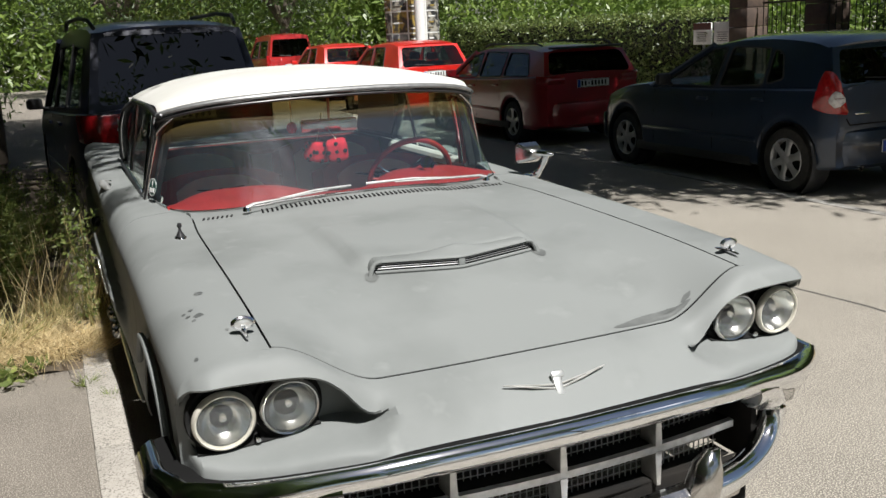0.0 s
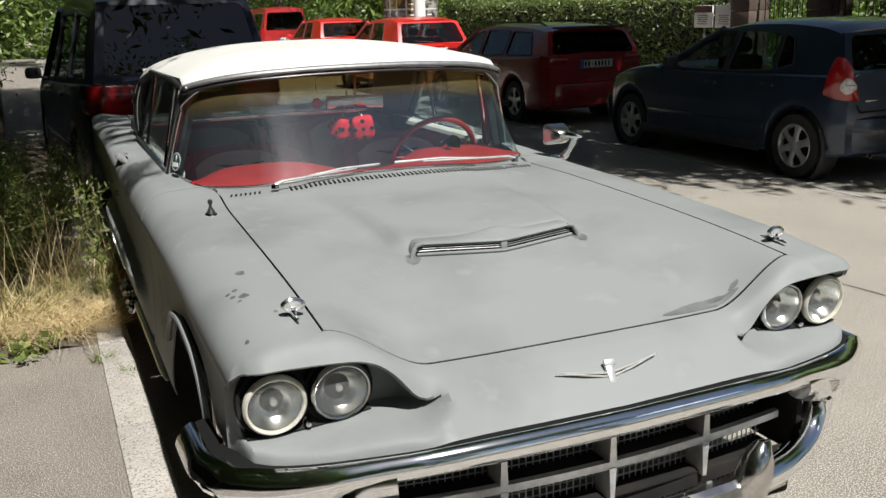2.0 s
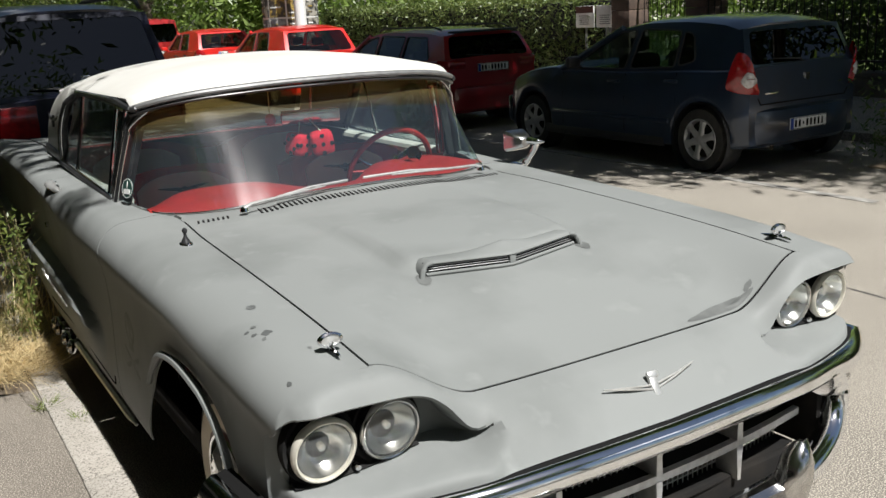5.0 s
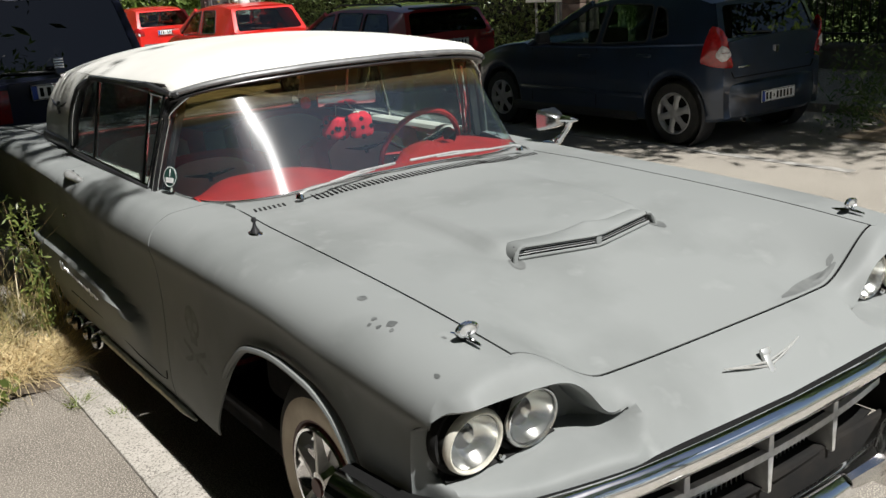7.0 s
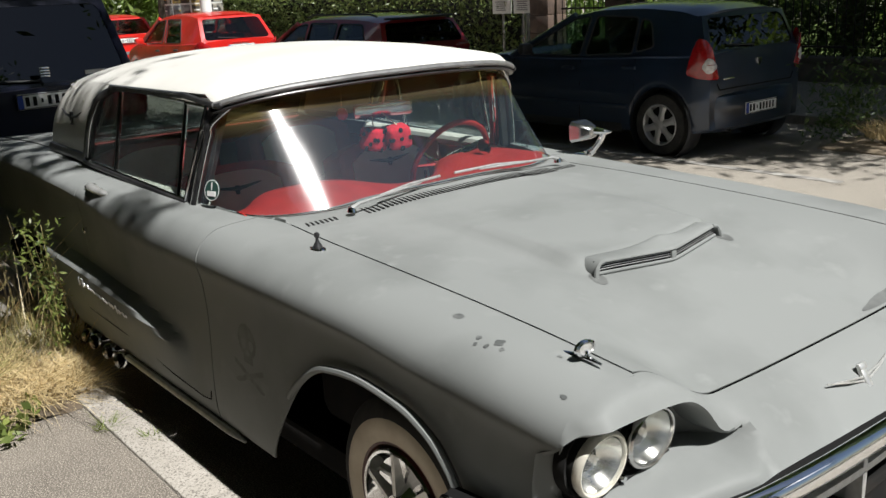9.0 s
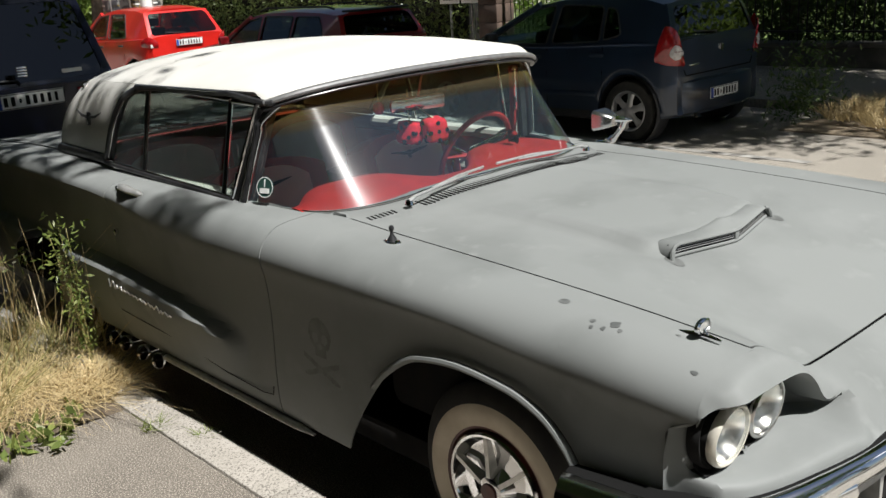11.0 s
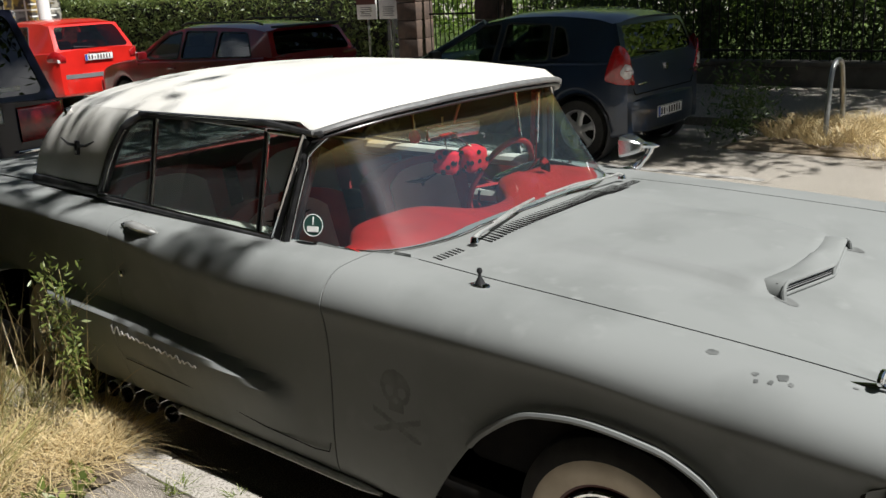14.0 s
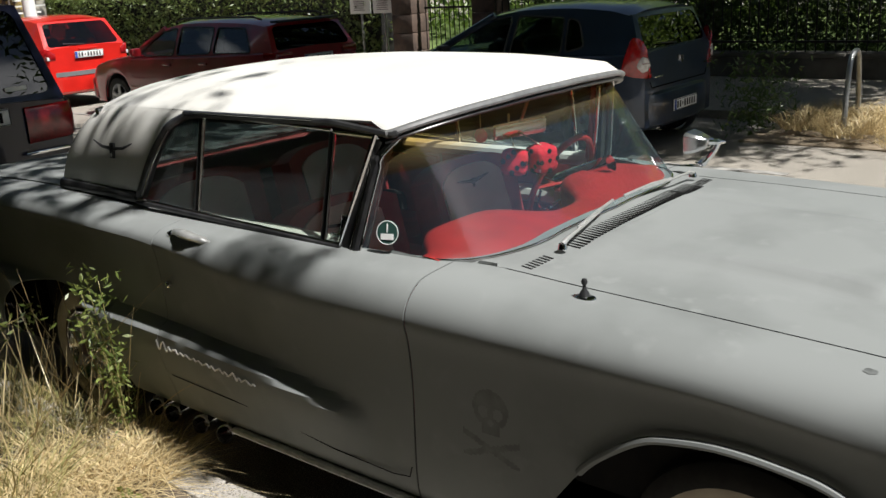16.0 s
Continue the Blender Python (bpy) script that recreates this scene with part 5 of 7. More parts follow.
def holed(outline, holes, place, thick_vec):
    """A flat panel with openings: outlines in the panel's own two measures, laid into space by place."""
    bm = bmesh.new()
    edges = []
    for loop in [outline, *holes]:
        vs = [bm.verts.new((p[0], p[1], 0)) for p in loop]
        edges += [bm.edges.new((vs[k], vs[(k + 1) % len(vs)])) for k in range(len(vs))]
    bmesh.ops.triangle_fill(bm, edges=edges, use_beauty=True, normal=(0, 0, 1))
    bm.verts.index_update()
    flat = [v.co.copy() for v in bm.verts]
    tris = [tuple(v.index for v in f.verts) for f in bm.faces]
    rims = [tuple(v.index for v in e.verts) for e in bm.edges if e.is_boundary]
    bm.free()
    n, off = len(flat), Vector(thick_vec)
    verts = [Vector(place(p.x, p.y)) for p in flat]
    verts += [v + off for v in verts]
    return verts, tris + [tuple(n + i for i in reversed(t)) for t in tris] + [(a, b, n + b, n + a) for a, b in rims]


def car_wheel(parent, x, y, r, spokes, s):
    w = part("wheel", lathe([(r * 0.62, -0.16), (r * 0.93, -0.17), (r, -0.13), (r, -0.04), (r * 0.94, -0.005), (r * 0.72, 0.004), (r * 0.64, -0.004)], 40), RUBBER, parent,
             "black tyre on a silver wheel", at=pose(x, y, r, 0, 0, 0 if s > 0 else 180))
    rim = part("rim", lathe([(r * 0.66, 0.0), (r * 0.63, 0.004), (r * 0.60, -0.006), (r * 0.57, -0.05)], 40), SILVER, w)
    # black disc stands in for the shade behind the spokes
    part("brake_shadow", lathe([(r * 0.60, -0.05), (0.0, -0.055)], 24), BLACK, w)
    part("hub", lathe([(r * 0.2, -0.03), (r * 0.19, -0.002), (r * 0.1, 0.004), (0.0, 0.004)], 24), SILVER, rim)
    for k in range(spokes):
        a = 2 * math.pi * k / spokes + 0.3
        c, d = math.cos(a), math.sin(a)
        part("spoke", tube([(-0.008, c * r * 0.15, d * r * 0.15), (-0.004, c * r * 0.4, d * r * 0.4), (-0.006, c * r * 0.60, d * r * 0.60)], [r * 0.13, r * 0.10, r * 0.15], 6, flat=0.25, up=(1, 0, 0)), SILVER, rim)
    return w


def number_plate(parent, x, y, z, lean=0.0):
    p = part("number_plate", block(0.52, 0.012, 0.112, 0.004), PLAIN_WHITE, parent, "white number plate with dark bars", at=pose(x, y, z, lean, 0, 0))
    part("plate_border", joined(block(0.515, 0.003, 0.005, 0, (0, -0.0066, 0.050)), block(0.515, 0.003, 0.005, 0, (0, -0.0066, -0.050)), block(0.005, 0.003, 0.105, 0, (0.255, -0.0066, 0))), INK, p)
    part("plate_strip", block(0.042, 0.004, 0.104, 0, (-0.236, -0.006, 0)), PLATE_BLUE, p, "blue strip")
    for k, w in enumerate((0.040, 0.040, 0.022, 0.040, 0.040, 0.036, 0.036, 0.030)):
        part("plate_bar", block(w * 0.7, 0.004, 0.066 if k != 2 else 0.03, 0, (-0.185 + k * 0.054, -0.0065, 0)), INK, p)


def make_car(name, label, at, body_paint, L, W, H, r, axles, belt, hood, roof, sides, tail, extras=None, spokes=6, rear_glass=DARK_GLASS, glass_rear_z=(0.95, 1.35)):
    """A parked car with its tail at y = 0 and its nose at y = L. belt, hood and roof are (y, z) pairs, sides are window outlines, tail places lamps."""
    car = thing(name, label, "car", at)
    half, belt_f, hood_f, roof_f = W / 2, curve(*belt), curve(*hood), curve(*roof)
    plan = curve((0, half * 0.86), (0.10, half * 0.94), (0.35, half * 0.985), (1.0, half), (L - 1.0, half), (L - 0.35, half * 0.95), (L - 0.1, half * 0.82), (L, half * 0.62))
    cabin_end = hood[0][0]
    low = 0.20

    def top_at(y):
        return belt_f(y) if y < cabin_end else hood_f(y)

    def low_at(y):
        z = low + 0.05 * (1 - smooth(0, 0.3, y)) + 0.02
        for c in axles:
            q = (r * 1.16) ** 2 - (y - c) ** 2
            if q > 0:
                z = max(z, r + math.sqrt(q) * 1.0)
        return z

    ys = sorted(set(np.round(np.r_[np.linspace(0, L, 50), [c + d * r * 1.16 for c in axles for d in np.cos(np.linspace(0, np.pi, 15))]], 4)))
    rows = []
    for y in ys:
        w, t, lo = plan(y), top_at(y), low_at(y)
        ctrl = [(w - 0.03, lo), (w - 0.006, lo + 0.35 * (0.55 - low) * 0.3), (w + 0.002, max(lo + 0.07, 0.52)), (w - 0.004, lerp(max(lo, 0.5), t, 0.55)), (w - 0.022, t - 0.045), (w - 0.06, t), (w * 0.6, t + 0.022), (0, t + 0.035)]
        ctrl = [(x, max(z, lo)) for x, z in ctrl]
        hs = spline([(x, y, z) for x, z in ctrl], 4)
        rows.append(hs + [Vector((-p.x, p.y, p.z)) for p in reversed(hs[:-1])])
    verts, faces = rows_mesh(rows, flip=True)
    n = len(rows[0])
    faces += [tuple(range(n))[::-1] if False else tuple(range(n)), tuple(len(verts) - n + k for k in range(n))[::-1]]
    body = part("body", (verts, faces), body_paint, car, "", 38)
    # cabin
    y0, y1 = roof[0][0], roof[-1][0]
    inset = curve((0, 0.0), (1, 1.0))

    def side_x(y, z):
        b = belt_f(y)
        return lerp(plan(min(max(y, 0.1), L)) - 0.055, half * 0.70, max(0.0, (z - b) / (H - b)) ** 1.15)

    outline = [(y, belt_f(y) + 0.002) for y in np.linspace(belt[0][0], cabin_end, 10)] + [(y, roof_f(y) - 0.03) for y in np.linspace(y1, y0, 14)]
    for s in (-1, 1):
        part("cabin_side", holed(outline, [rounded(w, 0.05) for w in sides], lambda y, z: (s * side_x(y, z), y, z), (-s * 0.03, 0, 0)), body_paint, car)
        for w in sides:
            pts = [Vector((s * (side_x(p[0], p[1]) - 0.008), p[0], p[1])) for p in rounded(w, 0.05)]
            p = part("side_window", slab(pts, 0.004, (-s, 0, 0)), CAR_GLASS, car)
            p.visible_shadow = False
            part("window_seal", tube([Vector((s * (side_x(q[0], q[1]) + 0.002), q[0], q[1])) for q in rounded(w, 0.05)], 0.009, 6, closed=True), PLASTIC, p)

    def roof_sheet(u, v):
        y = lerp(y0, y1, u)
        t = 2 * v - 1
        x = t * side_x(y, roof_f(y) - 0.03)
        return x, y, roof_f(y) - 0.03 + 0.055 * (1 - abs(t) ** 3.2)

    part("roof", grid(roof_sheet, 26, 20, flip=True), body_paint, car, "", 40, 0.02)
    # tailgate window and windscreen
    b0, zb, zt = belt[0][0], belt_f(belt[0][0]), roof_f(y0) - 0.015

    def back(x, h):
        k = (h - zb) / (zt - zb)
        return x, lerp(b0, y0, k) - 0.02 * math.sin(math.pi * k), h

    wb, wt = side_x(b0, zb) + 0.004, side_x(y0, zt) + 0.004
    g0, g1 = glass_rear_z
    xa, xb = lerp(wb, wt, (g0 - zb) / (zt - zb)) - 0.075, lerp(wb, wt, (g1 - zb) / (zt - zb)) - 0.06
    hole = rounded([(-xa, g0), (xa, g0), (xb, g1), (-xb, g1)], 0.07)
    part("tailgate_frame", holed([(-wb, zb), (wb, zb), (wt, zt), (0, zt + 0.03), (-wt, zt)], [hole], back, (0, 0.03, 0)), body_paint, car)
    pane_ob = part("rear_window", slab([Vector(back(*p)) + Vector((0, 0.006, 0)) for p in hole], 0.004, (0, 1, 0)), rear_glass, car, "dark rear window")
    pane_ob.visible_shadow = False
    part("rear_wiper", joined(tube([back(0.0, g0 - 0.01), Vector(back(-0.02, g0 + 0.02)) + Vector((0, -0.02, 0)), Vector(back(-xa * 0.6, g0 + 0.045)) + Vector((0, -0.02, 0))], [0.014, 0.009, 0.006], 6)), PLASTIC, car)
    ws = part("windscreen", rows_mesh([[Vector((t * lerp(side_x(y1, roof_f(y1) - 0.03), side_x(cabin_end, belt_f(cabin_end)), k), lerp(y1, cabin_end, k), lerp(roof_f(y1) - 0.01, hood_f(cabin_end) + 0.02, k))) for t in np.linspace(-1, 1, 9)] for k in (0, 0.5, 1)]), CAR_GLASS, car)
    ws.visible_shadow = False
    for s in (-1, 1):
        part("front_pillar", tube([(s * side_x(y1, roof_f(y1) - 0.03), y1, roof_f(y1) - 0.02), (s * side_x(cabin_end, belt_f(cabin_end)), cabin_end, belt_f(cabin_end))], 0.035, 8), body_paint, car)
        m = part("door_mirror", joined(block(0.17, 0.09, 0.12, 0.035, (s * (half + 0.09), cabin_end - 0.38, belt_f(cabin_end) + 0.10)), tube([(s * (half - 0.06), cabin_end - 0.34, belt_f(cabin_end) + 0.03), (s * (half + 0.06), cabin_end - 0.36, belt_f(cabin_end) + 0.07)], 0.02, 6)), (extras or {}).get("mirror", PLASTIC), car)
    # cabin fittings
    part("cabin_floor", block(W - 0.3, cabin_end - 0.2, 0.06, 0.01, (0, cabin_end / 2 + 0.1, 0.48)), BLACK, car)
    for y in (cabin_end * 0.36, cabin_end * 0.70):
        for s in (-1, 1):
            st = part("seat", block(W * 0.30, 0.16, 0.62, 0.06, (s * W * 0.21, y, 0.76)), SEAT_GREY, car)
            part("headrest", block(0.24, 0.09, 0.15, 0.04, (s * W * 0.21, y - 0.01, min(1.17, H - 0.22))), SEAT_GREY, st)
    # wheels, bumper, lamps, plate
    for c in axles:
        for s in (-1, 1):
            car_wheel(car, s * (half - 0.025), c, r, spokes, s)
            part("wheel_arch", moved(lathe([(r * 1.15, 0.0), (r * 1.18, -0.02), (r * 1.15, -0.22)], 28), pose(s * (half - 0.012), c, r, 0, 0, 0 if s > 0 else 180)), PLASTIC, car)
    part("rear_bumper", rows_mesh([[Vector((plan(0.02) * t * 1.04, -0.055 + 0.16 * abs(t) ** 5, 0) ) + Vector((0, dy, z)) for dy, z in ((0.05, 0.24), (0.0, 0.28), (-0.012, 0.38), (-0.012, 0.50), (0.0, 0.575), (0.06, 0.60))] for t in np.linspace(-1, 1, 25)], flip=False), (extras or {}).get("bumper", body_paint), car, "", 40, 0.01)
    for s in (-1, 1):
        part("sill", block(0.04, L - 1.9, 0.10, 0.02, (s * (half - 0.02), L / 2, 0.25)), PLASTIC, car)
    part("front_bumper", block(W * 0.80, 0.14, 0.34, 0.06, (0, L - 0.02, 0.40)), body_paint, car)
    for y in (extras or {}).get("seams", ()):
        for s in (-1, 1):
            part("door_seam", tube([(s * (plan(y) - 0.001 - 0.02 * (k > 3)), y, z) for k, z in enumerate(np.linspace(0.32, belt_f(y) - 0.02, 6))], 0.0035, 4), INK, car)
    for y in (extras or {}).get("handles", ()):
        for s in (-1, 1):
            part("door_handle", block(0.03, 0.17, 0.035, 0.012, (s * (half + 0.002), y, belt_f(y) - 0.10)), (extras or {}).get("handle_paint", body_paint), car)
    if (extras or {}).get("moulding"):
        for s in (-1, 1):
            part("side_moulding", block(0.02, axles[1] - axles[0] - 2 * r * 1.25, 0.05, 0.008, (s * half, sum(axles) / 2, 0.46)), body_paint, car)
    part("underbody", block(W - 0.4, L - 0.5, 0.12, 0.02, (0, L / 2, 0.26)), BLACK, car)
    return car, body, side_x, plan


def corner_lamp(parent, plan, s, x_in, y_out, low_z, high_z, label, proud=0.012, mat=None, name="tail_light"):
    """A tail lamp that wraps the rear corner; low_z and high_z run along it from 0 (inner end) to 1."""
    line = [(x, -0.004) for x in np.linspace(x_in, plan(0) - 0.01, 5)] + [(plan(y), y) for y in np.linspace(0.012, y_out, 8)]
    rows = []
    for k, (x, y) in enumerate(line):
        t = k / (len(line) - 1)
        out = Vector((s * smooth(0.2, 0.75, t), -1 + smooth(0.3, 1.0, t), 0)).normalized() * proud
        rows.append([Vector((s * x, y, z)) + out * g for z, g in ((low_z(t), 0.1), (low_z(t) + 0.015, 1.0), (lerp(low_z(t), high_z(t), 0.5), 1.25), (high_z(t) - 0.015, 1.0), (high_z(t), 0.1))])
    return part(name, rows_mesh(rows, flip=s < 0), mat or TAIL_RED, parent, label, 50)


# blue-grey hatchback across the street
hatch, _, hx, hp = make_car(
    "hatchback", "blue-grey compact hatchback parked in the shade", pose(5.955, 4.03, 0), BLUE_GREY, 3.80, 1.74, 1.46, 0.305, (0.50, 3.09),
    belt=((0.04, 0.965), (0.6, 0.955), (1.5, 0.925), (2.3, 0.915), (2.65, 0.91)), hood=((2.60, 0.955), (3.0, 0.92), (3.45, 0.81), (3.70, 0.67), (3.80, 0.55)),
    roof=((0.17, 1.335), (0.42, 1.392), (0.95, 1.425), (1.35, 1.418), (1.74, 1.365)),
    sides=([(0.62, 1.04), (0.83, 0.985), (0.85, 1.31), (0.72, 1.275)], [(0.87, 0.975), (1.49, 0.948), (1.44, 1.335), (0.89, 1.318)], [(1.56, 0.945), (2.44, 0.940), (1.80, 1.30), (1.51, 1.332)]),
    tail=None, extras={"seams": (0.80, 1.52, 2.52), "handles": (0.86, 1.68), "moulding": True}, spokes=6, rear_glass=DARK_GLASS, glass_rear_z=(1.0, 1.295))
for s in (-1, 1):
    lamp = corner_lamp(hatch, hp, s, 0.640, 0.19, curve((0, 0.735), (0.6, 0.755), (1, 0.79)), curve((0, 0.79), (0.16, 0.90), (0.36, 1.05), (0.52, 1.115), (0.66, 1.125), (0.80, 1.06), (1, 0.86)), "tall red tail light with clear round inset")
    corner_lamp(lamp, hp, s, 0.690, 0.045, curve((0, 0.83), (0.5, 0.795), (1, 0.83)), curve((0, 0.90), (0.5, 0.955), (1, 0.90)), "clear round inset", 0.022, TAIL_CLEAR, "inset")
    corner_lamp(lamp, hp, s, 0.715, 0.012, curve((0, 0.865), (1, 0.865)), curve((0, 0.90), (1, 0.90)), "", 0.027, TAIL_RED, "reflector_dot")
number_plate(hatch, -0.02, -0.078, 0.435)
part("tailgate_badge", slab([(-0.03, 0, 0.035), (0.03, 0, 0.035), (0.024, 0, -0.02), (0.0, 0, -0.04), (-0.024, 0, -0.02)], 0.014, (0, -1, 0)), CHROME, hatch, "small chrome shield emblem", at=pose(0.03, 0.0, 0.855))
part("model_script", block(0.17, 0.012, 0.016, 0.003, (-0.46, -0.003, 0.735)), CHROME, hatch, "chrome bar lettering, unreadable")
part("tailgate_seam", joined(tube([(-0.64, 0.0, 0.70), (-0.60, -0.004, 0.64), (0.60, -0.004, 0.64), (0.64, 0.0, 0.70)], 0.006, 6)), INK, hatch)
part("exhaust", moved(lathe([(0.02, 0.0), (0.026, 0.0), (0.026, -0.2)], 16), pose(-0.45, -0.02, 0.24, 0, 0, -90)), WORN_CHROME, hatch)

# wine red estate car
estate, _, _, ep = make_car(
    "estate_car", "wine red estate car parked in the shade", pose(5.90, 9.10, 0, 0, 0, 0.5), WINE, 4.35, 1.70, 1.365, 0.30, (0.86, 3.45),
    belt=((0.05, 0.96), (0.6, 0.94), (1.8, 0.90), (3.0, 0.87), (3.2, 0.86)), hood=((3.1, 0.90), (3.5, 0.86), (4.0, 0.76), (4.3, 0.60), (4.35, 0.54)),
    roof=((0.22, 1.295), (0.6, 1.34), (1.4, 1.365), (2.0, 1.355), (2.35, 1.30)),
    sides=([(0.42, 0.96), (1.18, 0.945), (1.18, 1.275), (0.62, 1.265)], [(1.25, 0.945), (1.98, 0.92), (1.98, 1.29), (1.25, 1.28)], [(2.05, 0.92), (2.92, 0.90), (2.42, 1.22), (2.05, 1.285)]),
    tail=None, extras={"seams": (1.22, 2.02, 3.0), "handles": (1.34, 2.14), "mirror": WINE, "moulding": True}, spokes=5, glass_rear_z=(0.975, 1.265))
for s in (-1, 1):
    corner_lamp(estate, ep, s, 0.46, 0.14, curve((0, 0.84), (1, 0.85)), curve((0, 0.95), (1, 0.965)), "wide red tail light")
    part("roof_rail", tube([(s * 0.56, 0.4, 1.36), (s * 0.57, 0.55, 1.395), (s * 0.57, 2.0, 1.40), (s * 0.55, 2.2, 1.36)], 0.014, 6), PLASTIC, estate)
part("roof_spoiler", block(1.10, 0.16, 0.03, 0.012, (0, 0.18, 1.325)), PLASTIC, estate)
number_plate(estate, 0.0, -0.02, 0.835)

# red hatchbacks and a red van further down
def small_hatch(name, label, at, colour, h=1.47):
    c, _, _, cp = make_car(
        name, label, at, colour, 3.82, 1.66, h, 0.285, (0.62, 3.07),
        belt=((0.06, 0.97), (0.6, 0.95), (1.6, 0.92), (2.7, 0.90), (2.9, 0.89)), hood=((2.85, 0.93), (3.2, 0.86), (3.6, 0.74), (3.8, 0.58), (3.82, 0.52)),
        roof=((0.36, h - 0.06), (0.7, h - 0.01), (1.2, h), (1.7, h - 0.01), (2.05, h - 0.05)),
        sides=([(0.86, 0.975), (1.60, 0.955), (1.64, h - 0.09), (1.05, h - 0.09)], [(1.70, 0.955), (2.62, 0.935), (2.12, h - 0.14), (1.72, h - 0.09)]),
        tail=None, extras={"seams": (0.9, 1.66, 2.7), "handles": (1.0, 1.85), "mirror": colour, "handle_paint": PLASTIC}, spokes=7, rear_glass=CAR_GLASS, glass_rear_z=(1.0, h - 0.10))
    for s in (-1, 1):
        corner_lamp(c, cp, s, 0.60, 0.20, curve((0, 0.80), (1, 0.82)), curve((0, 0.90), (0.5, 0.99), (1, 0.92)), "red and clear tail light")
        part("lamp_inset", block(0.05, 0.03, 0.06, 0.01, (s * 0.72, 0.0, 0.83)), TAIL_CLEAR, c)
    part("bumper_strip", rows_mesh([[Vector((0.74 * t, -0.074 + 0.16 * abs(t) ** 5, z)) for z in (0.53, 0.60)] for t in np.linspace(-1, 1, 17)]), GREY_PLASTIC, c, "grey bumper strip", thick=0.02)
    part("grip", block(0.34, 0.03, 0.04, 0.012, (0, -0.015, 0.945)), colour, c)
    number_plate(c, 0.0, -0.025, 0.855)
    return c


small_hatch("hatchback", "bright red small hatchback parked by the hedge", pose(5.80, 14.5, 0), BRIGHT_RED)
small_hatch("hatchback", "faded red small hatchback with roof in the sun", pose(6.35, 21.5, 0), BRIGHT_RED, 1.45)
van, _, _, _ = make_car(
    "small_van", "dark red small van parked far down the street", pose(6.5, 28.5, 0), DULL_RED, 4.0, 1.70, 1.82, 0.30, (0.7, 3.3),
    belt=((0.04, 1.05), (2.9, 1.0), (3.0, 1.0)), hood=((2.95, 1.02), (3.4, 0.95), (3.8, 0.80), (4.0, 0.55)), roof=((0.10, 1.78), (0.6, 1.82), (1.6, 1.82), (2.2, 1.76)),
    sides=([(0.3, 1.08), (1.5, 1.06), (1.5, 1.62), (0.36, 1.62)], [(1.6, 1.06), (2.7, 1.03), (2.25, 1.58), (1.62, 1.62)]), tail=None, extras={"seams": (1.55,)}, glass_rear_z=(1.1, 1.66))
for s in (-1, 1):
    part("tail_light", block(0.12, 0.04, 0.42, 0.02, (s * 0.78, 0.02, 0.95)), TAIL_RED, van)
number_plate(van, 0.0, -0.02, 0.8)

# navy people carrier behind the coupe
mpv, _, mx, mp = make_car(
    "people_carrier", "dark navy people carrier with roof rails, parked behind the coupe", pose(-0.06, 6.12, 0, 0, 0, 4.5), NAVY, 4.6, 1.72, 1.84, 0.32, (0.88, 3.72),
    belt=((0.05, 1.10), (0.8, 1.07), (2.0, 1.02), (3.4, 0.97), (3.6, 0.96)), hood=((3.5, 1.0), (3.9, 0.93), (4.3, 0.80), (4.55, 0.62), (4.6, 0.55)),
    roof=((0.26, 1.765), (0.6, 1.815), (1.5, 1.84), (2.2, 1.82), (2.7, 1.74)),
    sides=([(0.36, 1.13), (1.28, 1.09), (1.28, 1.66), (0.52, 1.63)], [(1.36, 1.09), (2.36, 1.05), (2.36, 1.66), (1.36, 1.67)], [(2.44, 1.045), (3.3, 1.01), (2.72, 1.56), (2.44, 1.65)]),
    tail=None, extras={"seams": (1.32, 2.40, 3.4), "handles": (1.5, 2.55), "moulding": True}, spokes=6, glass_rear_z=(1.16, 1.72))
for s in (-1, 1):
    corner_lamp(mpv, mp, s, 0.40, 0.20, curve((0, 0.84), (1, 0.86)), curve((0, 1.085), (1, 1.095)), "broad red tail light", mat=DEEP_RED)
    part("roof_rail", tube([(s * 0.60, 0.30, 1.79), (s * 0.62, 0.45, 1.86), (s * 0.63, 1.0, 1.895), (s * 0.62, 2.0, 1.89), (s * 0.60, 2.3, 1.83)], 0.018, 8), PLASTIC, mpv, "black roof rail")
number_plate(mpv, 0.02, -0.03, 1.045)
part("emblem", joined(*[block(0.075, 0.014, 0.014, 0.003, (0, -0.012, 1.215 + 0.02 * k)) for k in range(4)]), CHROME, mpv, "square chrome emblem")
part("model_script", block(0.34, 0.012, 0.022, 0.003, (0.52, -0.025, 0.775)), CHROME, mpv, "chrome lettering, unreadable")
part("window_sticker", block(0.16, 0.004, 0.03, 0.0, (0.42, 0.075, 1.21)), PLAIN_WHITE, mpv)
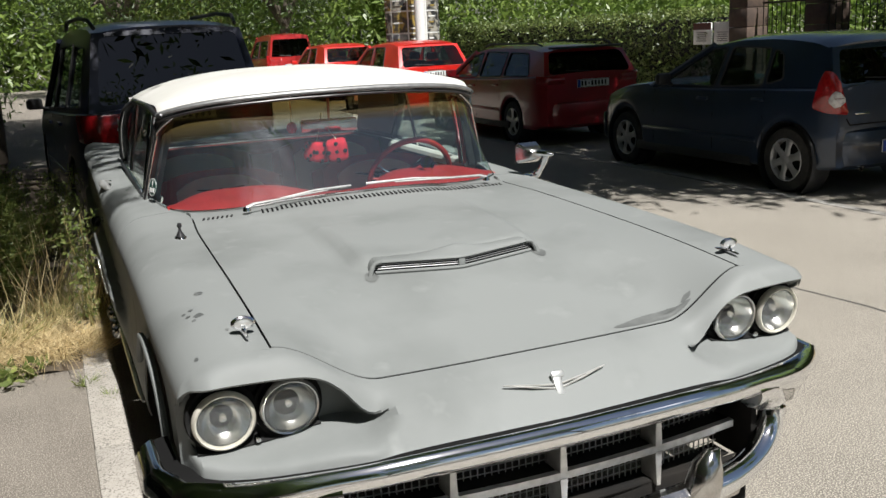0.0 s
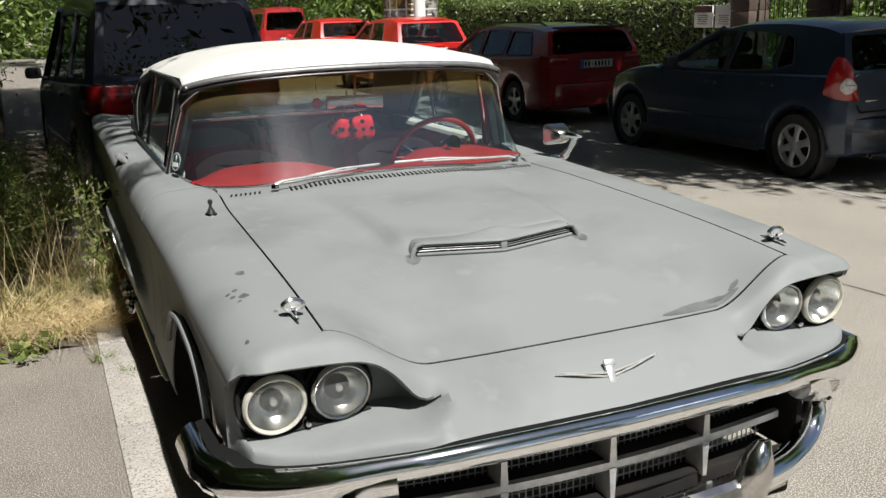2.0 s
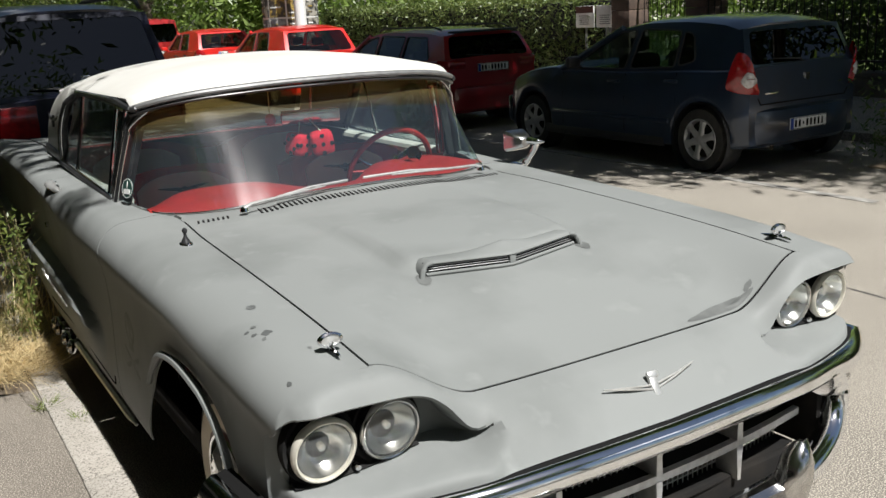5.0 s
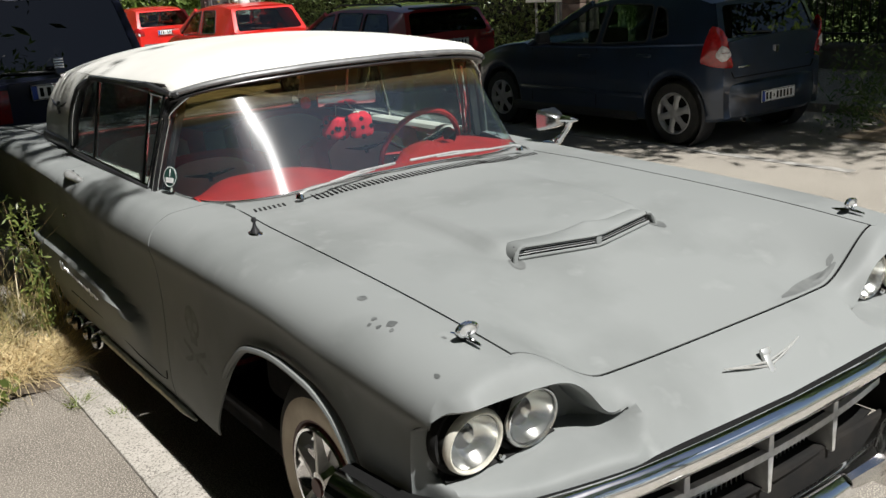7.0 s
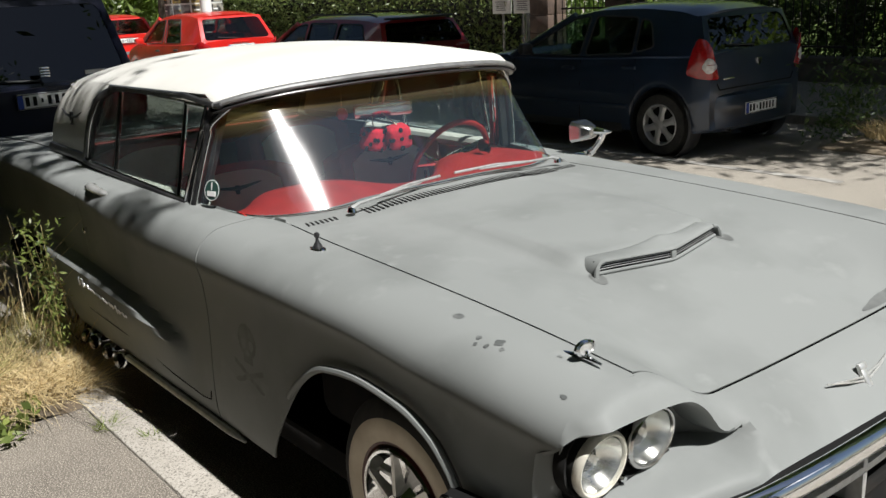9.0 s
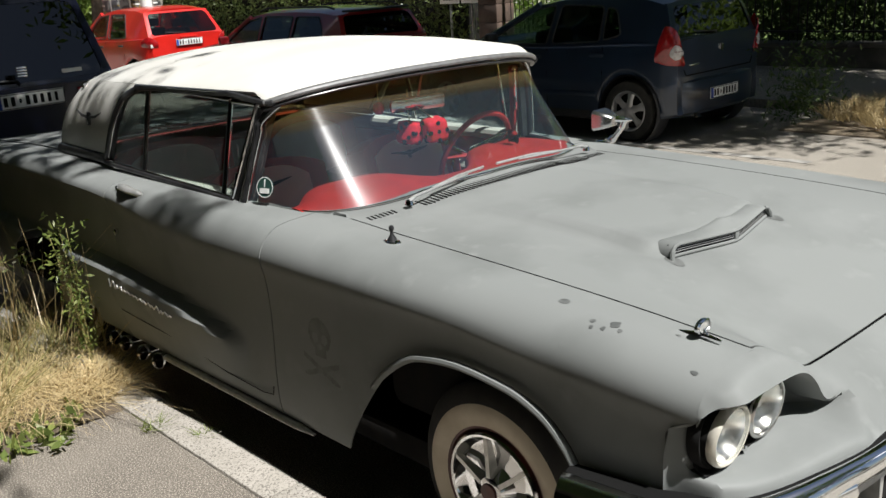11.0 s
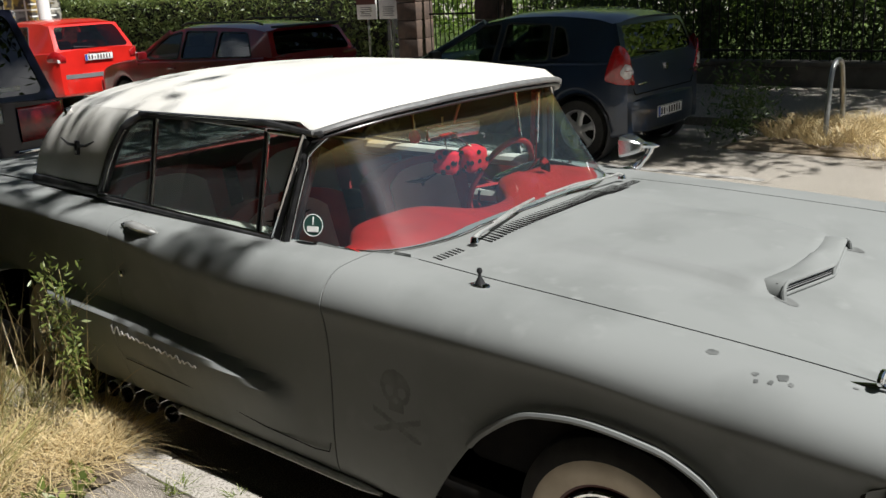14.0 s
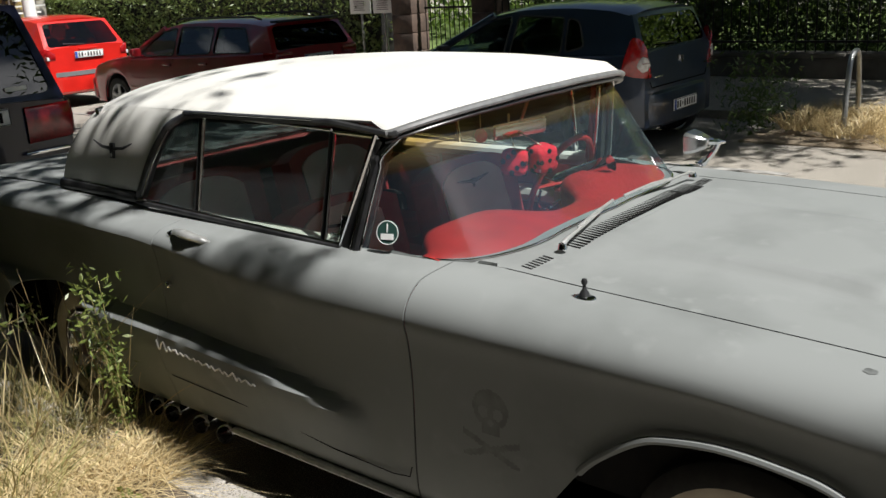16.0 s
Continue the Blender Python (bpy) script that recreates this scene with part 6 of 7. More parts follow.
# ---- greenery and street things ----
def leaf_material(name, colour, second, through=0.35):
    m = bpy.data.materials.new(name)
    m.use_nodes = True
    nt = m.node_tree
    n, ln = nt.nodes, nt.links.new
    n.remove(n["Principled BSDF"])
    ran = n.new("ShaderNodeNewGeometry").outputs["Random Per Island"]
    mx = n.new("ShaderNodeMix")
    mx.data_type = "RGBA"
    mx.inputs[6].default_value, mx.inputs[7].default_value = (*colour, 1), (*second, 1)
    ln(ran, mx.inputs[0])
    di, tr, gl, m1, m2 = (n.new("ShaderNode" + k) for k in ("BsdfDiffuse", "BsdfTranslucent", "BsdfGlossy", "MixShader", "MixShader"))
    gl.inputs["Roughness"].default_value = 0.45
    ln(mx.outputs[2], di.inputs[0]), ln(mx.outputs[2], tr.inputs[0])
    m1.inputs[0].default_value, m2.inputs[0].default_value = through, 0.05
    ln(di.outputs[0], m1.inputs[1]), ln(tr.outputs[0], m1.inputs[2])
    ln(m1.outputs[0], m2.inputs[1]), ln(gl.outputs[0], m2.inputs[2])
    ln(m2.outputs[0], n["Material Output"].inputs[0])
    return m


LEAF = leaf_material("tree leaves", (0.045, 0.085, 0.018), (0.10, 0.15, 0.035))
HEDGE_LEAF = leaf_material("hedge leaves", (0.07, 0.115, 0.025), (0.18, 0.22, 0.06), 0.3)
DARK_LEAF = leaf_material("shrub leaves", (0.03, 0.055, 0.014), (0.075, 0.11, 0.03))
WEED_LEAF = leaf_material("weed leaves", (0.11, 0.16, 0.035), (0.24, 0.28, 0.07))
# brighter, more translucent green stands in for sun on the far foliage
GARDEN_LEAF = leaf_material("far leaves brightened as if sunlit", (0.13, 0.21, 0.04), (0.27, 0.36, 0.08), 0.5)
STRAW = leaf_material("dry grass", (0.42, 0.31, 0.15), (0.72, 0.59, 0.34), 0.25)
STRAW_GREEN = leaf_material("half-dry grass", (0.20, 0.20, 0.07), (0.40, 0.33, 0.14), 0.2)
BARK = material("grey-brown bark", (0.13, 0.105, 0.08), 0.9, second=(0.07, 0.055, 0.042), scale=7, bump=1.0, bump_scale=24)
SANDSTONE = material("red sandstone", (0.12, 0.080, 0.060), 0.85, second=(0.075, 0.053, 0.042), scale=6, bump=0.4, bump_scale=60, random=0.08)
CONCRETE = material("old concrete wall", (0.13, 0.12, 0.105), 0.9, second=(0.08, 0.075, 0.066), scale=4, bump=0.4, bump_scale=50)
IRON = material("black iron", (0.02, 0.02, 0.022), 0.5, 0.3, second=(0.035, 0.03, 0.028), scale=30)
STEEL = material("galvanised steel", (0.42, 0.43, 0.43), 0.38, 0.8, second=(0.33, 0.34, 0.34), scale=20)
LAWN = material("sunny lawn", (0.085, 0.135, 0.03), 0.9, second=(0.14, 0.185, 0.052), scale=2.5, bump=0.6, bump_scale=30)
PAINT_LINE = material("worn white road paint", (0.31, 0.30, 0.275), 0.85, second=(0.19, 0.18, 0.165), scale=9, mix=(0.36, 0.56), bump=0.2)
TAR = material("tar joint", (0.05, 0.048, 0.045), 0.8, second=(0.09, 0.085, 0.08), scale=20)


def leaves(centres, spread, per, size, rng, flat=0.6):
    """Many small folded leaves round the given centres."""
    c = np.repeat(np.asarray(centres, float), per, axis=0)
    n = len(c)
    p = c + rng.normal(0, 1, (n, 3)) * spread
    a = rng.normal(0, 1, (n, 3))
    a /= np.linalg.norm(a, axis=1)[:, None]
    b = np.cross(a, rng.normal(0, 1, (n, 3)))
    b /= np.linalg.norm(b, axis=1)[:, None]
    s = size * rng.uniform(0.6, 1.35, (n, 1))
    v = np.stack([p - a * s, p + b * s * flat * 0.5, p + a * s, p - b * s * flat * 0.5], 1).reshape(-1, 3)
    f = np.arange(4 * n).reshape(-1, 4)
    return v.tolist(), f.tolist()


def tree(trunk, crown, radii, clumps, per, seed, height_of_trunk, girth, label, keep=None, shade_clumps=0):
    """A trunk that splits into limbs that reach into the crown, and a crown of clumps of leaves."""
    rng = np.random.default_rng(seed)
    t = thing("tree", label, "tree", pose(trunk[0], trunk[1], trunk[2]))
    o = Vector(trunk)
    c = Vector(crown) - o
    fork = Vector((c.x * 0.12, c.y * 0.12, height_of_trunk))
    rings = [Vector((0, 0, -0.1)), Vector((0.02, 0.0, 0.5)), fork * 0.55, fork]
    part("trunk", tube(spline(rings, 5), list(np.interp(np.linspace(0, 1, 16), [0, 0.12, 1], [girth * 1.35, girth, girth * 0.72])), 14), BARK, t)
    ends = []
    for k in range(9):
        d = rng.normal(0, 1, 3)
        d = d / np.linalg.norm(d) * 0.72
        end = c + Vector((d[0] * radii[0], d[1] * radii[1], d[2] * radii[2]))
        mid = fork.lerp(end, 0.5) + Vector((0, 0, 0.5))
        part("limb", tube(spline([fork - Vector((0, 0, 0.2)), mid, end], 5), list(np.linspace(girth * 0.45, 0.03, 11)), 8), BARK, t)
        ends.append(end)
    dirs = rng.normal(0, 1, (clumps, 3))
    dirs /= np.linalg.norm(dirs, axis=1)[:, None]
    rad = rng.uniform(0.45, 1.0, (clumps, 1)) ** 0.6
    lump = 1 + 0.22 * np.sin(dirs[:, :1] * 5 + seed) * np.cos(dirs[:, 1:2] * 4 + 1.3 * seed)
    cs = np.array(c) + dirs * rad * lump * np.array(radii)
    if keep is not None:
        cs = np.array([p for p in cs if keep(o + Vector(p))])
    if shade_clumps:
        # extra unseen clumps, set towards the sun to shade the kerb strip
        foot = np.column_stack([rng.uniform(-2.0, -0.95, shade_clumps), rng.uniform(3.3, 5.8, shade_clumps), np.ones(shade_clumps)])
        cs = np.vstack([cs, foot + np.outer(rng.uniform(5.2, 7.0, shade_clumps), np.array(SUN) / SUN.z) - np.array(o)])
    tagged(part("crown", leaves(cs, 0.34, per, 0.11, rng), LEAF, t, "", 180), kind="stuff")
    if shade_clumps:
        # dense unseen tuft on a thin twig, added to shade the coupe's door
        tip = Vector((-0.93, 2.20, 0.9)) + SUN * 7.0 / SUN.z - o
        tagged(part("leaf_tuft", leaves([tip + Vector(d) for d in ((0, 0, 0), (0.03, 0.09, 0.02), (-0.02, -0.08, 0), (0.02, 0.16, 0.05))], 0.05, 22, 0.06, rng), LEAF, t, "", 180), kind="stuff")
        part("twig", tube(spline([tip, tip + Vector((-0.1, 0.9, 0.25)), tip + Vector((-0.2, 2.4, 0.3))], 4), 0.008, 5), BARK, t)
    return t


def sunny_gap(p):
    """Whether a clump leaves the sunlit part of the street and the patch beside the bicycle hoop free of shade."""
    x, y = p.x - 0.07 * p.z, p.y + 0.61 * p.z
    return not ((x < 8.6 and y < 2.75) or (6.45 < x < 9.2 and y < 3.3))


# trees: one at this kerb, others whose shade lies over the far side
tree((-1.80, 9.9, 0.1), (-0.4, 4.4, 8.7), (5.2, 6.2, 3.3), 1150, 46, 3, 4.4, 0.17, "street tree with grey bark growing at the kerb", lambda p: p.y + 0.61 * (p.z - 1.2) > (3.05 if p.x < -0.2 else 3.7) and (p.y + 0.61 * (p.z - 1.2) > 4.5 or p.x - 0.07 * (p.z - 1) < -0.86 or math.sin(37 * p.x + 91 * p.y) > 0.25) or p.x < -1.9, 13)
tree((12.6, 6.6, 0.1), (7.9, 3.2, 8.0), (4.7, 5.2, 2.6), 1750, 46, 5, 4.6, 0.20, "tall tree behind the iron fence", sunny_gap)
# out of view, added to shade the garden wall
tree((13.4, -1.5, 0.1), (12.0, -0.6, 7.4), (5.0, 5.6, 2.8), 1250, 44, 7, 4.0, 0.22, "unseen garden tree added to shade the low wall", sunny_gap)
# two unseen trees on the near side, added to shade pavement and block sky
tree((-6.2, 1.0, 0.1), (-5.35, -1.6, 6.2), (3.45, 7.0, 2.8), 2300, 40, 9, 3.0, 0.2, "unseen tree added on the near pavement to block sky light", lambda p: p.x < -2.1 and p.y > -6.5)
tree((-6.4, -11.5, 0.1), (-5.5, -13.0, 6.4), (3.5, 7.0, 3.0), 1500, 40, 10, 3.0, 0.2, "unseen tree added on the near pavement to block sky light", lambda p: p.x < -2.3)
# two unseen trees, set for the dark reflections in the car windows
tree((8.0, -15.0, 0.1), (4.0, -14.5, 11.0), (6.5, 4.2, 3.2), 900, 40, 12, 6.0, 0.26, "street tree across the road behind the camera")
tree((-1.5, -27.0, 0.1), (-1.0, -27.0, 7.6), (6.0, 4.0, 4.6), 700, 40, 14, 3.0, 0.26, "street tree at the corner behind the camera")
# two out of view, added to darken the ground left of the people carrier
tree((-6.5, 11.0, 0.1), (-5.2, 10.5, 6.8), (4.2, 7.5, 3.0), 2000, 40, 11, 3.0, 0.2, "unseen tree added to shade the pavement further along")
tree((-3.4, 16.5, 0.1), (-2.6, 12.0, 7.4), (3.4, 6.0, 2.4), 900, 40, 16, 4.0, 0.2, "unseen tree added to shade the street beyond the people carrier", lambda p: p.y > 7.0)
tree((1.5, 33.0, 0.1), (1.5, 32.0, 5.5), (4.5, 3.5, 3.6), 420, 40, 13, 2.2, 0.3, "tree at the end of the street")
tree((8.2, 36.0, 0.1), (8.0, 36.0, 6.0), (4.0, 3.5, 3.8), 380, 40, 15, 2.2, 0.25, "tree at the end of the street")
tree((9.6, 27.0, 0.1), (10.5, 26.0, 6.0), (3.4, 3.6, 3.2), 380, 42, 17, 2.8, 0.22, "dark tree beyond the poster column")


def hedge(name, x0, x1, y0, y1, z0, z1, count, size, mat, label, seed, core=True):
    """A clipped hedge: leaves over its faces round an added black box that blocks light."""
    rng = np.random.default_rng(seed)
    pts = []
    while len(pts) < count:
        p = rng.uniform((x0, y0, z0), (x1, y1, z1))
        d = min(p[0] - x0, x1 - p[0], z1 - p[2], p[1] - y0 + 0.1, y1 - p[1] + 0.1)
        if d < 0.14 * rng.uniform(0.2, 1.0):
            pts.append(p + rng.normal(0, 0.025, 3))
    h = tagged(part(name, leaves(pts, 0.05, 3, size, rng, 0.7), mat, None, "", 180), label, "hedge", kind="stuff")
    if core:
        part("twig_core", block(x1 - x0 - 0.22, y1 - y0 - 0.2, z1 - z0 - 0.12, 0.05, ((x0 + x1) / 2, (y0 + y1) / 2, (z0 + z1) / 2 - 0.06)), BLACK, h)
    return h


hedge("clipped_hedge", 11.0, 12.1, 12.7, 26.0, 0.0, 1.76, 14000, 0.052, HEDGE_LEAF, "clipped green hedge with sunlit flat top", 21)
# this hedge is out of view, added to cut light from the near side
hedge("clipped_hedge", -8.2, -7.2, -10, 30, 0.0, 3.0, 3500, 0.10, DARK_LEAF, "unseen tall dark hedge added to darken the near side", 22)
# loose shrubs behind the fence, with gaps that show the sunny garden
rng = np.random.default_rng(31)
shrub_at = [(rng.uniform(11.4, 13.2), rng.uniform(-6, 9.8), abs(rng.normal(1.0, 0.75)) + 0.1) for _ in range(6200)]
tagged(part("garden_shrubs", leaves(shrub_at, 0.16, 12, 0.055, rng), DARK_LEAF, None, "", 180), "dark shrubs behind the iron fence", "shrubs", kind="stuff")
behind = [(rng.uniform(17, 24), rng.uniform(-8, 34), rng.uniform(0.1, 6.5)) for _ in range(2600)]
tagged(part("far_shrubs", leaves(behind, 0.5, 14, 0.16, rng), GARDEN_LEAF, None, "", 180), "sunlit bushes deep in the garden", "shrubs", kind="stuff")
end_at = [(rng.uniform(-12, 18), rng.uniform(40, 48), rng.uniform(0.1, 7.5)) for _ in range(4200)]
end_at += [(rng.uniform(25, 33), rng.uniform(-12, 46), rng.uniform(0.1, 8.5)) for _ in range(3600)] + [(rng.uniform(14, 34), rng.uniform(36, 46), rng.uniform(0.1, 8.0)) for _ in range(1800)]
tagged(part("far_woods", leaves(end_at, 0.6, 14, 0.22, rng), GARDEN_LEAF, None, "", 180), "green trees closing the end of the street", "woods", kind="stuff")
bush_at = [(rng.normal(3.4, 1.1), rng.normal(33, 0.9), abs(rng.normal(1.3, 0.8))) for _ in range(260)]
tagged(part("sunny_bush", leaves(bush_at, 0.25, 22, 0.10, rng), WEED_LEAF, None, "", 180), "bright sunlit bush at the end of the street", "bush", kind="stuff")
left_at = [(rng.uniform(-6.5, -2.2), rng.uniform(12.5, 24), abs(rng.normal(1.2, 0.9))) for _ in range(900)]
tagged(part("pavement_shrubs", leaves(left_at, 0.3, 18, 0.09, rng), DARK_LEAF, None, "", 180), "dark shrubs beside the near pavement", "shrubs", kind="stuff")
tagged(part("lawn", block(14, 50, 0.12, 0, (18.5, 10, 0.04)), LAWN), "sunny garden lawn", "lawn", kind="structure")

# an unseen plain wall behind the hedge, added to keep sky light off the coupe
BLOCKER_BROWN = material("dull brown rendered wall", (0.16, 0.135, 0.11), 0.9, second=(0.12, 0.10, 0.085), scale=0.8, bump=0.2, bump_scale=30)
tagged(part("facade_wall", block(0.4, 70, 13, 0.02, (-9.4, 8, 6.4)), BLOCKER_BROWN), "unseen brown wall added to block sky light on the near side", "wall", kind="structure")

# far pavement, low wall and iron fence
tagged(part("far_pavement", block(3.2, 26, 0.20, 0, (9.15, -4.0, 0.0)), ASPHALT), "shaded asphalt pavement across the street", "pavement", kind="structure")
tagged(part("far_pavement", block(3.6, 24, 0.20, 0, (9.0, 21.0, 0.0)), ASPHALT), "asphalt pavement beside the hedge", "pavement", kind="structure")
tagged(part("planting_bed", block(2.2, 10.9, 0.10, 0.045, (7.35, -1.9, -0.022)), DUST), "dusty planting bed with dry grass", "bed", kind="structure")
wall = tagged(part("garden_wall", block(0.30, 16.2, 0.34, 0.02, (10.75, 1.75, 0.21)), CONCRETE), "low concrete garden wall below the fence", "wall", kind="structure")
for k in range(16):
    part("coping_stone", block(0.36, 1.0, 0.07, 0.015, (10.75, -5.85 + k * 1.012, 0.415)), CONCRETE, wall)
fence = thing("iron_fence", "black wrought-iron railing on the garden wall", "fence", pose(10.75, 1.75, 0.45))
bar = mesh_of("fence_bar", *joined(tube([(0, 0, 0), (0, 0, 1.62)], 0.009, 6), tube([(0, 0, 1.62), (0, 0, 1.66), (0, 0, 1.74)], [0.009, 0.017, 0.001], 6)), IRON)
for k in range(118):
    part("bar", bar, IRON, fence, at=pose(0, -8.0 + k * 0.136, 0))
for z in (0.14, 1.50):
    part("rail", block(0.035, 16.1, 0.03, 0.004, (0, 0, z)), IRON, fence)
for y in (9.95, 11.85):
    pillar = thing("gate_pillar", "red sandstone gate pillar with moulded cap", "pillar", pose(11.0, y, 0.08), "gate pillars")
    for k in range(6):
        part("stone", block(0.50 - 0.004 * (k % 2), 0.50 - 0.004 * (k % 2), 0.335, 0.015, (0, 0, 0.17 + k * 0.34)), SANDSTONE, pillar)
    part("cap", joined(block(0.60, 0.60, 0.09, 0.02, (0, 0, 2.08)), block(0.50, 0.50, 0.10, 0.03, (0, 0, 2.17))), SANDSTONE, pillar)
gate = thing("iron_gate", "black wrought-iron garden gate with scrolls", "gate", pose(11.0, 10.9, 0.1))
for k in range(11):
    part("bar", tube([(0, -0.56 + k * 0.112, 0.05), (0, -0.56 + k * 0.112, 1.9 + 0.25 * math.sin(math.pi * k / 10))], 0.010, 6), IRON, gate)
for z in (0.15, 1.1, 1.75):
    part("rail", block(0.03, 1.16, 0.035, 0.004, (0, 0, z)), IRON, gate)
for k in range(5):
    part("scroll", tube([(0, -0.45 + k * 0.225 + 0.07 * math.cos(a) * (1 - a / 14), 1.42 + 0.10 * math.sin(a) * (1 - a / 14)) for a in np.linspace(0, 9, 28)], 0.007, 5), IRON, gate)

# notice boards on the hedge
for dy, colour, lab in ((0.0, PLAIN_WHITE, "white notice board fixed to the hedge"), (0.62, PLAIN_WHITE, "white and red notice board fixed to the hedge")):
    sg = thing("notice_board", lab, "sign", pose(10.93, 12.45 + dy, 0.0), "notice boards")
    part("panel", block(0.03, 0.54, 0.42, 0.006, (0, 0, 1.34)), colour, sg)
    part("post", tube([(0.03, 0, 0.0), (0.03, 0, 1.5)], 0.025, 8), STEEL, sg)
    if dy:
        part("red_band", block(0.006, 0.53, 0.13, 0, (-0.018, 0, 1.48)), RIM_RED, sg)
    for k in range(5):
        part("text_bar", block(0.005, 0.30 - 0.04 * (k % 2), 0.014, 0, (-0.018, 0.02, 1.36 - k * 0.04)), GREY_PLASTIC, sg)

# poster column with a white post before it
POSTER = [material("poster print %s" % n, c, 0.6, second=d, scale=6, mix=(0.45, 0.55)) for n, c, d in
          (("black", (0.03, 0.03, 0.03), (0.35, 0.33, 0.28)), ("ochre", (0.35, 0.25, 0.06), (0.06, 0.05, 0.04)), ("grey", (0.30, 0.30, 0.30), (0.07, 0.07, 0.08)))]
column = thing("poster_column", "round advertising column pasted with dark posters", "column", pose(7.75, 20.6, 0.1))
part("drum", moved(lathe([(0.74, 0.0), (0.74, 0.35), (0.68, 0.37), (0.68, 3.2), (0.76, 3.22), (0.76, 3.35), (0.0, 3.6)], 40), pose(0, 0, 0, 0, -90, 0)), PLAIN_WHITE, column)
rngp = random.Random(4)
for row in range(5):
    for k in range(9):
        a0 = 2 * math.pi * k / 9
        r = 0.688
        sheet = rows_mesh([[Vector((r * math.cos(a), r * math.sin(a), z)) for z in (0.48 + row * 0.54, 0.48 + row * 0.54 + 0.50)] for a in np.linspace(a0 + 0.02, a0 + 0.66, 7)])
        pst = part("poster", sheet, rngp.choice(POSTER), column, thick=0.004)
        for b in range(3):
            zz = 0.56 + row * 0.54 + b * 0.14
            part("poster_bar", rows_mesh([[Vector(((r + 0.006) * math.cos(a), (r + 0.006) * math.sin(a), z)) for z in (zz, zz + 0.035)] for a in np.linspace(a0 + 0.08, a0 + 0.3 + 0.25 * rngp.random(), 5)]), PLAIN_WHITE if rngp.random() < 0.6 else POSTER[1], pst)
tagged(part("white_post", tube([(7.45, 19.3, 0), (7.45, 19.3, 3.4)], 0.13, 16), PLAIN_WHITE), "white painted round street post", "post")

# bicycle hoop
tagged(part("bicycle_hoop", tube(spline([(6.60, 2.62, -0.05), (6.66, 2.63, 0.42), (6.76, 2.64, 0.74), (6.90, 2.65, 0.83), (7.06, 2.66, 0.82), (7.20, 2.68, 0.70), (7.34, 2.70, 0.35), (7.42, 2.72, -0.05)], 6), 0.026, 12), STEEL), "bent galvanised steel bicycle hoop in dry grass", "bike stand")

# road marks
tagged(part("parking_line", block(0.10, 14, 0.006, 0.001, (5.0, 9.6, 0.002)), PAINT_LINE), "worn white parking line", "road marking", kind="structure")
joint = [Vector((2.92 + 0.03 * math.sin(y * 1.7) + 0.02 * math.sin(y * 5.1), y, 0.002)) for y in np.linspace(-6, 12, 120)]
tagged(part("tar_joint", rows_mesh([[p + Vector((-0.008, 0, 0)), p + Vector((0.008, 0, 0))] for p in joint], flip=True), TAR), "dark sealed joint in the asphalt", "road joint", kind="structure")


# ---- weeds and dry grass at the near kerb ----
def blades(name, centre, radius, count, length, mat, label, seed, lean=0.5, width=0.0028, splay=1.0, curl=0.5):
    """A tuft of thin bent blades."""
    rng = np.random.default_rng(seed)
    verts, faces = [], []
    for _ in range(count):
        a, q = rng.uniform(0, 2 * math.pi), radius * math.sqrt(rng.uniform(0, 1)) * 0.8
        b = np.array(centre) + (q * math.cos(a), q * math.sin(a), 0)
        d = rng.normal(0, lean, 2) + splay * 0.6 * np.array([math.cos(a), math.sin(a)]) * q / radius
        ln = length * rng.uniform(0.45, 1.15)
        w = width * rng.uniform(0.6, 1.5)
        side = np.array([-math.sin(a + 1), math.cos(a + 1), 0]) * w
        k0 = len(verts)
        for i, t in enumerate((0, 0.4, 0.75, 1.0)):
            droop = curl * t * t
            p = b + np.array([d[0] * t * ln, d[1] * t * ln, ln * (t - droop * 0.5 * t)])
            p[2] = max(p[2], centre[2] + 0.004)
            verts += [p - side * (1 - t * 0.8), p + side * (1 - t * 0.8)]
        faces += [(k0 + 2 * i, k0 + 2 * i + 2, k0 + 2 * i + 3, k0 + 2 * i + 1) for i in range(3)]
    return tagged(part(name, (verts, faces), mat, None, "", 180), label, "grass", kind="stuff")


tagged(part("tree_pit", grid(lambda u, v: (lerp(-2.9, -1.13, u), lerp(2.55, 11.5, v), 0.102 + 0.05 * max(0, noise.noise((u * 6, v * 14, 0.3)))), 24, 60), VERGE), "dusty soil strip with weeds behind the kerb", "soil", kind="structure")
blades("dry_grass_tuft", (-1.20, 2.86, 0.10), 0.25, 1100, 0.21, STRAW, "pale dry grass tuft hanging over the kerb", 41, 0.9, 0.0024, 1.4, 1.25)
blades("dry_grass_tuft", (-1.42, 2.95, 0.10), 0.34, 1200, 0.22, STRAW, "pale dry grass tuft behind the kerb", 42, 0.9, 0.0024, 1.3, 1.2)
blades("dry_grass_tuft", (-1.75, 3.05, 0.10), 0.45, 700, 0.28, STRAW_GREEN, "half-dry grass behind the kerb", 43, 0.5, 0.0030, 1.0, 0.7)
blades("dry_grass_tuft", (-1.16, 3.38, 0.10), 0.24, 420, 0.20, STRAW_GREEN, "thin dry grass spilling over the kerb", 49, 0.7, 0.0024, 1.2, 0.9)
blades("dry_grass_tuft", (-1.20, 3.80, 0.10), 0.26, 420, 0.22, STRAW_GREEN, "thin dry grass spilling over the kerb", 50, 0.7, 0.0024, 1.2, 0.9)
blades("tall_grass", (-1.6, 4.2, 0.10), 0.6, 320, 0.34, STRAW_GREEN, "tall yellowing grass in the soil strip", 44, 0.4, 0.0026, 0.8, 0.5)
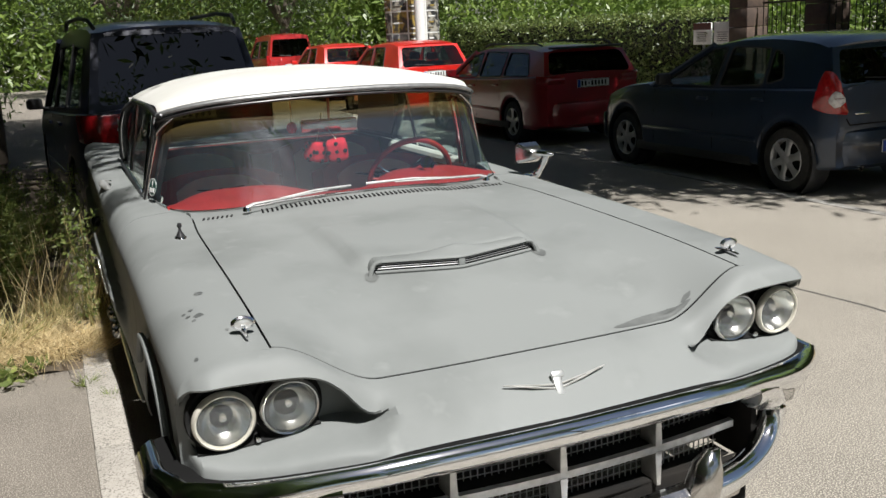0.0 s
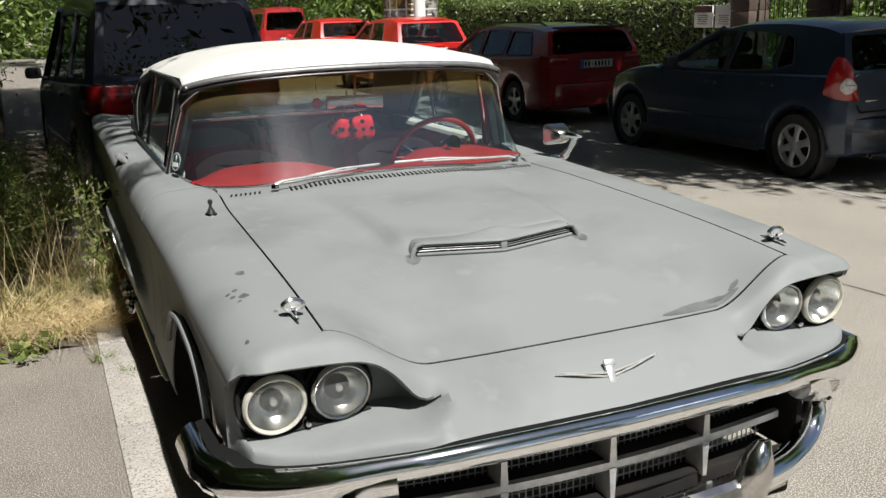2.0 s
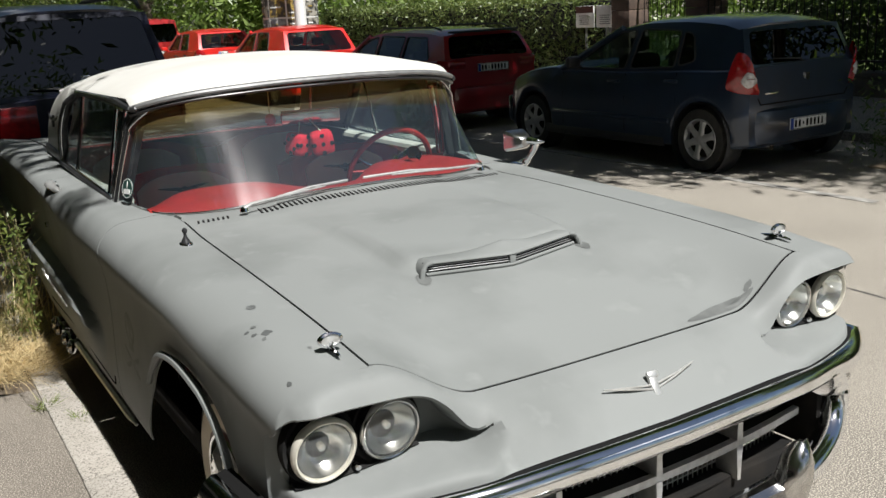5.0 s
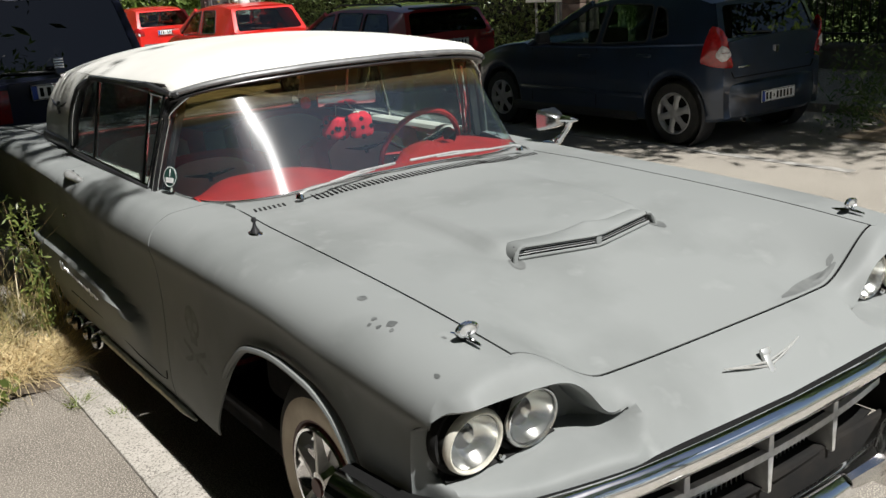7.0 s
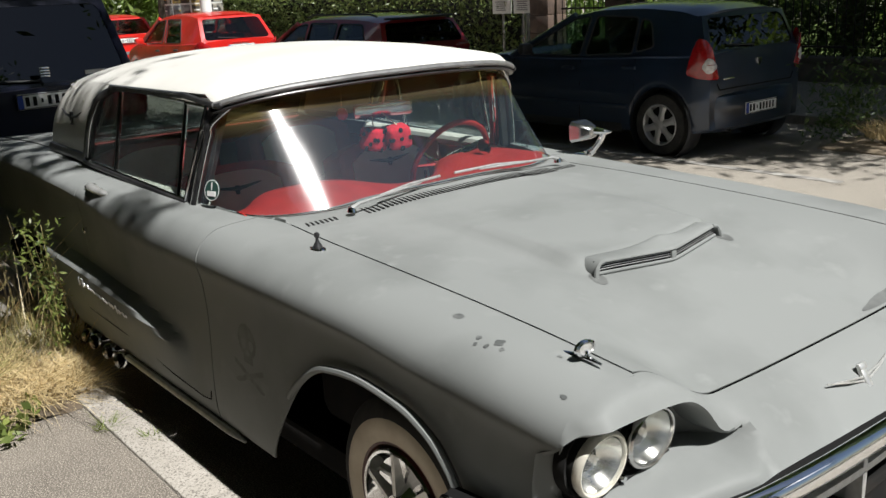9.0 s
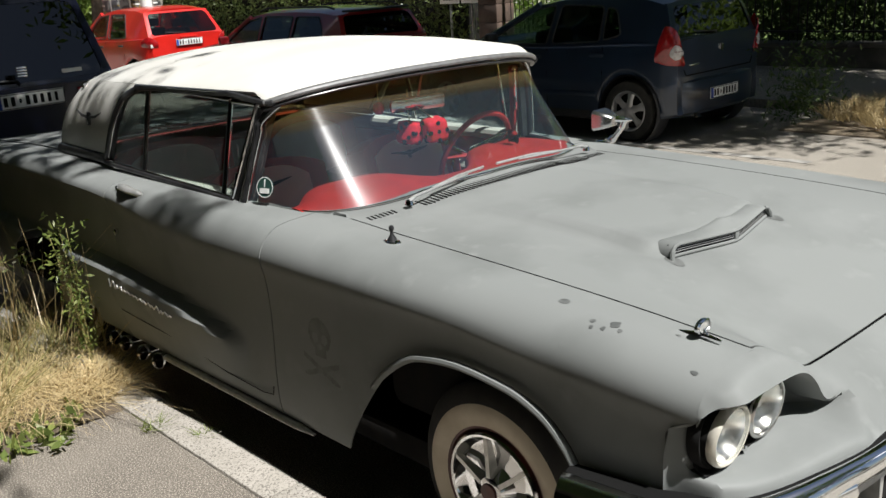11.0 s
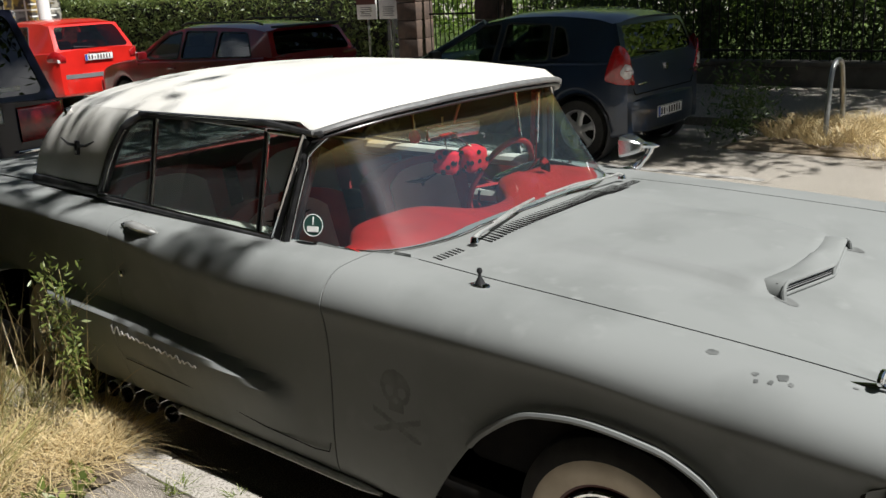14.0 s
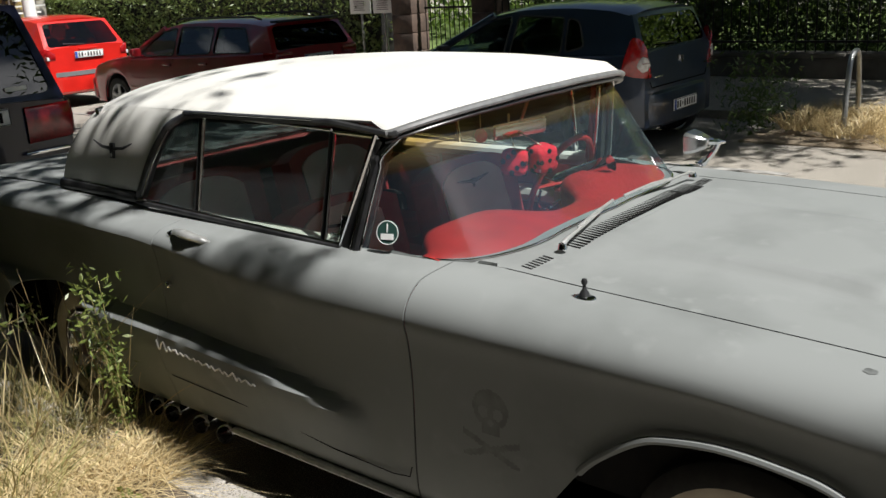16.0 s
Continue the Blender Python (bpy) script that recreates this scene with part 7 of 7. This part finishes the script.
blades("tall_grass", (-1.7, 5.4, 0.10), 0.9, 360, 0.50, STRAW_GREEN, "tall grass in the shade", 45, 0.35, 0.003, 0.7, 0.5)
blades("grass_stalks", (-1.2, 3.4, 0.10), 0.45, 130, 0.75, STRAW, "long dry grass stalks", 46, 0.45, 0.0022, 0.6, 0.25)
blades("grass_sprig", (-1.13, 2.30, 0.10), 0.05, 60, 0.055, WEED_LEAF, "green grass sprig in the kerb joint", 47, 0.8, 0.0022)
blades("grass_sprig", (-1.03, 2.08, 0.10), 0.035, 34, 0.045, WEED_LEAF, "tiny green sprig on the kerb", 48, 0.8, 0.0022)
for k in range(7):
    blades("dry_grass_tuft", (6.55 + 0.18 * k + 0.1 * math.sin(k * 7), 2.75 - 0.25 * math.cos(k * 3.1), 0.085), 0.35, 420, 0.26, STRAW, "dry grass around the bicycle hoop", 60 + k, 0.6, 0.004, 1.0, 0.8)
    blades("dry_grass_tuft", (6.2 + 0.2 * k, 1.9 + 0.3 * math.sin(k * 5.0), 0.085), 0.4, 300, 0.16, STRAW, "short dry grass in the planting bed", 70 + k, 0.7, 0.004, 1.0, 0.8)
rngw = np.random.default_rng(81)
tagged(part("weed_bush", leaves([(6.85 + rngw.normal(0, 0.30), 3.55 + rngw.normal(0, 0.2), abs(rngw.normal(0.35, 0.25)) + 0.05) for _ in range(110)], 0.07, 10, 0.035, rngw), LEAF, None, "", 180), "green weeds beside the hatchback", "weeds", kind="stuff")


def weed(base, height, stems, seed, spread, label, lush=3):
    """A leafy weed: thin bent stems set with small pointed leaves."""
    rng = np.random.default_rng(seed)
    w = thing("weed", label, "weed", pose(*base))
    shapes, cs = [], []
    for _ in range(stems):
        d = rng.normal(0, spread, 2)
        line = spline([(0, 0, 0), (d[0] * 0.4, d[1] * 0.4, height * 0.5), (d[0], d[1], height * rng.uniform(0.75, 1.05))], 6)
        shapes.append(tube(line, list(np.linspace(0.004, 0.0015, len(line))), 5))
        for p in line[3:]:
            for _ in range(lush):
                cs.append(p + Vector(rng.normal(0, 0.022, 3)))
    tagged(part("stem", joined(*shapes), STRAW_GREEN, w, "", 180), kind="stuff")
    tagged(part("foliage", leaves(cs, 0.026, 4, 0.0165, rng, 0.6), WEED_LEAF, w, "", 180), kind="stuff")
    return w


weed((-1.05, 3.02, 0.1), 0.68, 4, 91, 0.075, "tall leafy green weed beside the coupe", 3)
rngs = np.random.default_rng(140)
for k in range(16):
    wx, wy = rngs.uniform(-1.95, -1.45), rngs.uniform(3.7, 6.4)
    weed((wx, wy, 0.1), rngs.uniform(0.42, 0.72), 9, 141 + k, 0.24, "bushy green weed among dry stalks behind the kerb", 5)
weed((-1.9, 4.7, 0.1), 0.55, 8, 92, 0.2, "leafy green weed in the soil strip")
weed((-1.75, 5.0, 0.1), 0.65, 10, 93, 0.28, "leafy green weed in the soil strip")
weed((-1.2, 5.2, 0.1), 0.65, 9, 94, 0.2, "leafy green weed in the soil strip")
weed((-2.1, 5.6, 0.1), 0.7, 10, 95, 0.3, "leafy green weed in the soil strip")
for k, (x, y) in enumerate(((-1.48, 2.48), (-1.36, 2.60), (-1.62, 2.55))):
    rngk = np.random.default_rng(100 + k)
    tagged(part("flat_weed", leaves([(x + rngk.normal(0, 0.05), y + rngk.normal(0, 0.05), 0.125 + abs(rngk.normal(0, 0.012))) for _ in range(16)], 0.02, 3, 0.032, rngk, 0.8), WEED_LEAF, None, "", 180), "low broad-leaved green weed on the pavement", "weed", kind="stuff")
